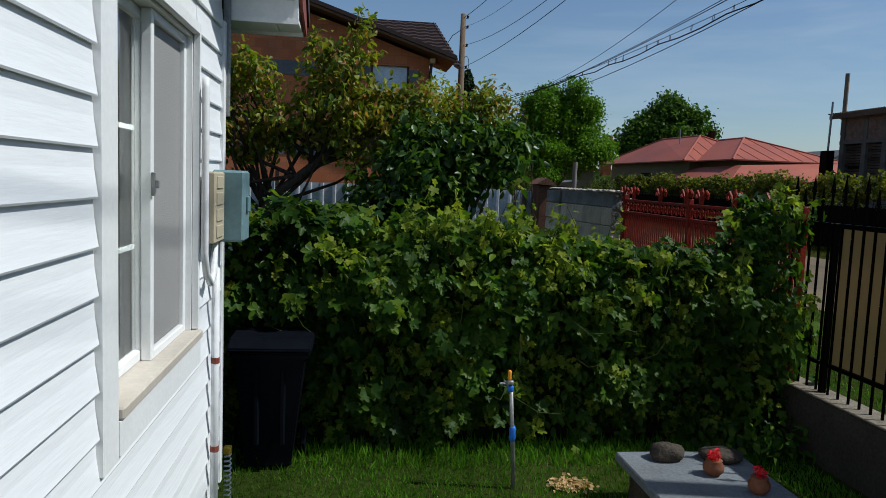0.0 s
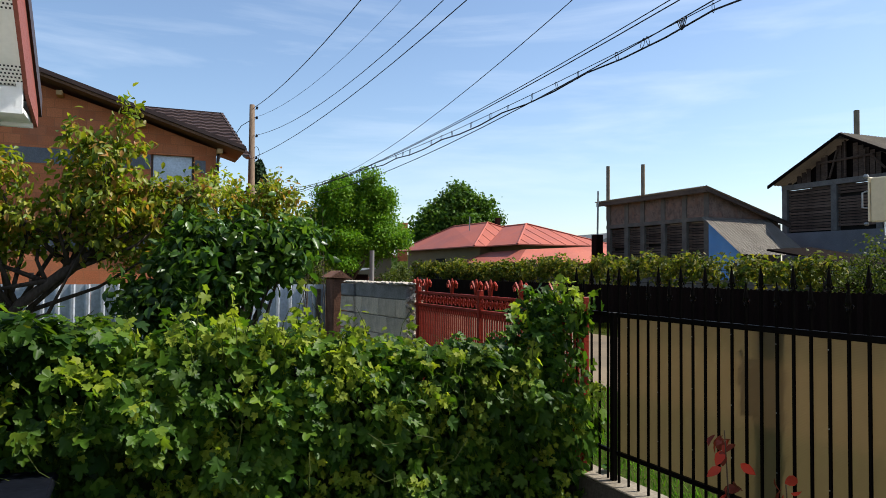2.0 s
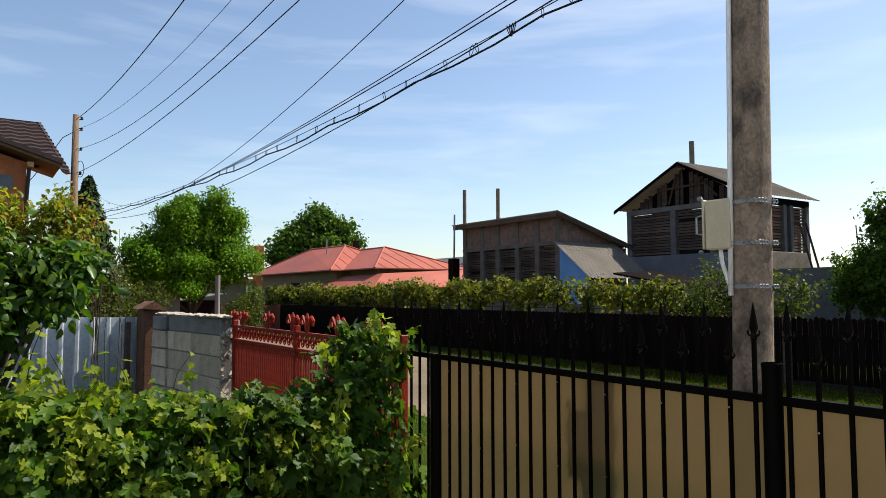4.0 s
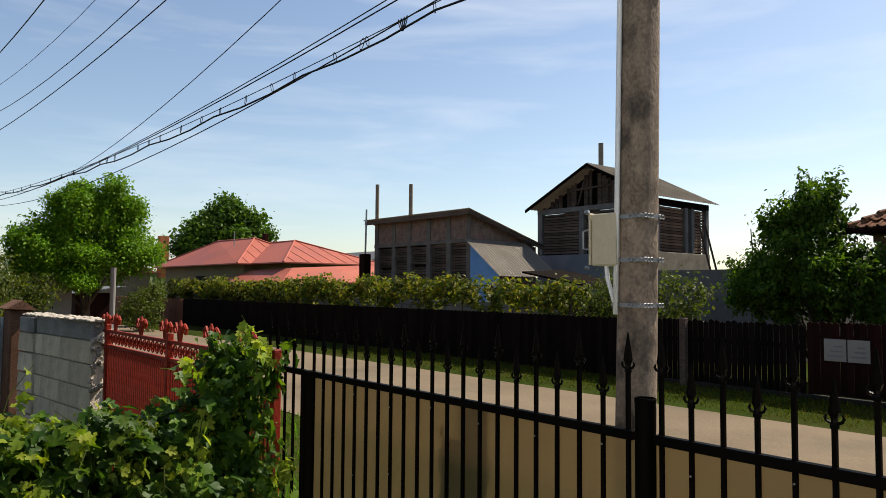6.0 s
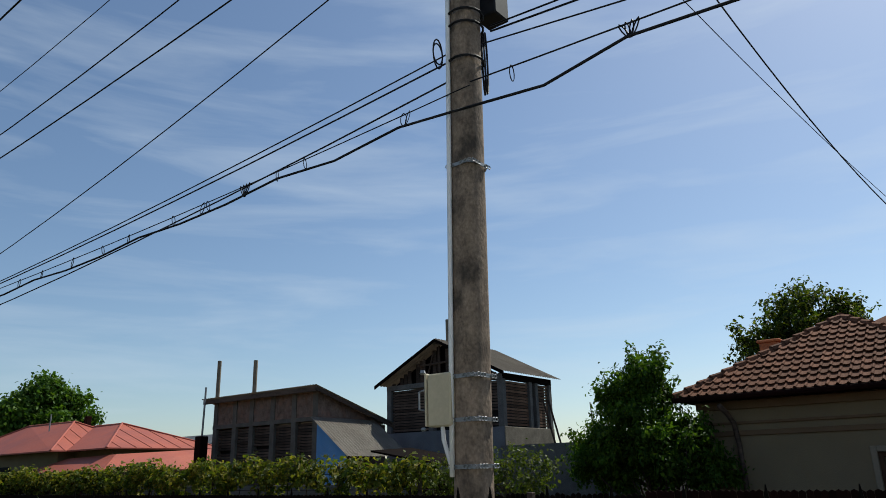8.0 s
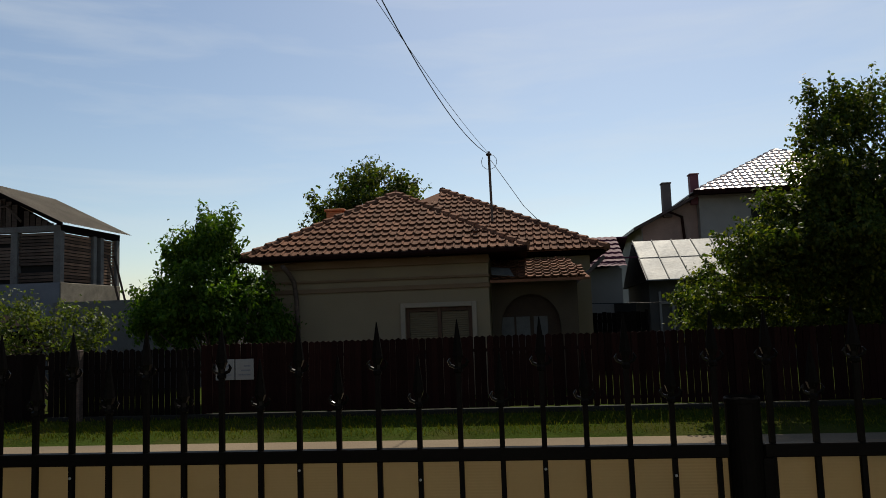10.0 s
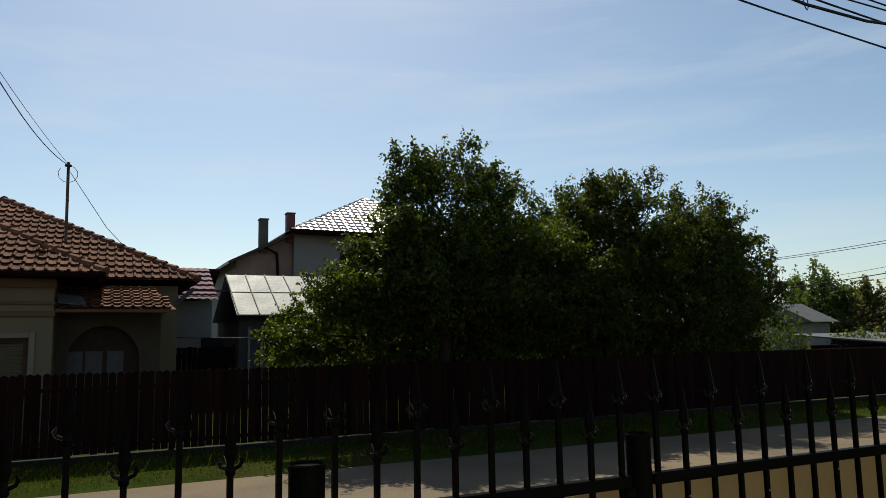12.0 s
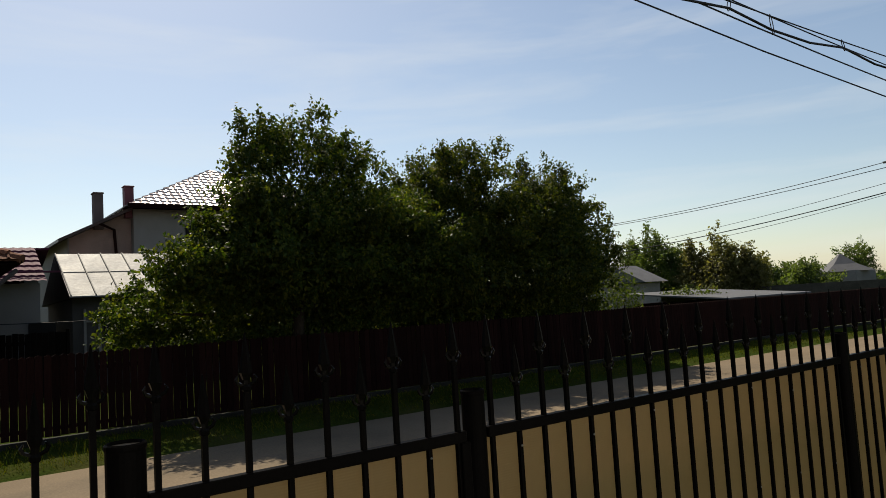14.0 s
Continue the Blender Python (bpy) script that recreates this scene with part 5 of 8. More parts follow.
# ---- plants and grass in the yard ----
rg = np.random.default_rng(21)
n = 26000
gp = np.stack([rg.uniform(-0.4, 4.0, n), rg.uniform(2.9, 5.0, n), np.zeros(n)], 1)
keep = ~((gp[:, 0] > 2.38) & (gp[:, 0] < 3.1) & (gp[:, 1] < 4.02)) & (np.hypot(gp[:, 0] - 2.09, gp[:, 1] - 4.2) > 0.10 * rg.uniform(0.5, 1.2, n))
gp = gp[keep]
tall = 0.022 + 0.035 * rg.uniform(0, 1, len(gp)) + 0.07 * (rg.uniform(0, 1, len(gp)) ** 3) * (gp[:, 1] > 4.5)


def grass(name, pos, h, material, label, rng):
    ang = rng.uniform(0, 2 * math.pi, len(pos))
    nr = np.stack([np.cos(ang) * 0.35, np.sin(ang) * 0.35, np.ones(len(pos))], 1)
    ob = leaves(name, pos, nr, h, BLADE, material, None, rng, spread=0.22, tip=(0.0, 1.0, 0.0))
    return tagged(ob, label, "grass", kind="stuff")


grass("yard_grass", gp, tall, M_GRASS, "short bright green lawn grass with longer tufts", rg)
sd = np.stack([2.09 + 0.10 * rg.normal(0, 0.6, 500), 4.2 + 0.06 * rg.normal(0, 0.7, 500), rg.uniform(0.015, 0.04, 500)], 1)
M_STRAW = leaf_mat("straw", [(0.45, 0.30, 0.13), (0.55, 0.40, 0.2)], 0.2)
tagged(leaves("dry_clippings", sd, np.tile([0, 0, 1.0], (500, 1)), rg.uniform(0.02, 0.05, 500), DIAMOND, M_STRAW, None, rg, spread=0.5), "small heap of dry tan clippings on the lawn", "clippings", kind="stuff")
n = 76000
vp = np.stack([rg.uniform(13.12, 15.08, n), rg.uniform(-26, 20, n), np.zeros(n)], 1)
vp[:, 2] = [ground_z(x) - 0.01 for x in vp[:, 0]]
vh = 0.015 + 0.05 * rg.uniform(0, 1, n) ** 2 * (vp[:, 0] > 13.4)
grass("verge_grass", vp, vh * 1.5, M_VERGE, "uneven green and dry grass along the far fence", rg)
n = 30000
vp = np.stack([rg.uniform(4.3, 7.6, n), rg.uniform(1.5, 12, n), np.zeros(n)], 1)
vp[:, 2] = [ground_z(x) - 0.01 for x in vp[:, 0]]
grass("near_verge_grass", vp, 0.02 + 0.10 * rg.uniform(0, 1, n) ** 3, M_GRASS, "short roadside grass outside the fence", rg)
bm = B()
for k, (x, y, s) in enumerate(((4.9, 3.7, 0.35), (4.75, 3.1, 0.28), (5.2, 4.1, 0.3))):
    g = bmesh.ops.create_icosphere(bm, subdivisions=2, radius=s)["verts"]
    for v in g:
        v.co = Vector((v.co.x * (1 + 0.3 * noise.noise(v.co * 3)), v.co.y * (1.2 + 0.3 * noise.noise(v.co * 2)), v.co.z * 0.22)) + Vector((x, y, 0.12))
tagged(part("kerb_stone", bm, M_CONC, None), "flat pale stones lying outside the fence", "stone")


def leafy_stem(name, at, h, n, size, material, label, seed):
    r = np.random.default_rng(seed)
    t = thing(name, at, label, "plant")
    top = Vector(at) + Vector((-0.03, 0.02, h))
    tube_pts = [Vector(at), Vector(at).lerp(top, 0.5) + Vector((0.02, 0, 0)), top]
    part("stem", tube(B(), tube_pts, [0.008, 0.006, 0.003], 6), M_BARK, t)
    f = r.uniform(0.15, 1, n)
    pos = np.array(at) + np.outer(f, np.array(top) - np.array(at)) + r.normal(0, 0.05, (n, 3)) * np.array([1, 1, 0.4])
    leaves("leaves", pos, np.tile([-0.7, -0.3, 0.5], (n, 1)), r.uniform(0.7, 1.2, n) * size, OVAL, material, t, r, spread=0.8)


leafy_stem("red_leaved_sapling", (3.95, 3.25, 0.0), 1.2, 34, 0.09, M_REDLEAF, "young sapling with dark red leaves by the fence", 4)
leafy_stem("red_leaved_sapling", (3.97, 2.84, 0.0), 1.0, 24, 0.09, M_REDLEAF, "young sapling with dark red leaves by the fence", 9)
p = np.stack([rg.uniform(3.3, 4.0, 260), rg.uniform(4.45, 4.9, 260), rg.uniform(0.03, 0.3, 260)], 1)
weed = thing("weed_clump", (3.65, 4.65, 0), "low leafy weeds at the fence corner", "plant")
leaves("leaves", p, np.tile([0.1, -0.5, 0.8], (260, 1)), rg.uniform(0.05, 0.1, 260), OVAL, M_HOP, weed, rg)
bm = B()
for k in range(12):
    x, y = rg.uniform(3.35, 3.95), rg.uniform(4.5, 4.85)
    tube(bm, [(x, y, -0.02), (x + 0.02, y - 0.02, rg.uniform(0.1, 0.28))], 0.004, 4)
tagged(part("stems", bm, M_OLIVE, weed), kind="stuff")

# ---- neighbour's side: pillar, red railing, sheet fence ----
pil = thing("block_wall", (3.97, 8.87, 0), "short grey concrete block wall with a crumbly mortar top", "wall")
WALL = Matrix.Translation((3.97, 8.87, 0)) @ pose(0, 0, 0, 0, 0, math.degrees(math.atan2(0.18, 1.73)))  # y runs along the wall, away from the yard
HB, TOPW = 0.247, 1.93
part("mortar_core", box(B(), (0.022, 0.012, 0), (0.24, 1.74, TOPW - 0.03)), M_MORTAR, pil, "grey mortar core", m=WALL)


def block_data(length, thick, flip=False):
    bm = box(B(), (0, 0.006, 0.007), (thick, length - 0.006, HB - 0.007), 0.006)
    for v in bm.verts:
        v.co.x += 0.009 * noise.noise((v.co.y * 7, v.co.z * 9, length * 5))
    me = bpy.data.meshes.new("block")
    bmesh.ops.recalc_face_normals(bm, faces=bm.faces)
    bm.to_mesh(me)
    bm.free()
    me.materials.append(M_BLOCK)
    return me


B60, B30, B20 = block_data(0.6, 0.03), block_data(0.3, 0.03), block_data(0.25, 0.03)
for r in range(7):
    z = r * HB
    run = [0.6, 0.6, 0.54] if r % 2 else [0.3, 0.6, 0.6, 0.24]
    y = 0.0
    for q in run:
        piece("block", B60 if q > 0.5 else B30, pil, WALL @ pose(0, y, z) @ Matrix.Diagonal((1, q / (0.6 if q > 0.5 else 0.3), 1, 1)))
        y += q
    piece("block", B20, pil, WALL @ pose(0.25, -0.018, z, 0, 0, 90))
    piece("block", B60, pil, WALL @ pose(-0.035, 1.75, z) @ Matrix.Diagonal((9.0, 0.9, 1, 1)))
bm = B()
box(bm, (0.004, 0.0, 7 * HB), (0.235, 1.745, TOPW), 0.012)
box(bm, (-0.033, 1.752, 7 * HB), (0.235, 2.28, TOPW - 0.02), 0.012)
part("coping_course", bm, mat("blue-grey render", (0.25, 0.245, 0.24), 0.95, var=0.3, scale=4, fine=50, bump=0.5, stain=(0.12, 0.12, 0.12), stain_amt=0.5, stain_scale=2.5), pil, "blue-grey rendered top course", m=WALL)
bm = B()
for k in range(190):
    x, y = random.uniform(-0.03, 0.26), random.uniform(-0.06, 2.28)
    g = bmesh.ops.create_icosphere(bm, subdivisions=1, radius=random.uniform(0.018, 0.045))["verts"]
    for v in g:
        v.co = Vector((v.co.x * 1.2, v.co.y * 1.5, v.co.z * (0.55 + 0.5 * noise.noise(v.co * 30)))) + Vector((x, y, TOPW + 0.01))
for k in range(60):
    g = bmesh.ops.create_icosphere(bm, subdivisions=1, radius=random.uniform(0.015, 0.035))["verts"]
    bmesh.ops.translate(bm, vec=(random.uniform(0.0, 0.25), random.uniform(-0.05, -0.02), random.uniform(1.2, TOPW)), verts=g)
part("mortar_cap", bm, M_MORTAR, pil, "crumbly pale mortar topping", m=WALL)

RX = 4.1
red = thing("red_railing", (RX, 7.2, 0), "red painted ornamental iron railing with scrolls", "fence")
for y in (8.72, 6.9, 4.96):
    bm = B()
    box(bm, (RX - 0.026, y - 0.026, 0), (RX + 0.026, y + 0.026, 1.76), 0.004)
    part("post", bm, M_REDIRON, red)
bm = B()
for z in (0.35, 1.54, 1.68):
    box(bm, (RX - 0.015, 4.99, z), (RX + 0.015, 8.86, z + 0.03), 0.003)
part("rail", bm, M_REDIRON, red)
rb = bmesh.new()
box(rb, (-0.007, -0.010, 0.1), (0.007, 0.010, 1.545))
tube(rb, [(0, -0.027, 1.545), (0, -0.022, 1.50), (0, 0.0, 1.465), (0, 0.022, 1.50), (0, 0.027, 1.545)], 0.006, 4)
rme = bpy.data.meshes.new("baluster")
rb.to_mesh(rme)
rb.free()
rme.materials.append(M_REDIRON)
sb = bmesh.new()
tube(sb, [(0, 0.052 * math.cos(a) * (1 - a / 15), 0.070 + 0.056 * math.sin(a) * (1 - a / 15)) for a in [0.5 * i for i in range(24)]], 0.008, 4)
sme = bpy.data.meshes.new("scroll")
sb.to_mesh(sme)
sb.free()
sme.materials.append(M_REDIRON)
y = 5.05
i = 0
while y < 8.84:
    piece("baluster", rme, red, pose(RX, y, 0))
    if i % 2 == 0:
        piece("scroll", sme, red, pose(RX, y + 0.03, 1.555))
    y += 0.056
    i += 1
for y in (8.78, 8.45, 7.65, 7.0, 6.66, 6.02, 5.4):
    bm = B()
    for s in (-1, 1):
        tube(bm, [(RX, y + s * 0.01, 1.70), (RX, y + s * 0.04, 1.78), (RX, y + s * 0.10, 1.84), (RX, y + s * 0.14, 1.81), (RX, y + s * 0.12, 1.77)], 0.014, 5)
    lathe(bm, (RX, y, 1.74), [(0.016, -0.03), (0.018, 0.06), (0.024, 0.09), (0.008, 0.13)], 8)
    part("finial", bm, M_REDIRON, red)

red.scale.z = 1.085


def rib_sheet(w, h, pitch, depth, thick=0.004):
    """A sheet with trapezoid ribs standing in the xz plane."""
    bm = B()
    xs = []
    x = 0.0
    while x < w - 1e-6:
        xs += [(x, 0), (x + pitch * 0.62, 0), (x + pitch * 0.72, -depth), (x + pitch * 0.90, -depth)]
        x += pitch
    xs.append((w, 0))
    prism_poly = [(a, b, 0) for a, b in xs] + [(a, b + thick, 0) for a, b in reversed(xs)]
    lo = [bm.verts.new(p) for p in prism_poly]
    hi = [bm.verts.new((p[0], p[1], h)) for p in prism_poly]
    for i in range(len(lo)):
        j = (i + 1) % len(lo)
        bm.faces.new((lo[i], lo[j], hi[j], hi[i]))
    me = bpy.data.meshes.new("sheet")
    bmesh.ops.recalc_face_normals(bm, faces=bm.faces)
    bm.to_mesh(me)
    bm.free()
    me.materials.append(M_GALVSHEET)
    return me


shf = thing("sheet_fence", (1.0, 12, 0), "galvanised blue-grey ribbed sheet metal fence", "fence")
sm = rib_sheet(1.0, 1.72, 0.2, 0.03)
for k in range(9):
    piece("sheet", sm, shf, pose(-4.9 + k * 1.0, 12 + 0.005 * (k % 2), 0.16 + 0.03 * noise.noise((k * 1.7, 0, 0)), 0, 0.4 * noise.noise((k * 2.3, 1, 0))))
for k in range(5):
    part("post", box(B(), (-4.9 + k * 2.1, 11.90, 0), (-4.84 + k * 2.1, 11.96, 2.05 if k == 2 else 1.8)), M_WOOD_GREY, shf)
bm = B()
box(bm, (3.65, 11.45, 0), (3.90, 11.95, 1.99), 0.02)
prism(bm, [(3.59, 11.38, 2.0), (3.95, 11.38, 1.98), (3.77, 11.38, 2.11)], (0, 0.66, 0))
tagged(part("brown_kennel", bm, mat("weathered brown board", (0.14, 0.07, 0.045), 0.9, var=0.4, scale=5), None), "small brown wooden hutch behind the block pillar", "hutch")

# ---- neighbour's fruit trees ----
tree("apricot_tree", (-0.85, 8.3, 0), [(-0.7, 8.25, 1.1), (-0.3, 8.1, 1.75), (0.3, 8.0, 2.25)], 0.075,
     [((-1.1, 8.3, 2.95), (0.33, 0.4, 0.34)), ((-0.75, 8.2, 2.45), (0.36, 0.4, 0.28)), ((-0.55, 8.2, 3.05), (0.26, 0.3, 0.28)), ((-0.2, 8.1, 2.6), (0.24, 0.3, 0.2)), ((0.25, 8.0, 2.75), (0.30, 0.35, 0.3)), ((0.42, 8.0, 3.15), (0.24, 0.3, 0.3)), ((0.62, 8.0, 3.5), (0.13, 0.16, 0.28)),
      ((0.1, 8.1, 3.25), (0.12, 0.15, 0.28)), ((0.75, 8.1, 2.75), (0.3, 0.35, 0.26)), ((1.15, 8.3, 2.75), (0.34, 0.35, 0.3)), ((0.35, 8.1, 2.42), (0.30, 0.3, 0.18)), ((-1.2, 8.3, 2.4), (0.35, 0.4, 0.26)), ((-0.45, 8.2, 2.32), (0.2, 0.3, 0.16))],
     8000, 0.086, M_APRICOT, M_BARK, "apricot tree with reddish young leaves", "tree", seed=31, clump=0.075, per=14, tmpl=OVAL, limbs=34, sprig=0.26)
tree("cherry_tree", (1.6, 7.5, 0), [(1.6, 7.5, 0.9), (1.55, 7.5, 1.6)], 0.07,
     [((1.5, 7.5, 2.1), (0.45, 0.5, 0.38)), ((1.15, 7.4, 1.75), (0.38, 0.45, 0.32)), ((2.0, 7.5, 2.25), (0.30, 0.36, 0.26)), ((1.75, 7.5, 2.4), (0.24, 0.3, 0.22)), ((1.35, 7.5, 2.2), (0.28, 0.3, 0.26)), ((2.25, 7.5, 2.35), (0.18, 0.2, 0.2)), ((0.95, 7.5, 1.7), (0.25, 0.3, 0.25))],
     7000, 0.118, M_CHERRY, M_BARK, "cherry tree with long drooping glossy leaves", "tree", lumps=4, seed=32, clump=0.09, per=12, tmpl=OVAL, limbs=24, sprig=0.22)
tree("plum_tree", (1.7, 9.8, 0), [(1.7, 9.8, 1.3), (1.75, 9.9, 2.2)], 0.07,
     [((1.2, 9.9, 2.85), (0.4, 0.4, 0.34)), ((1.7, 9.9, 3.0), (0.35, 0.4, 0.3)), ((2.2, 10.0, 2.8), (0.35, 0.4, 0.36)), ((2.55, 10, 3.0), (0.22, 0.25, 0.26)), ((0.9, 10, 2.4), (0.4, 0.4, 0.32)), ((2.4, 10, 2.65), (0.33, 0.35, 0.26)), ((1.5, 9.9, 2.4), (0.5, 0.4, 0.3))],
     7000, 0.078, M_APRICOT, M_BARK, "bushy young plum tree behind the hedge", "tree", lumps=4, seed=33, clump=0.085, per=14, tmpl=OVAL, limbs=26, sprig=0.25)
twigs = thing("dry_twigs", (2.75, 9.2, 0.0), "thin bare upright twigs behind the hedge", "twigs")
for k in range(9):
    x = 2.75 + random.uniform(-0.15, 0.25)
    part("twig", tube(B(), [(x, 9.2, 0.0), (x + random.uniform(-0.1, 0.1), 9.2, 1.8), (x + random.uniform(-0.2, 0.2), 9.2, random.uniform(2.3, 3.2))], [0.006, 0.004, 0.002], 4), M_BARK, twigs)

# ---- brick house under construction ----
bh = thing("brick_house", (-3, 24, 0), "unplastered orange brick house with dark brown tile roof", "house")
GY = 21.2


# gable wall in pieces round its window
wx0, wx1, wz0, wz1 = 1.30, 2.42, 4.35, 5.20
for poly in ([(-9.5, GY, 0), (wx0, GY, 0), (wx0, GY, 6.0), (-1.5, GY, 6.85), (-4.0, GY, 7.6), (-9.5, GY, 5.8)], [(wx1, GY, 0), (3.0, GY, 0), (3.0, GY, 5.45), (wx1, GY, 5.62)],
             [(wx0, GY, 0), (wx1, GY, 0), (wx1, GY, wz0), (wx0, GY, wz0)], [(wx0, GY, wz1), (wx1, GY, wz1), (wx1, GY, 5.62), (wx0, GY, 6.0)]):
    part("wall", prism(B(), poly, (0, 0.3, 0)), M_BRICK, bh)
for lo, hi in (((2.7, GY + 0.3, 0), (3.0, 32, 5.4)), ((-9.5, GY + 0.3, 0), (-9.2, 32, 5.4)), ((-9.2, 31.7, 0), (2.7, 32, 5.4))):
    part("wall", box(B(), lo, hi), M_BRICK, bh)
bm = B()
box(bm, (-9.5, GY - 0.012, 4.78), (wx0 - 0.01, GY - 0.001, 5.18))
box(bm, (wx1 + 0.01, GY - 0.012, 4.75), (2.72, GY - 0.001, 5.1))
box(bm, (-9.5, GY - 0.013, 2.5), (3.0, GY - 0.002, 2.8))
part("ring_beam", bm, M_GREYPLAST, bh, "grey concrete ring beam")
w = part("window", box(B(), (wx0, GY + 0.14, wz0), (wx1, GY + 0.18, wz1)), M_GALVSHEET, bh, "window boarded with bluish foil")
for x in (wx0, wx1 - 0.06):
    part("frame", box(B(), (x, GY + 0.11, wz0), (x + 0.06, GY + 0.138, wz1)), M_WOOD_GREY, w)
# roof slabs
bm = B()
sl = 0.32
prism(bm, [(3.75, GY - 0.55, 5.40), (-4.0, GY - 0.55, 5.40 + 7.75 * sl), (-4.0, GY - 0.55, 5.52 + 7.75 * sl), (3.75, GY - 0.55, 5.51)], (0, 2.6, 0))
prism(bm, [(-4.01, GY - 0.55, 5.40 + 7.75 * sl), (-10.2, GY - 0.55, 5.7), (-10.2, GY - 0.55, 5.86), (-4.01, GY - 0.55, 5.60 + 7.75 * sl)], (0, 11, 0))
rf = part("roof", bm, M_BROWNTILE, bh, "dark brown roof edge")
bm = B()
prism(bm, [(3.70, GY - 0.5, 5.33), (-4.0, GY - 0.5, 5.33 + 7.70 * sl), (-4.0, GY - 0.5, 5.395 + 7.75 * sl), (3.72, GY - 0.5, 5.40)], (0, 1.5, 0))
part("roof_lining", bm, mat("bare boards", (0.16, 0.085, 0.05), 0.8), bh, "bare board lining under the eave")
for x, z in ((3.0, 5.42), (1.0, 6.0), (-1.0, 6.65)):
    part("rafter_end", box(B(), (x, GY - 0.35, z - 0.12), (x + 0.14, GY, z)), mat("raw timber", (0.45, 0.28, 0.13), 0.8), bh)
bm = B()
# tiled rear roof rising behind the gable, rows of metal tile steps
N = 13
for k in range(N):
    f0, f1 = k / N, (k + 1) / N
    a0, b0 = Vector((-2.5, 21.7, 5.35)).lerp(Vector((-2.0, 25, 7.25)), f0), Vector((4.05, 21.7, 5.35)).lerp(Vector((3.55, 25, 7.25)), f0)
    a1, b1 = Vector((-2.5, 21.7, 5.35)).lerp(Vector((-2.0, 25, 7.25)), f1), Vector((4.05, 21.7, 5.35)).lerp(Vector((3.55, 25, 7.25)), f1)
    m_ = 30
    lo_, hi_ = [], []
    for i in range(m_ + 1):
        wv = 0.03 * abs(math.sin(math.pi * i / 2))
        lo_.append(bm.verts.new(a0.lerp(b0, i / m_) + Vector((0, 0, 0.06 + wv))))
        hi_.append(bm.verts.new(a1.lerp(b1, i / m_) + Vector((0, 0, 0.0 + wv))))
    for i in range(m_):
        bm.faces.new((lo_[i], lo_[i + 1], hi_[i + 1], hi_[i]))
    if k:
        for i in range(m_):
            bm.faces.new((prev[i], prev[i + 1], lo_[i + 1], lo_[i]))
    prev = hi_
part("tiled_slope", bm, M_BROWNTILE, rf, "stepped dark brown metal tiles")
bm = B()
prism(bm, [(4.05, 21.7, 5.33), (3.55, 25, 7.27), (3.55, 26, 7.27), (4.0, 22.4, 5.40)], (-0.1, 0, 0.06))
prism(bm, [(-2.0, 25, 7.26), (3.55, 25, 7.26), (3.55, 29, 7.26), (-2.0, 29, 7.26)], (0, 0, 0.05))
part("ridge", bm, M_BROWNTILE, rf)
bm = tube(B(), [(3.05, GY - 0.1, 5.3), (3.02, GY - 0.06, 4.6), (3.02, GY - 0.06, 0.1)], 0.045, 8)
part("downpipe", bm, M_BROWNTILE, bh)
bh.location += Vector((-0.32, 0.0, 0.07))

# ---- fence across the street ----
OFX = 15.1
# near-black colour paints the shade on the strip's road side
bm = B()
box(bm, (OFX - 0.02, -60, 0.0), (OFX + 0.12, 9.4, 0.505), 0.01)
tagged(part("far_plinth", bm, M_PLINTH_SHADE, None), "low concrete strip under the board fence", "plinth", kind="structure")


def picket_mesh(w, z0, z1):
    bm = B()
    prism(bm, [(0, -w / 2, z0), (0, w / 2, z0), (0, w / 2, z1 - 0.03), (0, 0, z1), (0, -w / 2, z1 - 0.03)], (0.022, 0, 0))
    return bm


def picket_data(w, z0, z1, m_):
    bm = picket_mesh(w, z0, z1)
    me = bpy.data.meshes.new("board")
    bmesh.ops.recalc_face_normals(bm, faces=bm.faces)
    bm.to_mesh(me)
    bm.free()
    me.materials.append(m_)
    return me


bf = thing("board_fence", (OFX, -8, 0.4), "dark reddish-brown wooden board fence", "fence")
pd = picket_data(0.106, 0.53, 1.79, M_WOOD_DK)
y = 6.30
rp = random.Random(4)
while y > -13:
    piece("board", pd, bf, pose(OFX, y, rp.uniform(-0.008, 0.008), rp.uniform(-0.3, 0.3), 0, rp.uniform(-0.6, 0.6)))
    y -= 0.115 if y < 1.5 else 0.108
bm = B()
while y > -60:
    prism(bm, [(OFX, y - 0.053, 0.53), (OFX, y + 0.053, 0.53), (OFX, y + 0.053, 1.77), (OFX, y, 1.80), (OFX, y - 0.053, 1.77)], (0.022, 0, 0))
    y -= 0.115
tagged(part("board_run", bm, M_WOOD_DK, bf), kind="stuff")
for z in (0.62, 1.5):
    part("rail", box(B(), (OFX + 0.024, -60, z), (OFX + 0.06, 6.36, z + 0.06)), M_WOOD_DK, bf)
for k in range(27):
    part("post", box(B(), (OFX + 0.061, 6.3 - k * 2.4, 0.3), (OFX + 0.13, 6.38 - k * 2.4, 1.75)), M_WOOD_DK, bf)
sf = thing("slat_fence", (OFX, 8, 0.3), "blackened wooden slat fence with narrow gaps", "fence")
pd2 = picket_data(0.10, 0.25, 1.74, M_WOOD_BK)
y = 9.35
while y > 6.45:
    piece("board", pd2, sf, pose(OFX + 0.01, y, rp.uniform(-0.03, 0.02), 0, 0, rp.uniform(-1, 1)))
    y -= 0.116
part("post", box(B(), (OFX - 0.14, 8.68, 0.1), (OFX - 0.01, 8.81, 1.76), 0.01), M_WOOD_GREY, sf, "weathered grey post")
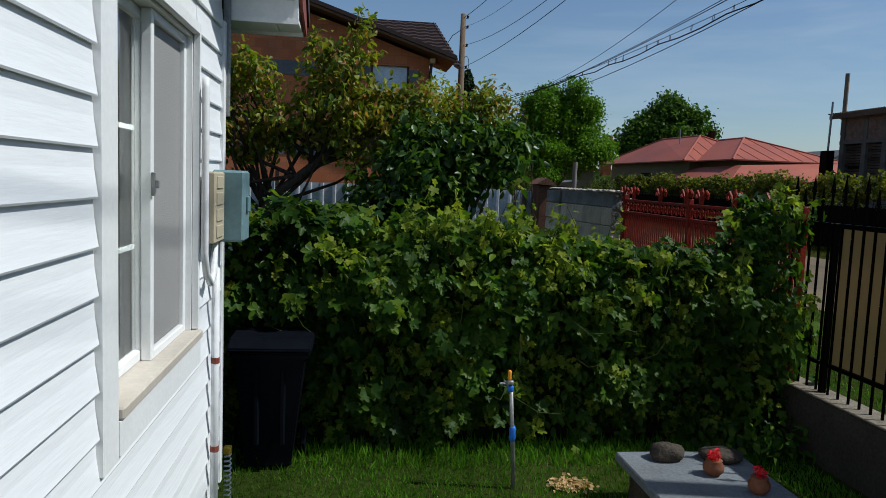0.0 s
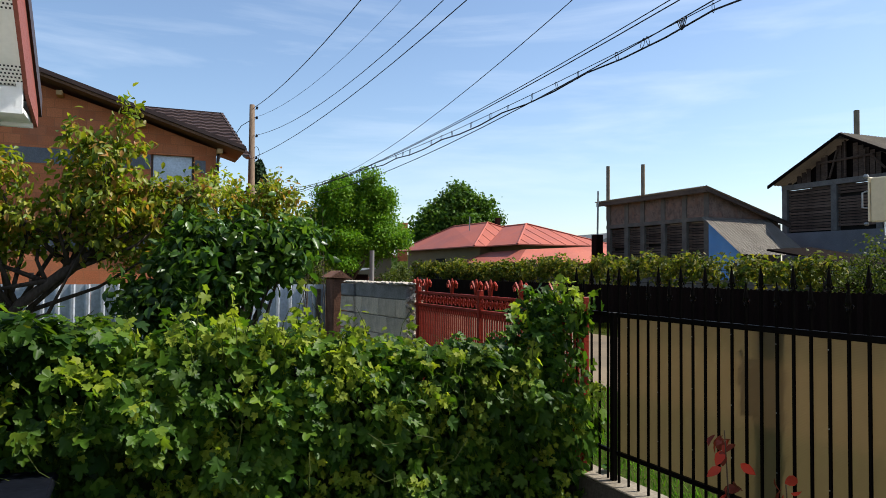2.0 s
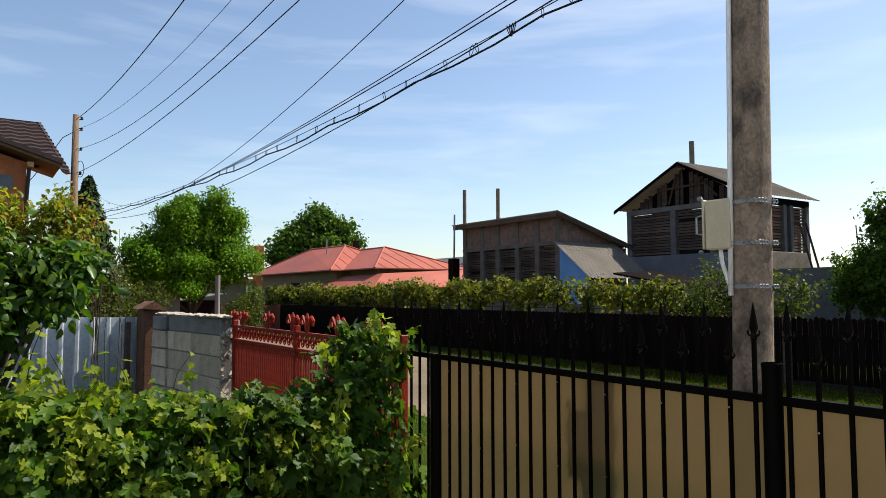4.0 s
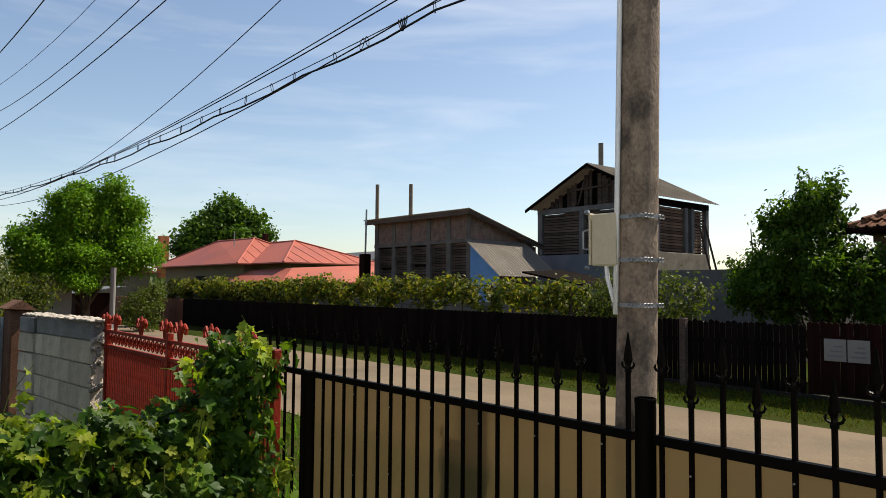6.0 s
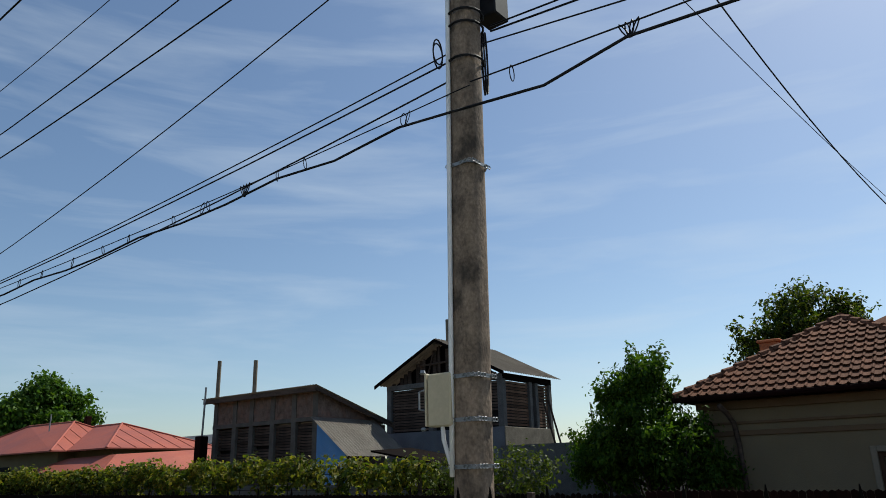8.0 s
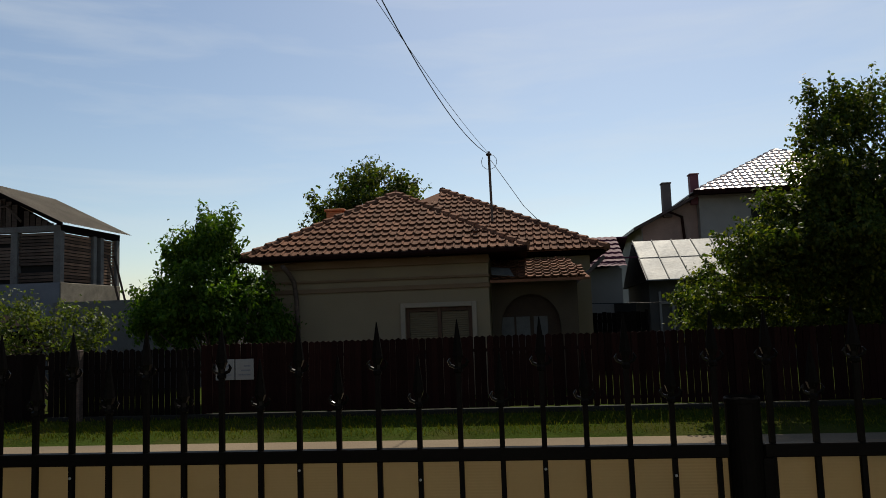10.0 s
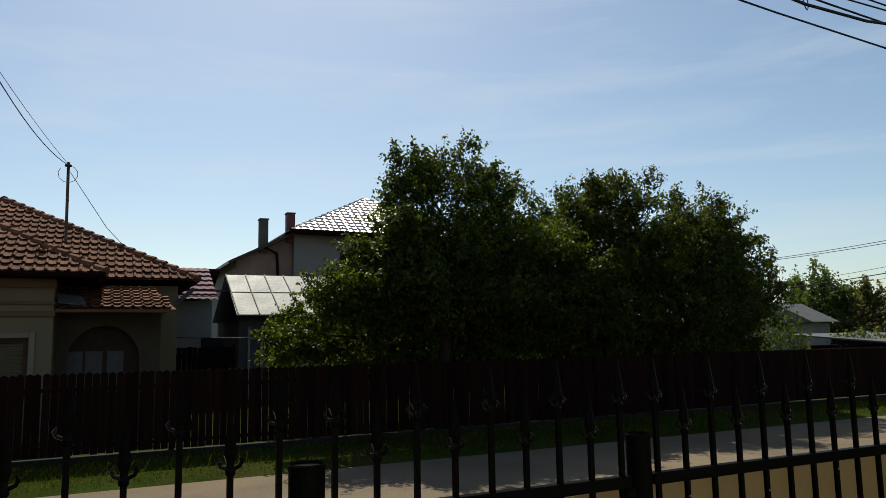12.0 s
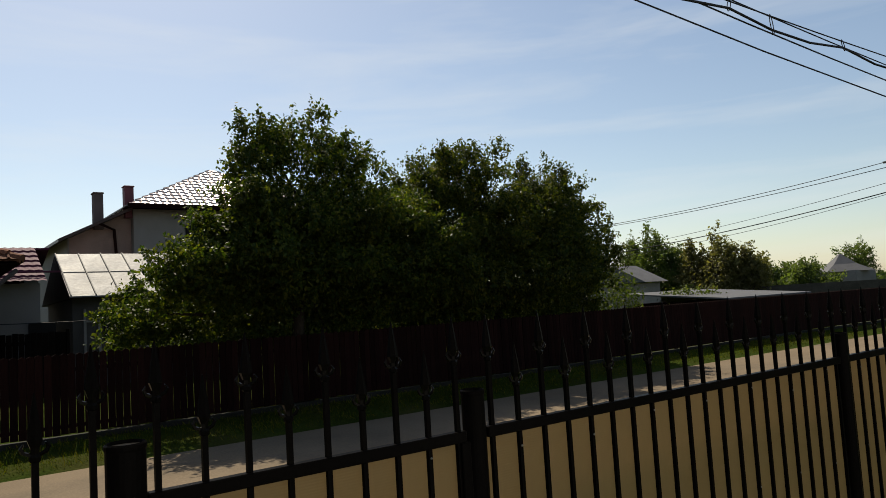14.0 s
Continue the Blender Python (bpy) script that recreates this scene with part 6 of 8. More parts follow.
part("rail", box(B(), (OFX + 0.035, 6.4, 1.3), (OFX + 0.08, 9.4, 1.37)), M_WOOD_BK, sf)
cf = thing("black_fence", (OFX, 20, 0.1), "solid black board fence along the road", "fence")
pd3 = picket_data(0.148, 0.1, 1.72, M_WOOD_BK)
y = 36.4
while y > 9.5:
    piece("board", pd3, cf, pose(OFX, y, rp.uniform(-0.006, 0.006)))
    y -= 0.15
for z in (0.5, 1.4):
    part("rail", box(B(), (OFX + 0.024, 9.4, z), (OFX + 0.07, 36.5, z + 0.07)), M_WOOD_BK, cf)
rfz = thing("brown_fence", (OFX, 44, 0.1), "brown painted board fence far down the road", "fence")
pd4 = picket_data(0.198, 0.1, 1.68, mat("brown board", (0.17, 0.055, 0.035), 0.7, rnd=0.15))
for k in range(108):
    piece("board", pd4, rfz, pose(OFX, 36.6 + k * 0.2, 0))
part("rail", box(B(), (OFX + 0.024, 36.5, 1.3), (OFX + 0.07, 58.2, 1.37)), M_WOOD_DK, rfz)
pl_ = thing("notice_plates", (OFX - 0.02, 5.83, 1.12), "two pale metal plates screwed on the board fence", "sign")
for y0, y1 in ((5.47, 5.82), (5.84, 6.20)):
    bm = B()
    box(bm, (OFX - 0.022, y0, 1.12), (OFX - 0.006, y1, 1.50), 0.003)
    pt = part("plate", bm, M_PLATE, pl_)
    bm = B()
    for k in range(3):
        box(bm, (OFX - 0.025, y0 + 0.06, 1.20 + k * 0.08), (OFX - 0.0225, y1 - 0.06 - 0.05 * k, 1.225 + k * 0.08))
    part("mark", bm, M_GREYPLAST, pt)

# ---- grape vines over the far fence ----
rv_ = np.random.default_rng(41)
vine = thing("grape_vine", (16, 25, 0.3), "grape vine row trained on wires above the fence", "vine")
blobs = []
for k in range(46):
    y = 12.3 + k * 0.62
    blobs.append(((16.0 + rv_.normal(0, 0.15), y, 2.25 + rv_.normal(0, 0.08)), (0.35, 0.5, 0.38 + rv_.uniform(-0.08, 0.12))))
    if k % 4 == 1:
        blobs.append(((15.9, y, 1.8), (0.25, 0.35, 0.45)))
p, nr, cen = clumps(rv_, blobs, 14000, 0.10, 10)
leaves("foliage", p, nr, rv_.uniform(0.07, 0.15, len(p)), HOP, M_VINE, vine, rv_, spread=0.8)
bm = B()
for k in range(11):
    tube(bm, [(16, 12.5 + k * 2.8, 0.2), (16, 12.5 + k * 2.8, 2.4)], 0.04, 6)
for z in (1.8, 2.2):
    tube(bm, [(16, 12.0, z), (16, 41, z)], 0.008, 4)
part("trellis", bm, M_WOOD_GREY, vine, "grey posts and wires")
bm = B()
for k in range(40):
    y = 12.4 + k * 0.7
    tube(bm, [(16.05, y, 0.2), (16 + rv_.normal(0, 0.1), y + 0.1, 1.2), (16, y + rv_.normal(0, 0.2), 2.2)], [0.025, 0.018, 0.01], 5)
part("vine_stem", bm, M_BARK, vine)
pl_.location += Vector((0.0, -0.13, 0.0))
bm = B()
box(bm, (17.6, 14, 0.3), (17.75, 34, 1.9))
tagged(part("garden_wall", bm, M_OFFWHITE, None), "pale plastered wall behind the vines", "wall")

# ---- roofs ----
def tile_data(w, l):
    bm = B()
    pr = [(0, 0.0), (0.06, 0.030), (0.17, 0.042), (0.28, 0.030), (0.34, 0.004), (0.64, -0.004), (1.0, 0.006)]
    rows_ = []
    for v, lift in ((0, 0.048), (1, 0.0)):
        rows_.append([bm.verts.new((a * w, v * l, b + lift)) for a, b in pr])
    lip = [bm.verts.new((a * w, 0.02, b + 0.012)) for a, b in pr]
    for i in range(len(pr) - 1):
        bm.faces.new((rows_[0][i], rows_[0][i + 1], rows_[1][i + 1], rows_[1][i]))
        bm.faces.new((lip[i], lip[i + 1], rows_[0][i + 1], rows_[0][i]))
    me = bpy.data.meshes.new("roof_tile")
    bm.to_mesh(me)
    bm.free()
    me.materials.append(M_TILE)
    return me


TW, TL = 0.195, 0.30
TILE = tile_data(TW * 0.985, TL * 1.12)


def slope_frame(a, b, c):
    """Axes on a roof slope: u along the eave from a to b, v up towards c."""
    a, b, c = Vector(a), Vector(b), Vector(c)
    u = (b - a).normalized()
    v = ((c - a) - (c - a).dot(u) * u).normalized()
    return a, u, v, u.cross(v)


def tiled(poly, roof, limit, rnd):
    """Clay tiles over a slope given as points, the first two being its eave; past the limit they are joined."""
    o, u, v, n = slope_frame(poly[0], poly[1], poly[2])
    if n.z < 0:
        n = -n
    uv = [((Vector(p) - o).dot(u), (Vector(p) - o).dot(v)) for p in poly]
    umax, vmax = max(a for a, _ in uv), max(b for _, b in uv)
    umin = min(a for a, _ in uv)
    base = Matrix((u, v, n)).transposed().to_4x4()
    flip = base.determinant() < 0
    rows_, made, spare = int(vmax / TL) + 1, 0, []
    for r in range(rows_):
        c = umin - 0.1
        while c < umax:
            if inside((c + TW / 2, r * TL + TL * 0.45), uv):
                m = Matrix.Translation(o + u * (c + rnd.uniform(-0.006, 0.006)) + v * (r * TL - 0.05) + n * (0.02 + rnd.uniform(0, 0.012)))
                m = m @ (base if not flip else Matrix((-u, v, n)).transposed().to_4x4() @ Matrix.Translation((-TW, 0, 0))) @ pose(0, 0, 0, rnd.uniform(-1, 1), 0, rnd.uniform(-1.5, 1.5))
                if made < limit:
                    piece("roof_tile", TILE, roof, m)
                    made += 1
                else:
                    spare.append(m)
            c += TW
    if spare:
        tv = np.array([tuple(q.co) + (1,) for q in TILE.vertices])
        tf = [tuple(q.vertices) for q in TILE.polygons]
        vs, fs = [], []
        for i, m in enumerate(spare):
            vs += [tuple(q) for q in (np.array(m) @ tv.T).T[:, :3]]
            fs += [tuple(j + i * len(tv) for j in f) for f in tf]
        raw("tile_run", vs, fs, M_TILE, roof, "", kind="stuff")


def ridge_tiles(a, b, roof, material=None, r=0.10):
    a, b = Vector(a), Vector(b)
    n = max(int((b - a).length / 0.33), 1)
    for i in range(n):
        p, q = a.lerp(b, i / n), a.lerp(b, (i + 1.12) / n)
        bm = tube(B(), [p + Vector((0, 0, 0.03)), q], [r * 1.1, r * 0.86], 8)
        part("ridge_tile", bm, material or M_TILE, roof)


def slab(poly, material, name, parent, thick=0.08, label=""):
    bm = prism(B(), poly, (0, 0, -thick))
    return part(name, bm, material, parent, label)


# ---- tiled house ----
rt = random.Random(8)
th = thing("tiled_house", (21, 3, 0.3), "old cream plastered house with mossy clay tile hip roof", "house")
wy0, wy1, wz0, wz1 = 1.33, 2.86, 1.2, 2.37
for lo, hi in (((18.5, wy1, 0.2), (18.8, 6.2, 3.56)), ((18.5, 0.93, 0.2), (18.8, wy0, 3.56)), ((18.5, wy0, 0.2), (18.8, wy1, wz0)), ((18.5, wy0, wz1), (18.8, wy1, 3.56)), ((18.8, 5.9, 0.2), (30, 6.2, 3.56)), ((18.8, 0.93, 0.2), (21, 1.2, 3.56)), ((29.7, -1.6, 0.2), (30, 5.9, 3.56)), ((21, -1.6, 0.2), (29.7, -1.3, 3.6)), ((21, -1.3, 0.2), (21.25, 1.2, 3.6))):
    part("wall", box(B(), lo, hi), M_CREAM, th)
for z, h, d in ((2.78, 0.11, 0.05), (3.02, 0.06, 0.06), (3.34, 0.18, 0.10)):
    part("cornice", box(B(), (18.5 - d, 0.90, z), (18.498, 6.23, z + h), 0.01), M_CREAMBAND, th, "ochre plaster moulding")
bm = B()
t_ = 0.11
for lo, hi in (((18.44, wy0 - t_, wz0 - 0.02), (18.498, wy0, wz1 + t_)), ((18.44, wy1, wz0 - 0.02), (18.498, wy1 + t_, wz1 + t_)), ((18.44, wy0, wz1), (18.498, wy1, wz1 + t_))):
    box(bm, lo, hi, 0.01)
part("window_surround", bm, mat("pale plaster", (0.25, 0.205, 0.15), 0.9, var=0.1), th, "pale plaster surround")
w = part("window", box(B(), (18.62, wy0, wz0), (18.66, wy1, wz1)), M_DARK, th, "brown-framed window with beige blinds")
bm = B()
for y0 in (wy0, (wy0 + wy1) / 2 - 0.05, wy1 - 0.08):
    box(bm, (18.56, y0, wz0), (18.615, y0 + 0.09, wz1), 0.005)
box(bm, (18.565, wy0, wz1 - 0.09), (18.612, wy1, wz1), 0.005)
part("frame", bm, mat("brown window timber", (0.075, 0.04, 0.024), 0.6, var=0.3, fine=30, stretch=(1, 1, 0.2)), w)
M_BLIND = mat("beige blind", (0.12, 0.092, 0.055), 0.8, var=0.1)
for y0, y1, z0 in ((wy0 + 0.095, 2.035, 1.46), (2.135, wy1 - 0.085, 1.36)):
    rows_ = int((wz1 - 0.1 - z0) / 0.05)
    edge = [(18.598 + 0.012 * (k % 2), y0, wz1 - 0.1 - 0.025 * k) for k in range(2 * rows_)]
    part("blind", prism(B(), edge + [(18.617, y0, edge[-1][2]), (18.617, y0, wz1 - 0.1)], (0, y1 - y0, 0)), M_BLIND, w)
EX0, EY0, EY1, EZ = 17.9, 0.03, 6.52, 3.60
AP = (21.1, 3.45, 5.46)
RB = (25.0, 3.45, 5.46)
roof = part("roof", prism(B(), [(EX0, EY0, EZ - 0.06), (EX0, EY1, EZ - 0.06), (25, EY1, EZ - 0.06), (25, EY0, EZ - 0.06)], (0, 0, 0.05)), M_WOOD_DK, th, "clay tile hip roof on a boarded eave")
for poly in ([(EX0, EY0, EZ), (EX0, EY1, EZ), AP], [(EX0, EY1, EZ), (25, EY1, EZ), RB, AP], [(25, EY0, EZ), (EX0, EY0, EZ), AP, RB]):
    slab(poly, M_TILE, "roof_deck", roof, 0.05)
WX0, WXE, WY_0, WY_1, WZ_, AW = 20.5, 30.5, -2.02, 6.8, 3.72, (24.2, 2.5, 6.03)
roof2 = part("wing_roof", prism(B(), [(WX0, WY_0, WZ_ - 0.06), (WX0, 0.9, WZ_ - 0.06), (WXE, 0.9, WZ_ - 0.06), (WXE, WY_0, WZ_ - 0.06)], (0, 0, 0.05)), M_WOOD_DK, th)
AWB = (28.0, 2.5, 6.03)
for poly in ([(WX0, WY_0, WZ_), (WX0, WY_1, WZ_), AW], [(WXE, WY_0, WZ_), (WX0, WY_0, WZ_), AW, AWB]):
    slab(poly, M_TILE, "roof_deck", roof2, 0.05)
bm = B()
tube(bm, [(EX0 - 0.06, EY0, EZ - 0.03), (EX0 - 0.06, EY1, EZ - 0.03)], 0.065, 8)
part("gutter", bm, M_WOOD_DK, th)
bm = tube(B(), [(17.9, 5.55, 3.4), (18.2, 5.5, 3.25), (18.42, 5.45, 3.05), (18.43, 5.40, 2.6), (18.43, 5.33, 0.3)], 0.055, 8)
part("downpipe", bm, M_WOOD_GREY, th, smooth=True)
bm = tube(B(), [(20.5, -1.9, 3.5), (20.0, -1.45, 3.1), (19.6, -1.05, 2.8), (19.58, -1.03, 0.3)], 0.05, 8)
part("downpipe", bm, M_WOOD_GREY, th, smooth=True)
bm = B()
box(bm, (20.8, 4.85, 4.4), (21.3, 5.3, 5.05), 0.02)
box(bm, (20.75, 4.8, 5.05), (21.35, 5.35, 5.12), 0.02)
part("chimney", bm, M_BRICK, th)
# porch
PEZ = 2.93
slab([(18.5, -1.35, PEZ), (18.5, 0.9, PEZ), (20.5, 0.9, 3.5), (20.5, -1.0, 3.5)], M_TILE, "porch_roof", th, 0.06)
proof = th.children[-1]
bm = B()
ar = [(0.90, 0.3), (0.90, 2.9), (-1.12, 2.9), (-1.12, 0.3), (-0.70, 0.3), (-0.70, 1.88)] + [(0.0 + 0.70 * math.cos(a) * -1, 1.9 + 0.72 * math.sin(a)) for a in [math.pi * i / 10 for i in range(0, 11)]] + [(0.70, 0.3)]
prism(bm, [(19.4, y, z) for y, z in ar], (0.22, 0, 0))
# dark brown in place of cream paints the shade under the porch roof
part("porch_wall", bm, mat("porch shade plaster", (0.072, 0.055, 0.037), 0.95, var=0.25, scale=1.5, fine=50, stain=(0.045, 0.036, 0.026), stain_amt=0.5), th, "porch wall coloured dark as shade, with an arched opening")
w = part("window", box(B(), (19.72, -1.0, 0.4), (19.76, 0.85, 2.85)), mat("brown porch timber", (0.045, 0.028, 0.018), 0.7, var=0.3, scale=3), th, "brown timber porch front with pale curtained panes")
bm = B()
for y in (-0.40, 0.02, 0.40):
    box(bm, (19.70, y, 1.2), (19.718, y + 0.33, 2.08))
part("curtain", bm, mat("dim net curtain", (0.11, 0.108, 0.105), 0.9, var=0.2, scale=6), w)
bm = prism(B(), [(18.5, 0.35, 3.0), (18.45, 0.85, 3.05), (18.9, 0.9, 3.25), (18.95, 0.45, 3.2)], (0, 0, 0.015))
part("flashing", bm, M_ZINC, th, "bent zinc flashing")
th.location += Vector((0.0, 0.17, 0.0))
mast = thing("roof_mast", (20.3, 1.04, 4.6), "thin steel mast carrying the service line", "mast")
part("pole", tube(B(), [(20.3, 1.02, 4.5), (20.3, 1.04, 6.32)], 0.032, 8), M_WOOD_GREY, mast)
part("bracket", box(B(), (20.24, 0.97, 6.22), (20.36, 1.11, 6.26), 0.01), M_WOOD_GREY, mast)
wire("guy_wire", [(20.3, 1.0, 6.1), (20.6, 0.2, 4.9), (20.8, -0.2, 4.5)], 0.008, "thin wire down to the roof")
wire("spare_loop", [(20.3 , 1.04 - 0.2 * math.sin(a), 6.05 + 0.2 * math.cos(a)) for a in [0.6 * i for i in range(10)]], 0.007, "loose cable loop on the mast")

# ---- wine-red roofed house, zinc shed ----
wh = thing("wine_roof_house", (28, -2, 0.3), "pale house with wine-red metal tile roof", "house")
bm = B()
box(bm, (25.6, -3.2, 0.2), (31, 5.5, 3.42))
box(bm, (29.0, -3.6, 0.2), (30.9, -3.2, 4.2))
part("wall", bm, M_OFFWHITE, wh)
bm = B()
N = 7
for k in range(N):
    a0, a1 = k / N, (k + 1) / N
    x0, x1, z0, z1 = 25.0 + 2.4 * a0, 25.0 + 2.4 * a1, 3.40 + 1.2 * a0, 3.40 + 1.2 * a1
    lo_ = [bm.verts.new((x0, -3.3 + 0.11 * i, z0 + 0.05 + 0.022 * abs(math.sin(math.pi * i / 2)))) for i in range(85)]
    hi_ = [bm.verts.new((x1, -3.3 + 0.11 * i, z1 + 0.022 * abs(math.sin(math.pi * i / 2)))) for i in range(85)]
    for i in range(84):
        bm.faces.new((lo_[i], lo_[i + 1], hi_[i + 1], hi_[i]))
        if k:
            bm.faces.new((prev[i], prev[i + 1], lo_[i + 1], lo_[i]))
    prev = hi_
rw = part("roof", bm, M_WINETILE, wh, "wine-red stepped metal tiles")
part("rear_slope", prism(B(), [(27.4, -3.7, 4.6), (27.4, 5.9, 4.6), (31.5, 5.9, 3.3), (31.5, -3.7, 3.3)], (0, 0, -0.05)), M_WINETILE, rw)
part("snow_guard", tube(B(), [(25.35, -3.7, 3.72), (25.35, 5.9, 3.72)], 0.03, 6), M_WINETILE, rw)
part("dark_doorway", box(B(), (25.55, -3.58, 0.2), (25.62, -2.9, 2.3)), M_DARK, wh)
wire("clothes_line", stretch_points((24.5, -1.2, 2.4), (24.5, -4.0, 2.35), 0.02, 6), 0.012, "pale line strung across the yard")

wh.location += Vector((0.0, 0.34, 0.08))
zs = thing("zinc_roof_shed", (26.5, -6.5, 0.3), "shed with a bright zinc sheet roof", "shed")
bm = B()
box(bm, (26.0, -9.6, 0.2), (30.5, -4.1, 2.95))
# blotchy plaster, its colour darkened to stand for the wall's shaded side
part("wall", bm, mat("shade-dark plaster", (0.075, 0.068, 0.062), 0.95, var=0.3, scale=1.2, stain=(0.04, 0.038, 0.036), stain_amt=0.6), zs, "plaster coloured dark for its shaded side")
bm = B()
prism(bm, [(25.55, -3.98, 2.93), (28.3, -3.98, 4.38), (31, -3.98, 2.88)], (0, -0.10, 0))
part("gable_board", bm, M_WOOD_DK, zs)
zr = part("roof", prism(B(), [(25.5, -3.95, 2.98), (25.5, -10, 2.98), (28.3, -10, 4.47), (28.3, -4.0, 4.47)], (0, 0, -0.04)), M_ZINC, zs, "bright crinkled zinc sheets")
part("rear_slope", prism(B(), [(28.32, -4.0, 4.47), (28.32, -10, 4.47), (31.2, -10, 2.9), (31.2, -4.0, 2.9)], (0, 0, -0.04)), M_ZINC, zr)
for k in range(9):
    y = -3.98 - k * 0.67
    part("seam", prism(B(), [(25.5, y, 2.99), (28.3, y - 0.02, 4.48), (28.3, y - 0.02, 4.51), (25.5, y, 3.02)], (0, -0.03, 0)), M_SEAM, zr)
for f in (0.52,):
    part("seam", prism(B(), [(25.5 + 2.8 * f, -4.0, 2.985 + 1.49 * f), (25.5 + 2.8 * f + 0.03, -4.0, 3.0 + 1.49 * f), (25.5 + 2.8 * f + 0.03, -4.0, 3.02 + 1.49 * f)], (0, -6.2, 0)), M_SEAM, zr)
for y in (-4.45, -4.85, -6.2):
    part("door_frame", box(B(), (25.9, y, 0.3), (25.98, y + 0.07, 2.6)), M_OFFWHITE, zs, "pale door frame")
part("door_frame", box(B(), (25.92, -4.78, 2.2), (25.975, -4.45, 2.28)), M_OFFWHITE, zs, "pale door frame")
part("dark_window", box(B(), (25.95, -6.1, 1.6), (25.99, -4.95, 2.4)), M_DARK, zs)

zs.location += Vector((0.0, 0.35, 0.10))

# boards added to give the shadowed dark band below the pale wall
gt = thing("board_gate", (24.0, -2.2, 0.3), "near-black board gate added for the shadowed band between the houses", "gate")
for k in range(15):
    part("board", box(B(), (24.0, -3.25 + k * 0.14, 0.34), (24.03, -3.118 + k * 0.14, 2.08 + 0.015 * (k % 3)), 0.004), M_WOOD_BK, gt)
for z in (0.7, 1.8):
    part("rail", box(B(), (24.032, -3.25, z), (24.07, -1.15, z + 0.09)), M_WOOD_BK, gt)
for y in (-3.33, -1.14):
    part("post", box(B(), (23.98, y, 0.25), (24.08, y + 0.075, 2.16), 0.006), M_WOOD_BK, gt)

# ---- two-storey house with glossy roof ----
bgh = thing("two_storey_house", (37, -11, 0.3), "two-storey plastered house with glossy metal tile roof", "house")
bm = B()
box(bm, (33.5, -17, 0.2), (42, -7.3, 6.9))
box(bm, (33.9, -7.3, 0.2), (42, -4.9, 5.4))
prism(bm, [(33.9, -4.9, 5.4), (33.9, -4.9, 5.56), (33.9, -7.3, 6.72), (33.9, -7.3, 5.4)], (8, 0, 0))
part("wall", bm, M_OFFWHITE, bgh)
part("side_wall", prism(B(), [(33.88, -4.95, 4.6), (33.88, -4.95, 5.54), (33.88, -7.28, 6.70), (33.88, -7.28, 4.6)], (-0.02, 0, 0)), mat("pink plaster", (0.24, 0.16, 0.13), 0.9), bgh, "pinkish plaster")
E0, E1, RT = (32.75, -6.9, 6.82), (32.75, -17.4, 6.82), (36.5, -11.6, 9.2)
bm = B()
N, STEP = 13, 0.15
for k in range(N):
    L0, R0 = Vector(E0).lerp(Vector(RT), k / N), Vector(E1).lerp(Vector(RT), k / N)
    L1, R1 = Vector(E0).lerp(Vector(RT), (k + 1) / N), Vector(E1).lerp(Vector(RT), (k + 1) / N)
    for i in range(71):
        quad = []
        for (a, b), lift, y in (((L0, R0), 0.055, 0), ((L0, R0), 0.055, 1), ((L1, R1), 0.0, 1), ((L1, R1), 0.0, 0)):
            g = E0[1] - (i + y) * STEP
            c = max(min(g, a.y), b.y)
            quad.append(Vector((a.x, c, a.z + lift + (0.032 if (i + y) % 2 else 0.0))))
        if (quad[0] - quad[1]).length < 0.02:
            continue
        top = [bm.verts.new(q) for q in quad]
        low = [bm.verts.new(quad[j] - Vector((0, 0, 0.055))) for j in (0, 1)]
        bm.faces.new(top if (quad[2] - quad[3]).length > 0.01 else top[:3])
        bm.faces.new((low[0], low[1], top[1], top[0]))
br_ = part("roof", bm, M_GLOSSTILE, bgh, "glossy metal tiles catching the sun")
part("side_slope", prism(B(), [E0, RT, (43, -6.9, 6.82)], (0, 0, -0.06)), M_BROWNTILE, br_)
part("lean_slope", prism(B(), [(33.1, -4.45, 5.45), (33.1, -7.2, 6.80), (43, -7.2, 6.80), (43, -4.45, 5.45)], (0, 0, -0.12)), M_BROWNTILE, br_, "dark lower slope")
part("fascia", prism(B(), [(32.72, -6.9, 6.68), (32.72, -17.4, 6.68), (32.72, -17.4, 6.88), (32.72, -6.9, 6.88)], (-0.05, 0, 0)), M_WOOD_DK, br_)
part("eave_board", prism(B(), [(32.76, -6.9, 6.75), (32.76, -17.4, 6.75), (33.6, -17.4, 6.75), (33.6, -6.9, 6.75)], (0, 0, 0.04)), M_WOOD_DK, br_)
for y, z0, z1, c in ((-6.02, 5.9, 7.35, mat("sooty plaster", (0.10, 0.08, 0.075), 0.9)), (-7.2, 6.4, 7.68, mat("wine chimney", (0.14, 0.05, 0.06), 0.6))):
    bm = B()
    box(bm, (33.65, y - 0.18, z0), (34.05, y + 0.18, z1), 0.02)
    box(bm, (33.62, y - 0.21, z1), (34.08, y + 0.21, z1 + 0.07), 0.02)
    part("chimney", bm, c, bgh)
part("downpipe", tube(B(), [(33.2, -5.9, 6.1), (33.75, -6.6, 5.9), (33.8, -6.7, 4.4)], 0.06, 8), M_WOOD_DK, bgh)
part("window", box(B(), (33.46, -10.6, 4.9), (33.5, -9.4, 6.1)), M_DARK, bgh)
bgh.location += Vector((0.0, -0.05, 0.15))

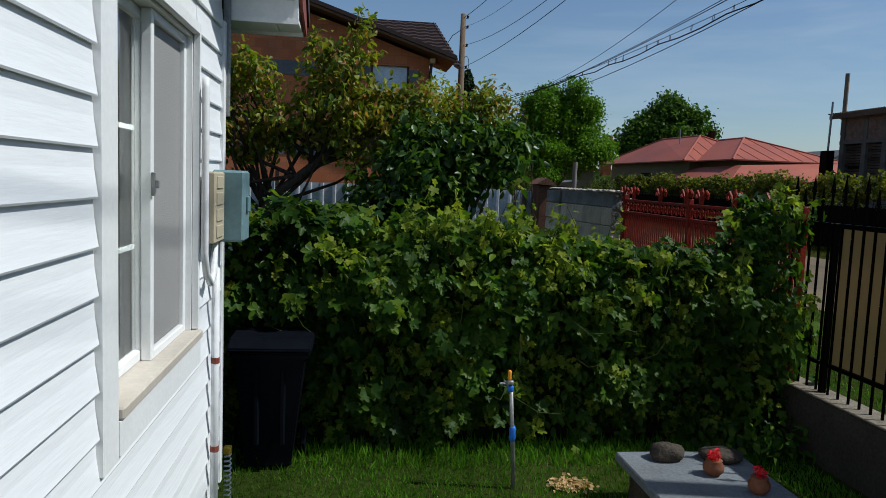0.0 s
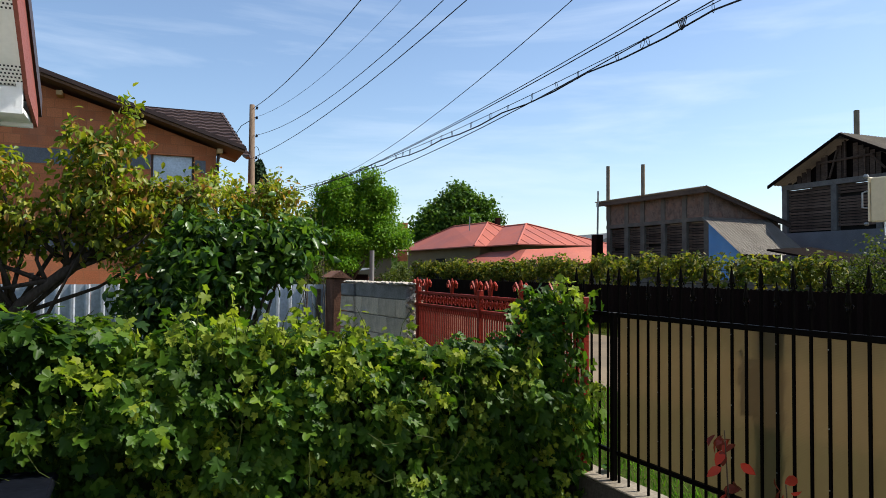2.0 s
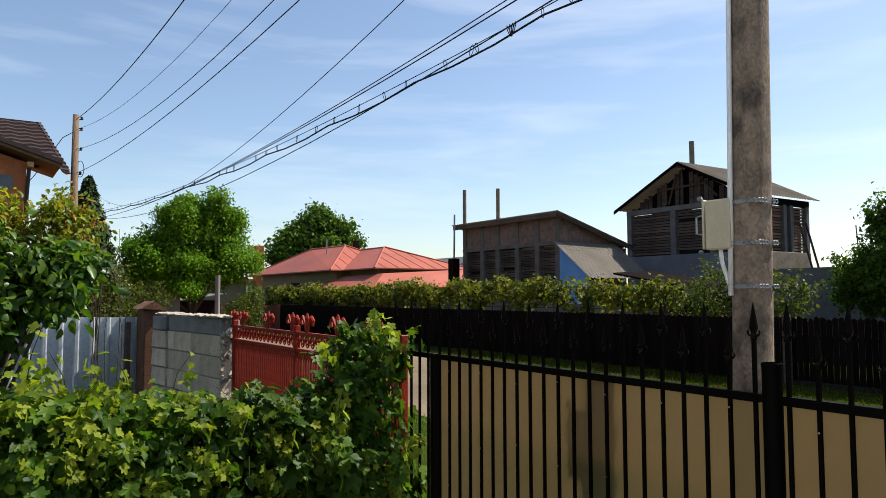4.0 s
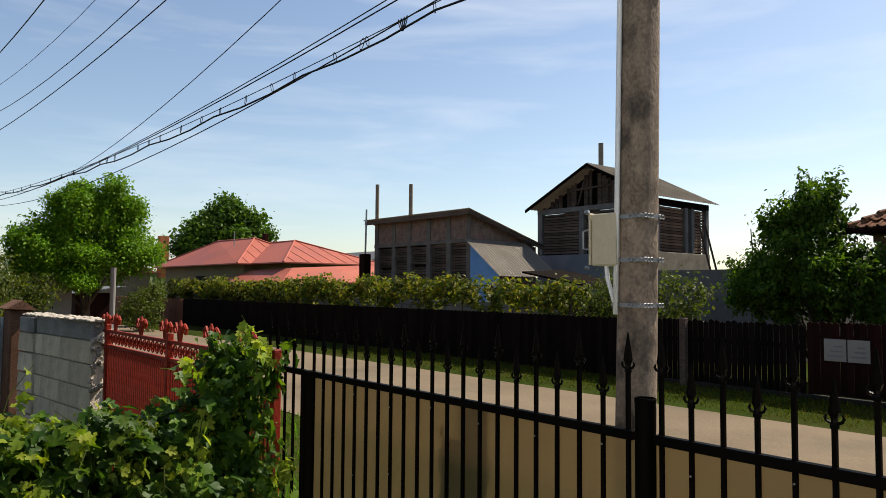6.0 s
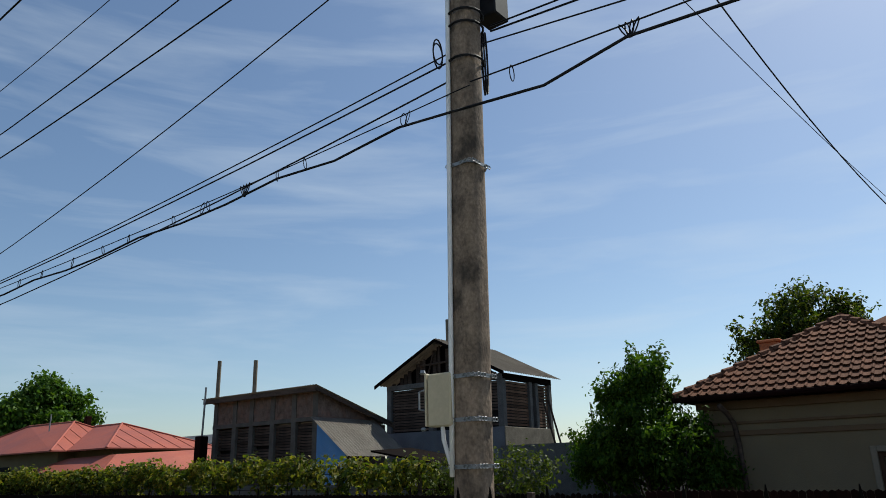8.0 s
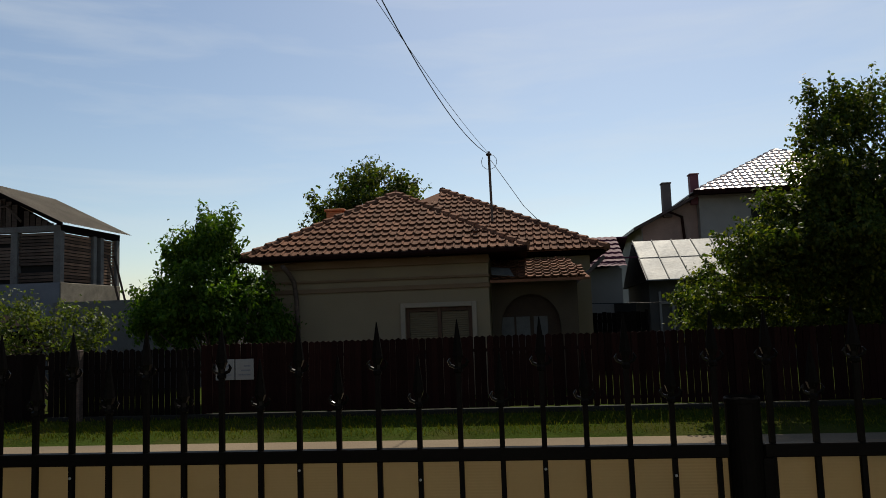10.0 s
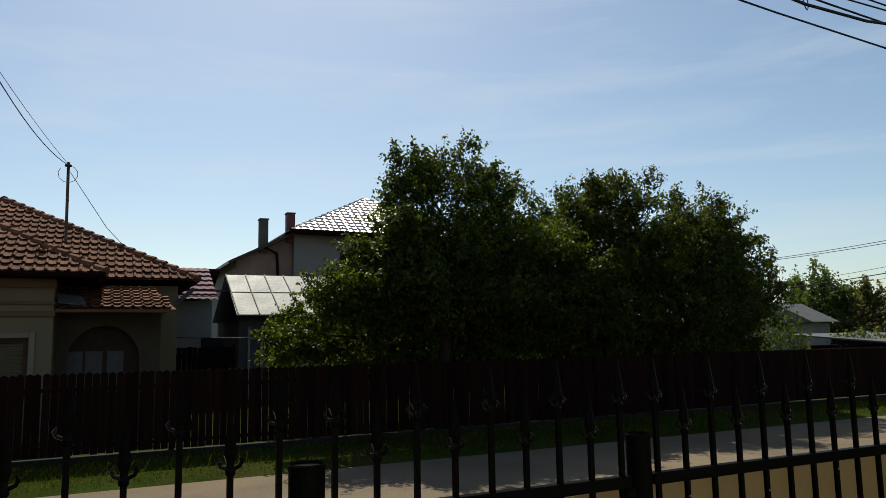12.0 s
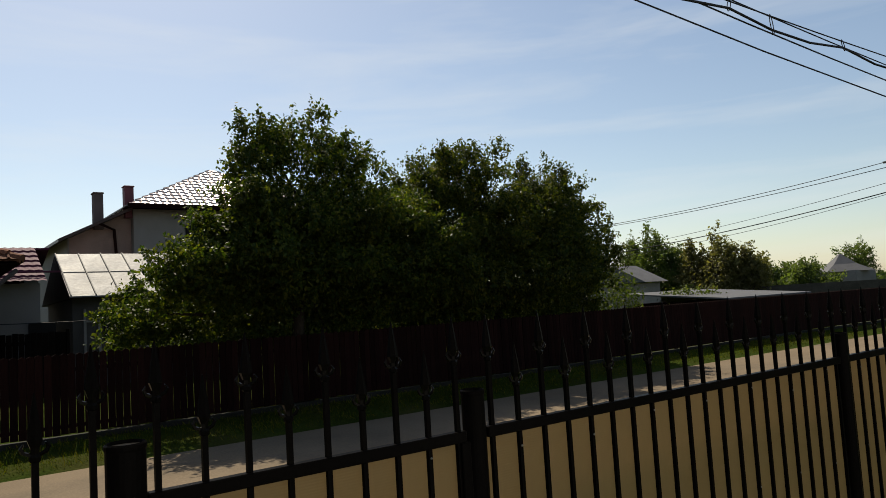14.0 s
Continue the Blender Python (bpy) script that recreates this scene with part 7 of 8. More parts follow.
# ---- barn ----
M_BARNPOST = mat("weathered grey post", (0.12, 0.115, 0.11), 0.95, var=0.3, scale=3, bump=0.5)
barn = thing("wooden_barn", (24, 17, 0.3), "old barn with slatted upper floor over plastered base", "barn")
BX0, BX1, BY0, BY1 = 22.4, 25.65, 14.2, 19.45
bm = B()
box(bm, (BX0, BY0, 0.2), (BX1, BY1, 3.50))
part("wall", bm, M_GREYPLAST, barn, "grey-blue plastered lower wall")
for y in (BY1 - 0.12, 17.32, 15.7, BY0 + 0.1):
    part("concrete_post", box(B(), (BX0 - 0.01, y - 0.11, 3.5), (BX0 + 0.2, y + 0.11, 5.15), 0.01), M_BARNPOST, barn)
part("concrete_beam", box(B(), (BX0 - 0.012, BY0, 5.06), (BX0 + 0.22, BY1, 5.24), 0.01), M_BARNPOST, barn)
for x in (24.2, 24.6, 25.55):
    part("concrete_post", box(B(), (x - 0.09, BY0 - 0.01, 3.5), (x + 0.09, BY0 + 0.17, 5.15), 0.01), M_BARNPOST, barn)
part("side_beam", box(B(), (BX0 + 0.01, BY0 - 0.012, 5.06), (BX1, BY0 + 0.18, 5.27), 0.01), M_WOOD_BK, barn, "dark beam under the eave")
part("side_plaster", box(B(), (BX0 + 0.01, BY0 - 0.03, 0.3), (BX1, BY0 - 0.003, 3.49), 0.01), M_CEMENT, barn, "sandy rough plaster with bare patches")
# solid black box paints the shade behind the loft slats
box_in = box(B(), (BX0 + 0.2, BY0 + 0.2, 3.5), (BX1 - 0.2, BY1 - 0.13, 5.05))
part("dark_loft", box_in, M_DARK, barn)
part("gable_back", prism(B(), [(BX0 + 0.16, 19.4, 5.1), (BX0 + 0.16, 16.8, 6.55), (BX0 + 0.16, 14.2, 5.1)], (0.03, 0, 0)), M_WOOD_BK, barn, "blackened boards")
sl_b = bmesh.new()
box(sl_b, (0, -0.5, 0), (0.02, 0.5, 0.075))
slat_me = bpy.data.meshes.new("slat")
sl_b.to_mesh(slat_me)
sl_b.free()
slat_me.materials.append(M_WOOD_GREY)
brown_me = slat_me.copy()
brown_me.materials[0] = mat("weathered brown slat", (0.13, 0.078, 0.052), 0.9, var=0.45, scale=3, fine=30, rnd=0.45, stretch=(0.3, 0.3, 1))
rs = random.Random(12)
for y0, y1 in ((19.2, 17.43), (17.2, 15.8), (15.6, 14.4)):
    for k in range(15):
        if rs.random() < 0.06:
            continue
        piece("slat", slat_me, barn, pose(BX0 + 0.08, (y0 + y1) / 2, 3.55 + k * 0.10, rs.uniform(-0.6, 0.6), rs.uniform(-12, 0)) @ Matrix.Diagonal((1, (y0 - y1), 1, 1)))
for x0, x1 in ((22.6, 24.1), (24.7, 25.45)):
    for k in range(15):
        if rs.random() < 0.08:
            continue
        piece("slat", brown_me, barn, pose((x0 + x1) / 2, BY0 + 0.08, 3.55 + k * 0.10, 0, rs.uniform(-0.6, 0.6), 90) @ Matrix.Diagonal((1, (x1 - x0), 1, 1)))
for k in range(26):
    y = BY0 + 0.1 + k * 0.2
    h = 5.2 + 1.45 * (1 - abs(y - 16.8) / 2.75)
    if rs.random() < 0.75 and h > 5.35:
        part("gable_board", prism(B(), [(BX0 + 0.1, y, 5.24), (BX0 + 0.1, y + 0.17, 5.24), (BX0 + 0.1, y + 0.17, h - 0.12), (BX0 + 0.1, y, h - 0.12)], (0.02, 0, 0)), M_WOOD_GREY, barn)
for (ya, za), (yb, zb) in (((17.6, 5.3), (17.6, 6.1)), ((16.9, 5.3), (16.9, 6.5)), ((16.2, 5.3), (16.2, 6.1)), ((17.9, 5.85), (15.9, 5.9)), ((17.5, 5.3), (17.2, 6.2)), ((16.0, 5.9), (15.5, 5.4))):
    part("gable_strut", tube(B(), [(BX0 + 0.03, ya, za), (BX0 + 0.03, yb, zb)], 0.04, 5), M_WOOD_GREY, barn)
bm = B()
RZ, EZB = 6.70, 5.26
for s, ye in ((1, 19.72), (-1, 13.92)):
    n = 24
    up_, dn_ = [], []
    for i in range(n * 2 + 1):
        x = 22.05 + (25.95 - 22.05) * i / (n * 2)
        wv = 0.03 * (i % 2)
        up_.append(bm.verts.new((x, 16.8, RZ + wv)))
        dn_.append(bm.verts.new((x, ye, EZB + wv)))
    for i in range(n * 2):
        bm.faces.new((up_[i], up_[i + 1], dn_[i + 1], dn_[i]))
bmesh.ops.solidify(bm, geom=bm.faces[:], thickness=0.03)
part("roof", bm, M_FIBRE, barn, "grey corrugated fibre sheets")
bm = B()
prism(bm, [(22.02, 19.75, 5.14), (22.02, 16.8, 6.60), (22.02, 16.8, 6.70), (22.02, 19.75, 5.26)], (0.05, 0, 0))
prism(bm, [(22.02, 13.9, 5.14), (22.02, 16.8, 6.60), (22.02, 16.8, 6.70), (22.02, 13.9, 5.26)], (0.05, 0, 0))
part("barge_board", bm, M_WOOD_BK, barn)
part("flue", tube(B(), [(23.0, 16.9, 6.3), (23.0, 16.9, 7.55)], 0.09, 10), M_CONC, barn, "pale flue pipe")
barn.scale = (1.12, 1.12, 1.12)
barn.location = Vector((2.44, 0.25, 2.29)) + 1.12 * (barn.location - Vector((2.4, 0.3, 2.2)))
for k, (x, a) in enumerate(((25.2, 0.5), (25.6, 0.3))):
    tagged(part("leaning_pole", tube(B(), [(x, BY0 - 0.5, 2.2), (x - 0.3, BY0 - 0.05, 4.6)], 0.04, 6), M_WOOD_GREY, None), "grey pole leaning against the barn", "pole")
bm = B()
box(bm, (22.0, 9.5, 0.2), (27, 14.1, 2.95))
tagged(part("side_wall", bm, M_BARNPOST, None), "low rough plastered wall beside the barn", "wall")
for k in range(4):
    y = 10.0 + k * 1.0
    tagged(part("bare_stake", tube(B(), [(26.5, y, 2.9), (26.5, y + 0.1, 4.1 + 0.4 * (k % 2))], 0.02, 5), M_WOOD_GREY, None), "thin stake standing on the wall", "stake", "stakes on the wall")
# low shelter in front of barn
lsh = thing("lean_shelter", (20, 15, 0.3), "low slatted shelter with a dark sloping roof", "shelter")
part("roof", prism(B(), [(19.5, 13.6, 2.2), (19.5, 17.5, 2.85), (21.5, 17.5, 2.95), (21.5, 13.6, 2.3)], (0, 0, 0.06)), M_WOOD_BK, lsh)
part("wall", box(B(), (19.7, 13.9, 0.2), (21.3, 17.3, 2.15)), M_WOOD_DK, lsh)

# ---- concrete shed with blue lean-to ----
M_SHEDPOST = mat("stained concrete", (0.13, 0.115, 0.10), 0.95, var=0.3, scale=3, bump=0.5)
shd = thing("concrete_shed", (21, 23.4, 0.3), "unfinished concrete framed shed with slatted bays", "shed")
SX, SY0, SY1 = 19.5, 20.1, 26.25
bm = B()
box(bm, (SX + 0.04, SY0, 4.0), (SX + 0.25, SY1, 4.95))
box(bm, (SX + 0.25, SY1 - 0.2, 0.2), (23, SY1, 4.4))
box(bm, (22.8, SY0, 0.2), (23, SY1 - 0.2, 3.9))
prism(bm, [(SX + 0.25, SY0, 0.2), (22.8, SY0, 0.2), (22.8, SY0, 3.95), (SX + 0.25, SY0, 4.9)], (0, 0.2, 0))
part("wall", bm, mat("rough brickwork", (0.17, 0.118, 0.095), 0.95, var=0.5, scale=5, fine=22, bump=1.0, stain=(0.26, 0.14, 0.10), stain_amt=0.6, stain_scale=4), shd, "rough patched brick infill")
cy = [26.1, 24.85, 23.8, 22.55, 21.35, 20.22]
for y in cy:
    part("concrete_post", box(B(), (SX, y - 0.12, 0.2), (SX + 0.26, y + 0.12, 4.96), 0.01), M_SHEDPOST, shd)
part("concrete_beam", box(B(), (SX + 0.001, SY0, 3.93), (SX + 0.255, SY1, 4.08), 0.01), M_SHEDPOST, shd)
# solid black box paints the shade behind the slatted bays
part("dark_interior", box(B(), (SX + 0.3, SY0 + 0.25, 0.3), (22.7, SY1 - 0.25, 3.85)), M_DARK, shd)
for a, b in zip(cy, cy[1:]):
    for k in range(26):
        if rs.random() < 0.05:
            continue
        piece("slat", slat_me, shd, pose(SX + 0.12, (a + b) / 2, 1.3 + k * 0.10, rs.uniform(-0.8, 0.8), rs.uniform(-10, 0)) @ Matrix.Diagonal((1, a - b - 0.24, 1, 1)))
bm = B()
n = 50
fr_, bk_ = [], []
for i in range(n * 2 + 1):
    y = 19.75 + (26.6 - 19.75) * i / (n * 2)
    wv = 0.03 * (i % 2)
    fr_.append(bm.verts.new((19.15, y, 5.12 + wv)))
    bk_.append(bm.verts.new((23.2, y, 3.93 + wv)))
for i in range(n * 2):
    bm.faces.new((fr_[i], fr_[i + 1], bk_[i + 1], bk_[i]))
bmesh.ops.solidify(bm, geom=bm.faces[:], thickness=0.035)
part("roof", bm, M_FIBRE, shd, "corrugated mono-pitch roof")
bm = B()
prism(bm, [(19.15, 19.8, 4.95), (23.2, 19.8, 3.76), (23.2, 19.8, 3.9), (19.15, 19.8, 5.09)], (0, 0.05, 0))
box(bm, (19.2, 19.85, 4.92), (19.28, 26.55, 5.08))
part("barge_board", bm, M_WOOD_GREY, shd)
for y, z in ((27.5, 7.0), (25.0, 6.75)):
    tagged(part("concrete_stake", tube(B(), [(20.5, y, 4.5), (20.5, y, z)], 0.085, 8), M_CONC, None), "pale upright post rising above the shed", "post", "posts behind the shed")
part("lean_wall", prism(B(), [(19.42, 20.0, 0.2), (19.42, 18.55, 0.2), (19.42, 18.55, 2.72), (19.42, 20.0, 3.92)], (0.06, 0, 0)), M_BLUEWALL, shd, "blue painted lean-to wall")
bm = B()
n = 22
up_, dn_ = [], []
for i in range(n * 2 + 1):
    x = 19.2 + 3.2 * i / (n * 2)
    wv = 0.025 * (i % 2)
    up_.append(bm.verts.new((x, 20.08, 4.03 + wv)))
    dn_.append(bm.verts.new((x, 18.25, 2.66 + wv)))
for i in range(n * 2):
    bm.faces.new((up_[i], up_[i + 1], dn_[i + 1], dn_[i]))
bmesh.ops.solidify(bm, geom=bm.faces[:], thickness=0.03)
part("lean_roof", bm, mat("sandy corrugated sheet", (0.29, 0.26, 0.22), 0.9, var=0.2, scale=1, stain=(0.2, 0.17, 0.14), stain_amt=0.5), shd, "sandy corrugated sheets")
shd.location += Vector((0.0, 0.0, 0.08))
stv = thing("brick_flue", (19.0, 26.3, 0.3), "brown flue box with a thin steel pipe", "chimney")
part("stack", box(B(), (18.9, 26.1, 0.3), (19.25, 26.5, 3.75), 0.02), M_WOOD_DK, stv)
part("pipe", tube(B(), [(19.05, 26.25, 3.7), (19.05, 26.2, 5.65)], 0.04, 8), M_STEEL, stv)
wr = thing("white_roof_house", (34, 49, 0.3), "far house with a pale sheet metal roof", "house")
part("wall", box(B(), (31.5, 46, 0.2), (37, 52, 3.6)), M_CREAM, wr)
part("roof", prism(B(), [(31.0, 45.6, 3.6), (37.4, 45.6, 3.6), (34.2, 45.6, 5.2)], (0, 6.6, 0)), M_ZINC, wr, "pale sheet roof")

# ---- red roofed house ----
rhs = thing("red_roof_house", (20, 38, 0.3), "cream house with a faded red sheet metal hip roof", "house")
part("wall", box(B(), (17.6, 34.3, 0.2), (21.8, 45.4, 3.36)), M_CREAM, rhs)
part("wing_wall", box(B(), (18.3, 30.9, 0.2), (22.8, 34.29, 3.36)), M_CREAM, rhs)


def hip(x0, x1, y0, y1, ze, ra, rb, parent, material, name="roof"):
    """A hip roof over a rectangle, ridge from ra to rb along y, with seams on the hip that faces the street."""
    a, b, c, d = (x0, y0, ze), (x1, y0, ze), (x1, y1, ze), (x0, y1, ze)
    bm = B()
    polys = [(a, b, ra), (d, a, ra, rb), (b, c, rb, ra), (c, d, rb)]
    for p in polys:
        prism(bm, p, (0, 0, -0.06))
    r_ = part(name, bm, material, parent, "faded red sheets with standing seams")
    bm = B()
    for p in polys[:1]:
        o, u, v, nn = slope_frame(p[0], p[1], p[2])
        uv = [((Vector(q) - o).dot(u), (Vector(q) - o).dot(v)) for q in p]
        L = uv[1][0]
        k = 0.6
        while k < L:
            top = 0
            for s in range(40):
                if inside((k, s * 0.15 + 0.01), uv):
                    top = s * 0.15
            if top > 0.3:
                tube(bm, [o + u * k + Vector((0, 0, 0.01)), o + u * k + v * top + Vector((0, 0, 0.01))], 0.012, 4)
            k += 0.7
    tagged(part("seam", bm, material, r_), kind="stuff")
    bm = B()
    for p, q in ((a, ra), (b, ra), (c, rb), (d, rb), (ra, rb)):
        if p != q:
            tube(bm, [Vector(p), Vector(q) + Vector((0, 0, 0.02))], 0.05, 5)
    part("ridge_cap", bm, material, r_)
    return r_


hip(17.0, 22.4, 33.7, 46.0, 3.38, (19.7, 37.6, 4.9), (19.45, 42.0, 4.9), rhs, M_REDROOF)
hip(17.7, 23.4, 30.3, 36.0, 3.38, (20.35, 34.2, 4.64), (20.4, 37.4, 4.64), rhs, M_REDROOF, "wing_roof")
part("porch_roof", prism(B(), [(16.6, 35.2, 2.42), (16.65, 28.4, 2.42), (17.9, 29.9, 3.05), (17.75, 33.6, 2.98)], (0, 0, 0.05)), M_REDROOF, rhs)
part("porch_roof", prism(B(), [(16.66, 28.39, 2.42), (23.5, 28.6, 2.42), (23.2, 30.2, 3.34), (17.91, 29.89, 3.05)], (0, 0, 0.05)), M_REDROOF, rhs)
for y in (28.8, 31.8, 34.6):
    part("porch_post", box(B(), (16.85, y, 0.2), (16.97, y + 0.12, 2.45)), M_WOOD_DK, rhs)
part("window", box(B(), (17.56, 39.0, 1.6), (17.598, 40.4, 2.8)), M_DARK, rhs)
part("chimney", box(B(), (20.6, 38.2, 4.3), (20.85, 38.5, 5.25), 0.01), M_WOOD_DK, rhs)
tagged(part("roof_aerial", tube(B(), [(18.5, 38.3, 4.1), (18.5, 38.3, 5.35)], 0.03, 6), M_STEEL, None), "thin aerial pole on the red roof", "aerial")
rhs.location += Vector((-0.29, 0.14, 0.09))
oh = thing("orange_roof_house", (20, 62, 0.3), "distant house with an orange tile roof", "house")
part("wall", box(B(), (14, 60, 0.2), (21, 66, 3.4)), M_CREAM, oh)
part("roof", prism(B(), [(13.4, 59.5, 3.3), (21.6, 59.5, 3.3), (17.5, 59.5, 5.2)], (0, 7, 0)), M_TILE, oh)
part("chimney", box(B(), (21.8, 60, 3), (22.5, 60.7, 6.4)), M_BRICK, oh)
wsh = thing("white_hut", (8.6, 34, 0.1), "small white hut with dark windows under trees", "hut")
part("wall", box(B(), (7.9, 33.2, 0.1), (9.3, 34.6, 2.75)), M_OFFWHITE, wsh)
part("window", box(B(), (8.05, 33.16, 1.7), (8.35, 33.195, 2.4)), M_DARK, wsh)
part("roof", prism(B(), [(7.7, 33.0, 2.75), (9.5, 33.0, 2.75), (9.5, 34.8, 2.9), (7.7, 34.8, 2.9)], (0, 0, 0.06)), M_ZINC, wsh)
gsh = thing("zinc_kiosk", (12.6, 42, 0.1), "low hut with a pale tilted zinc roof", "hut")
part("wall", box(B(), (11.6, 42.5, 0.1), (13.6, 45, 1.9)), M_WOOD_DK, gsh)
part("roof", prism(B(), [(11.2, 42.0, 1.85), (14.0, 42.0, 2.25), (14.0, 45.5, 2.25), (11.2, 45.5, 1.85)], (0, 0, 0.05)), M_ZINC, gsh)
bm = tube(B(), [(10.0, 30, 0), (10.0, 30, 3.0)], 0.10, 10)
tagged(part("white_post", bm, M_OFFWHITE, None), "white painted post by the road", "post")
rl = thing("far_red_railing", (14.9, 60, 0), "reddish iron railing far down the road", "fence")
bm = B()
for k in range(24):
    box(bm, (14.9, 58.6 + k * 0.3, 0.1), (14.93, 58.65 + k * 0.3, 1.4))
box(bm, (14.89, 58.6, 1.3), (14.94, 65.6, 1.36))
part("bars", bm, M_REDIRON, rl)

# ---- houses far down the road ----
lw = thing("grey_roof_house", (28, -31, 0.3), "low far house with a grey sheet roof", "house")
part("wall", box(B(), (25.4, -31.6, 0.2), (29.2, -30.2, 2.5)), M_OFFWHITE, lw)
part("roof", prism(B(), [(25.0, -29.9, 2.56), (29.6, -29.9, 2.56), (27.0, -29.9, 3.5)], (0, -1.9, 0)), M_FARZINC, lw)
fl = thing("flat_roof_shed", (18.4, -24, 0.3), "low shed with a pale flat sheet roof", "shed")
part("wall", box(B(), (16.6, -27, 0.2), (20.4, -22.4, 1.75)), M_WOOD_DK, fl)
part("roof", prism(B(), [(16.0, -21.9, 1.78), (20.5, -21.9, 2.12), (20.5, -27.5, 2.12), (16.0, -27.5, 1.78)], (0, 0, 0.05)), M_FARZINC, fl)
lw.location += Vector((0.3, 0.22, 0.14))
cp = thing("cupola_house", (29.4, -60, 0.3), "small far house with a pointed grey roof", "house")
part("wall", box(B(), (27.7, -62, 0.2), (31.2, -58.6, 2.9)), M_OFFWHITE, cp)
bm = B()
lathe(bm, (29.4, -60, 2.85), [(2.5, 0), (1.2, 0.6), (0.05, 1.45)], 4)
part("roof", bm, M_FARZINC, cp)
part("annex", box(B(), (31.3, -63, 0.2), (36, -58, 2.0)), M_GREYPLAST, cp)
bm = B()
box(bm, (16, -46, 0.2), (60, -45.7, 2.1))
tagged(part("long_wall", bm, M_CONC_SHADE, None), "long grey wall beyond the gardens", "wall")

# ---- trees across the street ----
tree("maple_tree", (9.9, 33.5, 0), [(9.9, 33.5, 1.5), (9.8, 33.5, 2.6)], 0.22, [((10.3, 33.5, 4.9), (1.5, 1.6, 1.75)), ((8.2, 33.5, 4.1), (1.2, 1.4, 1.3)), ((11.6, 33.5, 3.9), (1.1, 1.3, 1.3)), ((9.2, 33.2, 3.3), (1.9, 1.5, 1.0)), ((9.2, 33.5, 5.3), (0.9, 1, 0.9)), ((11.2, 33.2, 5.2), (0.8, 0.9, 0.9))],
     90000, 0.13, M_LIME, M_BARK, "round bright green street tree", lumps=12, ragged=1.0, seed=51, clump=0.17, per=22, limbs=12)
tree("walnut_tree", (26, 57, 0.3), [(26, 57, 3), (26, 57, 5)], 0.3, [((26.2, 57, 8.3), (1.3, 1.5, 1.2)), ((24.9, 57, 7.5), (1.0, 1.2, 0.8)), ((23.5, 57, 6.6), (0.9, 1, 0.9)), ((27.6, 57, 7.4), (1.2, 1.2, 1.0)), ((29.4, 57, 6.6), (0.7, 0.8, 0.6)), ((26, 57, 6.2), (2.6, 2, 1.2)), ((22.6, 57, 5.6), (1, 1, 0.8))],
     15000, 0.34, M_WALNUT, M_BARK, "broad walnut tree behind the red roof", lumps=14, ragged=1.5, seed=52, clump=0.38, per=18)
con = thing("spruce_tree", (5.3, 31, 0), "tall dark green spruce", "tree")
rc = np.random.default_rng(53)
part("trunk", tube(B(), [(5.3, 31, 0), (5.3, 31, 6.6)], [0.16, 0.03], 8), M_BARK, con)
n = 14000
hz = rc.uniform(0, 1, n) ** 0.8
ang = rc.uniform(0, 2 * math.pi, n)
tier = 0.75 + 0.25 * np.abs(np.sin(hz * 26))
rad = (1 - hz) * 2.1 * tier * rc.uniform(0.3, 1, n) ** 0.5 + 0.06
cpos = np.stack([5.3 + rad * np.cos(ang), 31 + rad * np.sin(ang), 0.8 + hz * 5.9], 1)
leaves("crown", cpos, np.stack([np.cos(ang), np.sin(ang), np.full(n, 0.8)], 1), rc.uniform(0.12, 0.24, n), DIAMOND, M_CONIFER, con, rc, spread=0.5)
for i, (x, y, s) in enumerate(((6.6, 29, 1.1), (5.2, 28, 1.3), (3.2, 29, 1.6), (7.4, 36, 1.4), (1.5, 17.5, 0.9), (12.3, 34, 0.9), (13.6, 38, 1.0), (5.6, 22, 0.6))):
    tree("roadside_shrub", (x, y, 0), [(x, y, 0.5 * s), (x, y, s)], 0.05, [((x, y, 1.25 * s), (s, s, 0.9 * s)), ((x + 0.5 * s, y, 1.9 * s), (0.6 * s, 0.6 * s, 0.6 * s))], 2600, 0.12, M_OLIVE if i % 2 else M_TREE, M_BARK, "leafy green shrub beside the road", "shrub", "roadside shrubs", seed=60 + i, clump=0.16, per=14)
tree("pear_tree", (17.9, 7.4, 0.3), [(17.9, 7.4, 1.2), (17.8, 7.3, 2.2)], 0.09, [((17.9, 7.5, 3.0), (1.1, 1.15, 1.0)), ((17.7, 7.25, 4.0), (0.5, 0.5, 0.65)), ((17.6, 6.6, 2.4), (0.9, 0.95, 0.7)), ((17.8, 8.4, 2.4), (0.9, 0.9, 0.7)), ((17.8, 7.9, 3.7), (0.4, 0.4, 0.5))],
     32000, 0.10, M_PEAR, M_BARK, "bushy green fruit tree beside the tiled house", tmpl=OVAL, lumps=14, ragged=1.5, seed=71, clump=0.12, per=16, limbs=30, sprig=0.34)
tree("garden_shrub", (17.2, 10.8, 0.3), [(17.2, 10.8, 1.0), (17.2, 10.8, 1.8)], 0.05, [((17.2, 10.3, 2.1), (0.6, 0.9, 0.7)), ((17.2, 11.8, 2.2), (0.6, 0.9, 0.8)), ((17.4, 13.0, 1.9), (0.6, 0.7, 0.6))],
     3800, 0.10, M_OLIVE, M_BARK, "thin leafy shrubs behind the slat fence", "shrub", seed=72, clump=0.14, per=10, limbs=24)
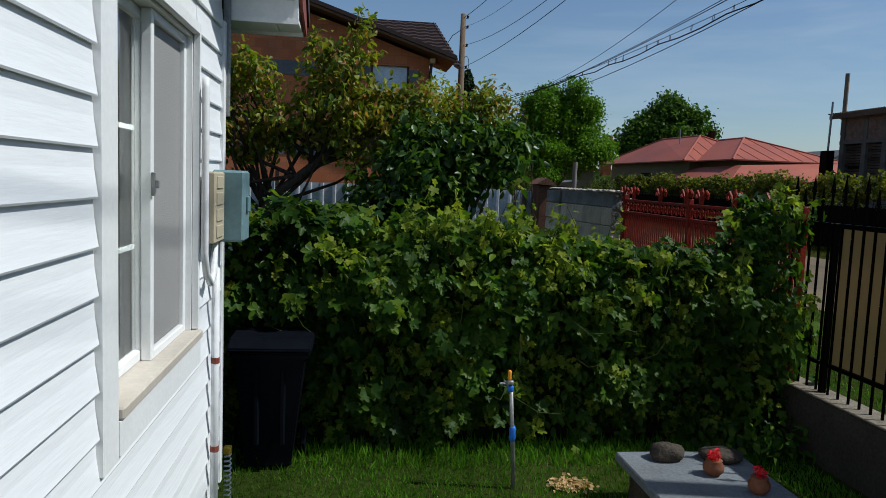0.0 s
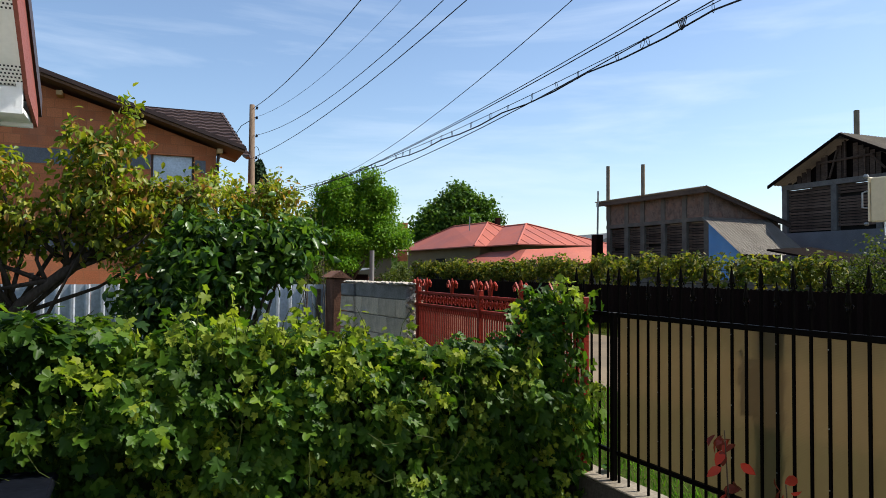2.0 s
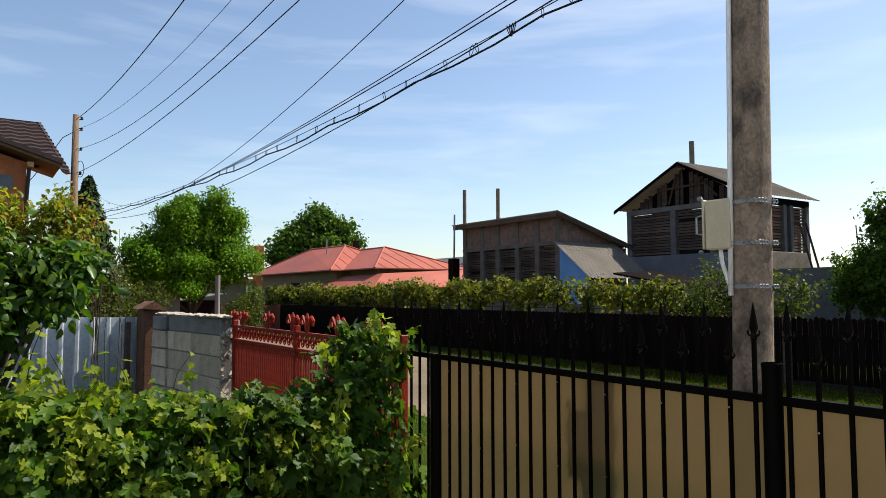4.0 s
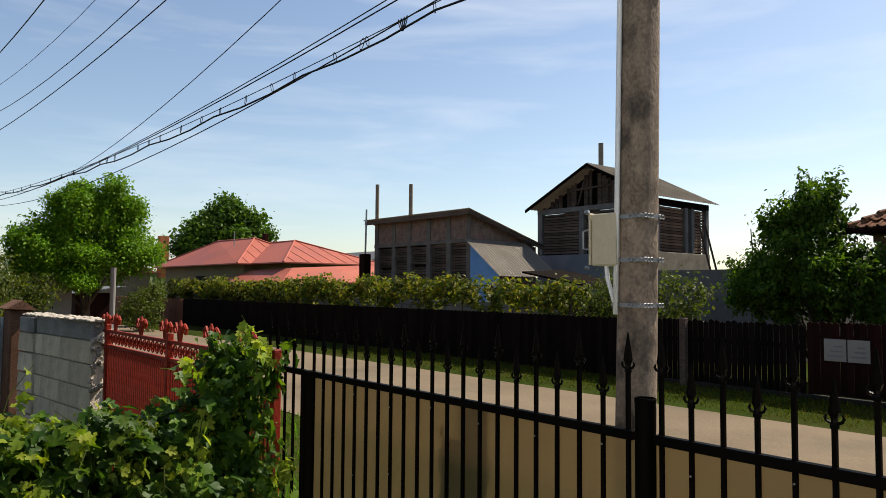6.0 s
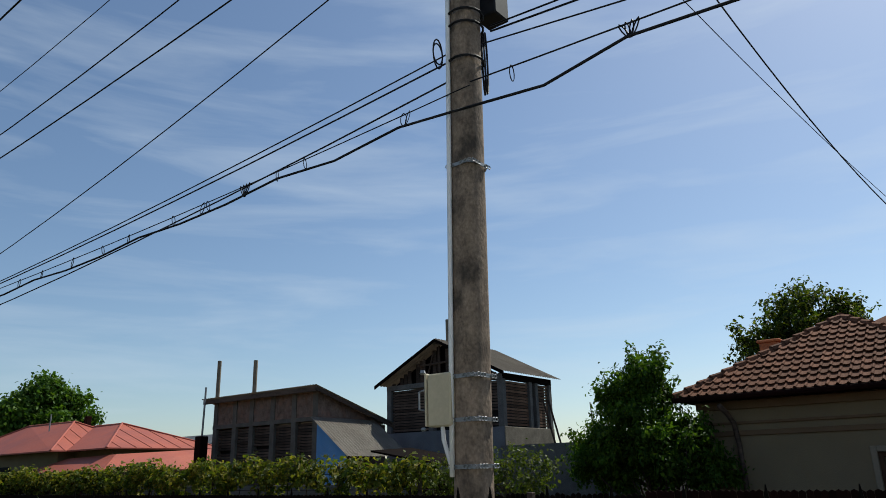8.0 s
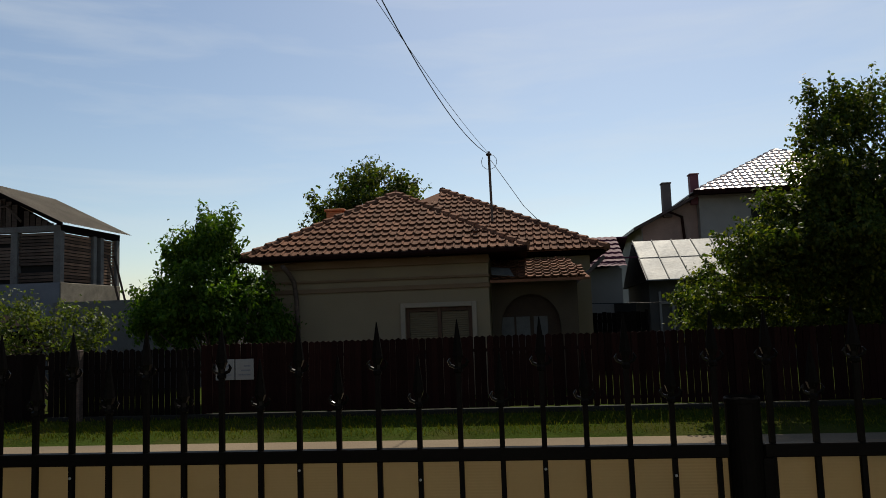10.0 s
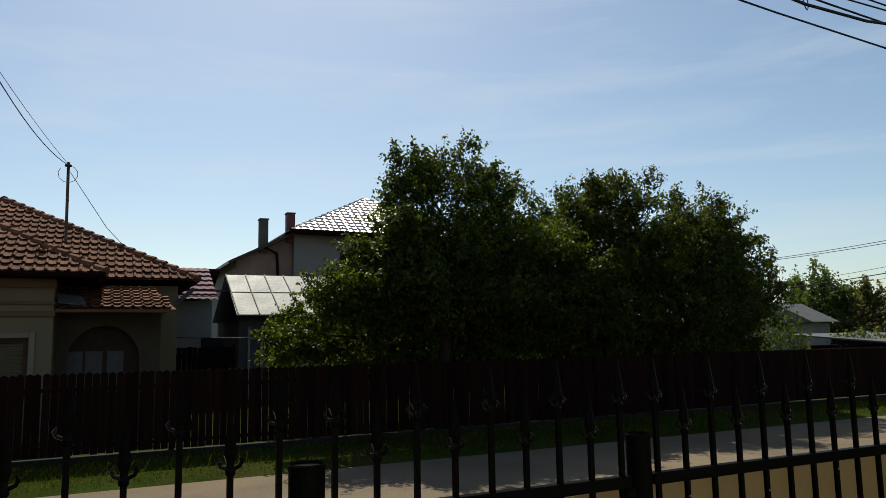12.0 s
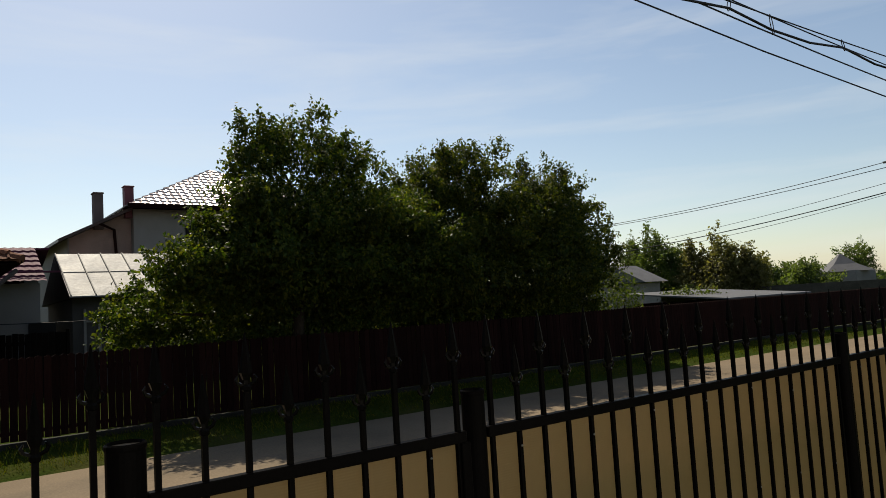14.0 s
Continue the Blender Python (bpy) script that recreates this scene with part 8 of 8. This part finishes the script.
tree("rear_tree", (32, 6.8, 0.3), [(32, 6.8, 3.5), (32, 6.8, 5.5)], 0.2, [((32, 6.6, 7.3), (1.6, 1.6, 1.4)), ((32, 8.1, 6.7), (1.0, 1.0, 0.8)), ((32, 5.3, 7.0), (0.9, 0.9, 0.8)), ((32, 6.8, 6.1), (1.8, 2.0, 1.0))],
     14000, 0.17, M_TREE, M_BARK, "green tree rising behind the tiled roof", lumps=14, ragged=1.5, seed=73, clump=0.2, per=16, sprig=0.5)
NEAR = 0.79


def nearer(p):
    return (2.4 + NEAR * (p[0] - 2.4), 0.3 + NEAR * (p[1] - 0.3), max(2.2 + NEAR * (p[2] - 2.2), 0.3))


def crown(*blobs):
    return [(nearer(c), tuple(v * NEAR for v in r), *more) for c, r, *more in blobs]


tree("big_fruit_tree", nearer((18.9, -7.6, 0)), [nearer((18.9, -7.6, 1.6)), nearer((18.9, -7.7, 2.8)), nearer((18.9, -7.9, 4.4))], 0.15,
     crown(((19, -8.0, 6.36), (0.95, 1.1, 0.85), 0.6), ((19, -6.9, 6.25), (0.75, 0.85, 0.65), 0.7), ((18.9, -9.2, 5.8), (0.9, 0.9, 0.8), 0.5), ((18.8, -6.6, 5.3), (0.8, 0.8, 0.7), 0.6), ((18.7, -8.2, 4.6), (1.6, 2.2, 1.1)), ((18.2, -6.2, 3.7), (1.2, 1.5, 1.1)), ((17.8, -4.9, 3.3), (0.8, 0.9, 0.6)), ((17.6, -4.4, 2.5), (1.0, 1.2, 0.7)), ((18.3, -8.5, 2.7), (1.7, 3.0, 1.2)), ((18.5, -10.2, 4.6), (1.0, 1.0, 0.9)), ((18.0, -6.8, 2.9), (1.0, 2.4, 1.3)), ((18.6, -10.6, 3.3), (1.2, 1.9, 1.5)), ((18.6, -8.6, 3.6), (1.2, 2.0, 1.5)), ((20.3, -7.9, 1.8), (1.1, 3.0, 0.8))),
     165000, 0.082, M_TREE, M_BARK_DARK, "tall fruit tree, dark against the light", lumps=16, ragged=1.5, seed=81, clump=0.14, per=24, limbs=44, sprig=0.30, behind=15.35)
tree("big_fruit_tree", nearer((19.8, -15, 0)), [nearer((19.8, -15, 1.6)), nearer((19.8, -15, 2.8)), nearer((19.8, -15, 4.2))], 0.15,
     crown(((20, -12.6, 5.5), (1.1, 1.1, 1.0)), ((20, -14.0, 6.3), (1.2, 1.3, 0.85)), ((20, -17.4, 5.7), (1.1, 1.2, 1.0)), ((20, -18.7, 5.4), (0.9, 0.9, 0.9)), ((19.8, -15.6, 4.6), (1.9, 3.0, 1.2)), ((19.8, -19.2, 4.0), (1.3, 1.2, 1.3)), ((19.5, -15, 2.8), (2.0, 4.8, 1.4)), ((19.6, -11.2, 4.6), (1.2, 1.3, 1.0)), ((19.4, -13, 3.6), (1.4, 2.2, 1.6)), ((19.4, -17, 3.6), (1.4, 2.6, 1.6)), ((19.6, -15.8, 5.0), (1.3, 1.8, 1.0)), ((20.8, -14.5, 1.7), (1.3, 4.6, 0.9))),
     180000, 0.084, M_TREE_WARM, M_BARK_DARK, "spreading fruit tree, dark against the light", lumps=16, ragged=1.5, seed=82, clump=0.14, per=24, limbs=44, sprig=0.32, behind=15.35)
tree("pale_shrub", (16.9, -3.3, 0.3), [(16.9, -3.3, 0.8), (16.9, -3.4, 1.3)], 0.04, [((16.9, -3.3, 1.75), (0.5, 0.7, 0.35)), ((17.1, -4.6, 1.9), (0.6, 0.8, 0.5))],
     2200, 0.09, M_OLIVE, M_BARK, "pale leafy shrub at the fence top", "shrub", seed=83, clump=0.1, per=12)
tree("pale_shrub", (19.5, -20.5, 0.3), [(19.5, -20.5, 0.8), (19.5, -20.5, 1.4)], 0.04, [((19.5, -20.5, 2.2), (0.9, 0.9, 0.8)), ((18.5, -23.5, 1.9), (0.8, 1.2, 0.4))],
     1800, 0.12, M_OLIVE, M_BARK, "pale leafy shrub at the fence top", "shrub", seed=84, clump=0.15, per=12)
for i, (x, y, h, r, spiky) in enumerate(((36.4, -45, 7.5, 1.9, 1), (38.6, -46, 6.5, 1.3, 1), (34.6, -45.5, 5.6, 1.2, 1), (32.9, -45, 6.0, 0.95, 0), (30.6, -45, 6.4, 1.5, 0), (28.9, -46, 5.1, 1.1, 0), (33.5, -62, 4.6, 2.4, 0), (36, -78, 6.5, 2.4, 0), (36, -60, 4.7, 2.5, 0), (29, -54, 3.9, 1.9, 0), (24.3, -62, 3.3, 1.5, 0), (22, -64, 3.4, 1.8, 0), (20, -62, 3.2, 1.6, 0))):
    rd = random.Random(300 + i)
    blobs = [((x, y, h * 0.42), (r, r, h * 0.33))]
    for k in range(9 if spiky else 7):
        u = rd.uniform(-1, 1)
        top = h * (1 - (0.16 if spiky else 0.26) * abs(u) - rd.uniform(0, 0.08))
        blobs.append(((x + 0.85 * r * u, y + rd.uniform(-0.5, 0.5) * r, top * 0.72), (r * (0.24 if spiky else 0.36), r * 0.34, top * 0.28)))
    tree("distant_tree", (x, y, 0.3), [(x, y, h * 0.3), (x, y, h * 0.55)], 0.15, blobs,
         5200, 0.21, M_FARTREE if spiky or y < -50 else M_FARBROWN, M_BARK, "distant tree with upright leafy branches" if spiky else "distant leafy tree beyond the gardens", "tree", "distant trees", lumps=5, ragged=1.4, seed=90 + i, clump=0.26, per=10, limbs=26, sprig=0.5)
rr_ = np.random.default_rng(99)
n = 30000
az = rr_.uniform(0, 2 * math.pi, n)
dist = rr_.uniform(100, 125, n)
hh = 3.6 + 1.8 * np.array([noise.noise((math.cos(a) * 9, math.sin(a) * 9, 0)) for a in az])
wp = np.stack([8 + dist * np.cos(az), dist * np.sin(az), hh * rr_.uniform(0, 1, n) ** 0.6], 1)
tagged(leaves("far_woods", wp, np.stack([-np.cos(az), -np.sin(az), np.full(n, 0.6)], 1), rr_.uniform(0.8, 1.5, n), DIAMOND, M_FARTREE, None, rr_), "low line of far green woods", "woods", kind="stuff")

# ---- clay tiles last ----
tiled([(EX0, EY0, EZ), (EX0, EY1, EZ), AP], roof, 290, rt)
ridge_tiles((EX0, EY0, EZ), AP, roof)
ridge_tiles((EX0, EY1, EZ), AP, roof)
ridge_tiles(AP, RB, roof)
tiled([(WX0, WY_0, WZ_), (WX0, 3.4, WZ_), AW], roof2, 200, rt)
ridge_tiles((WX0, WY_0, WZ_), AW, roof2)
ridge_tiles(AW, AWB, roof2)
tiled([(18.5, -1.35, PEZ), (18.5, 0.9, PEZ), (20.5, 0.9, 3.5), (20.5, -1.0, 3.5)], proof, 90, rt)
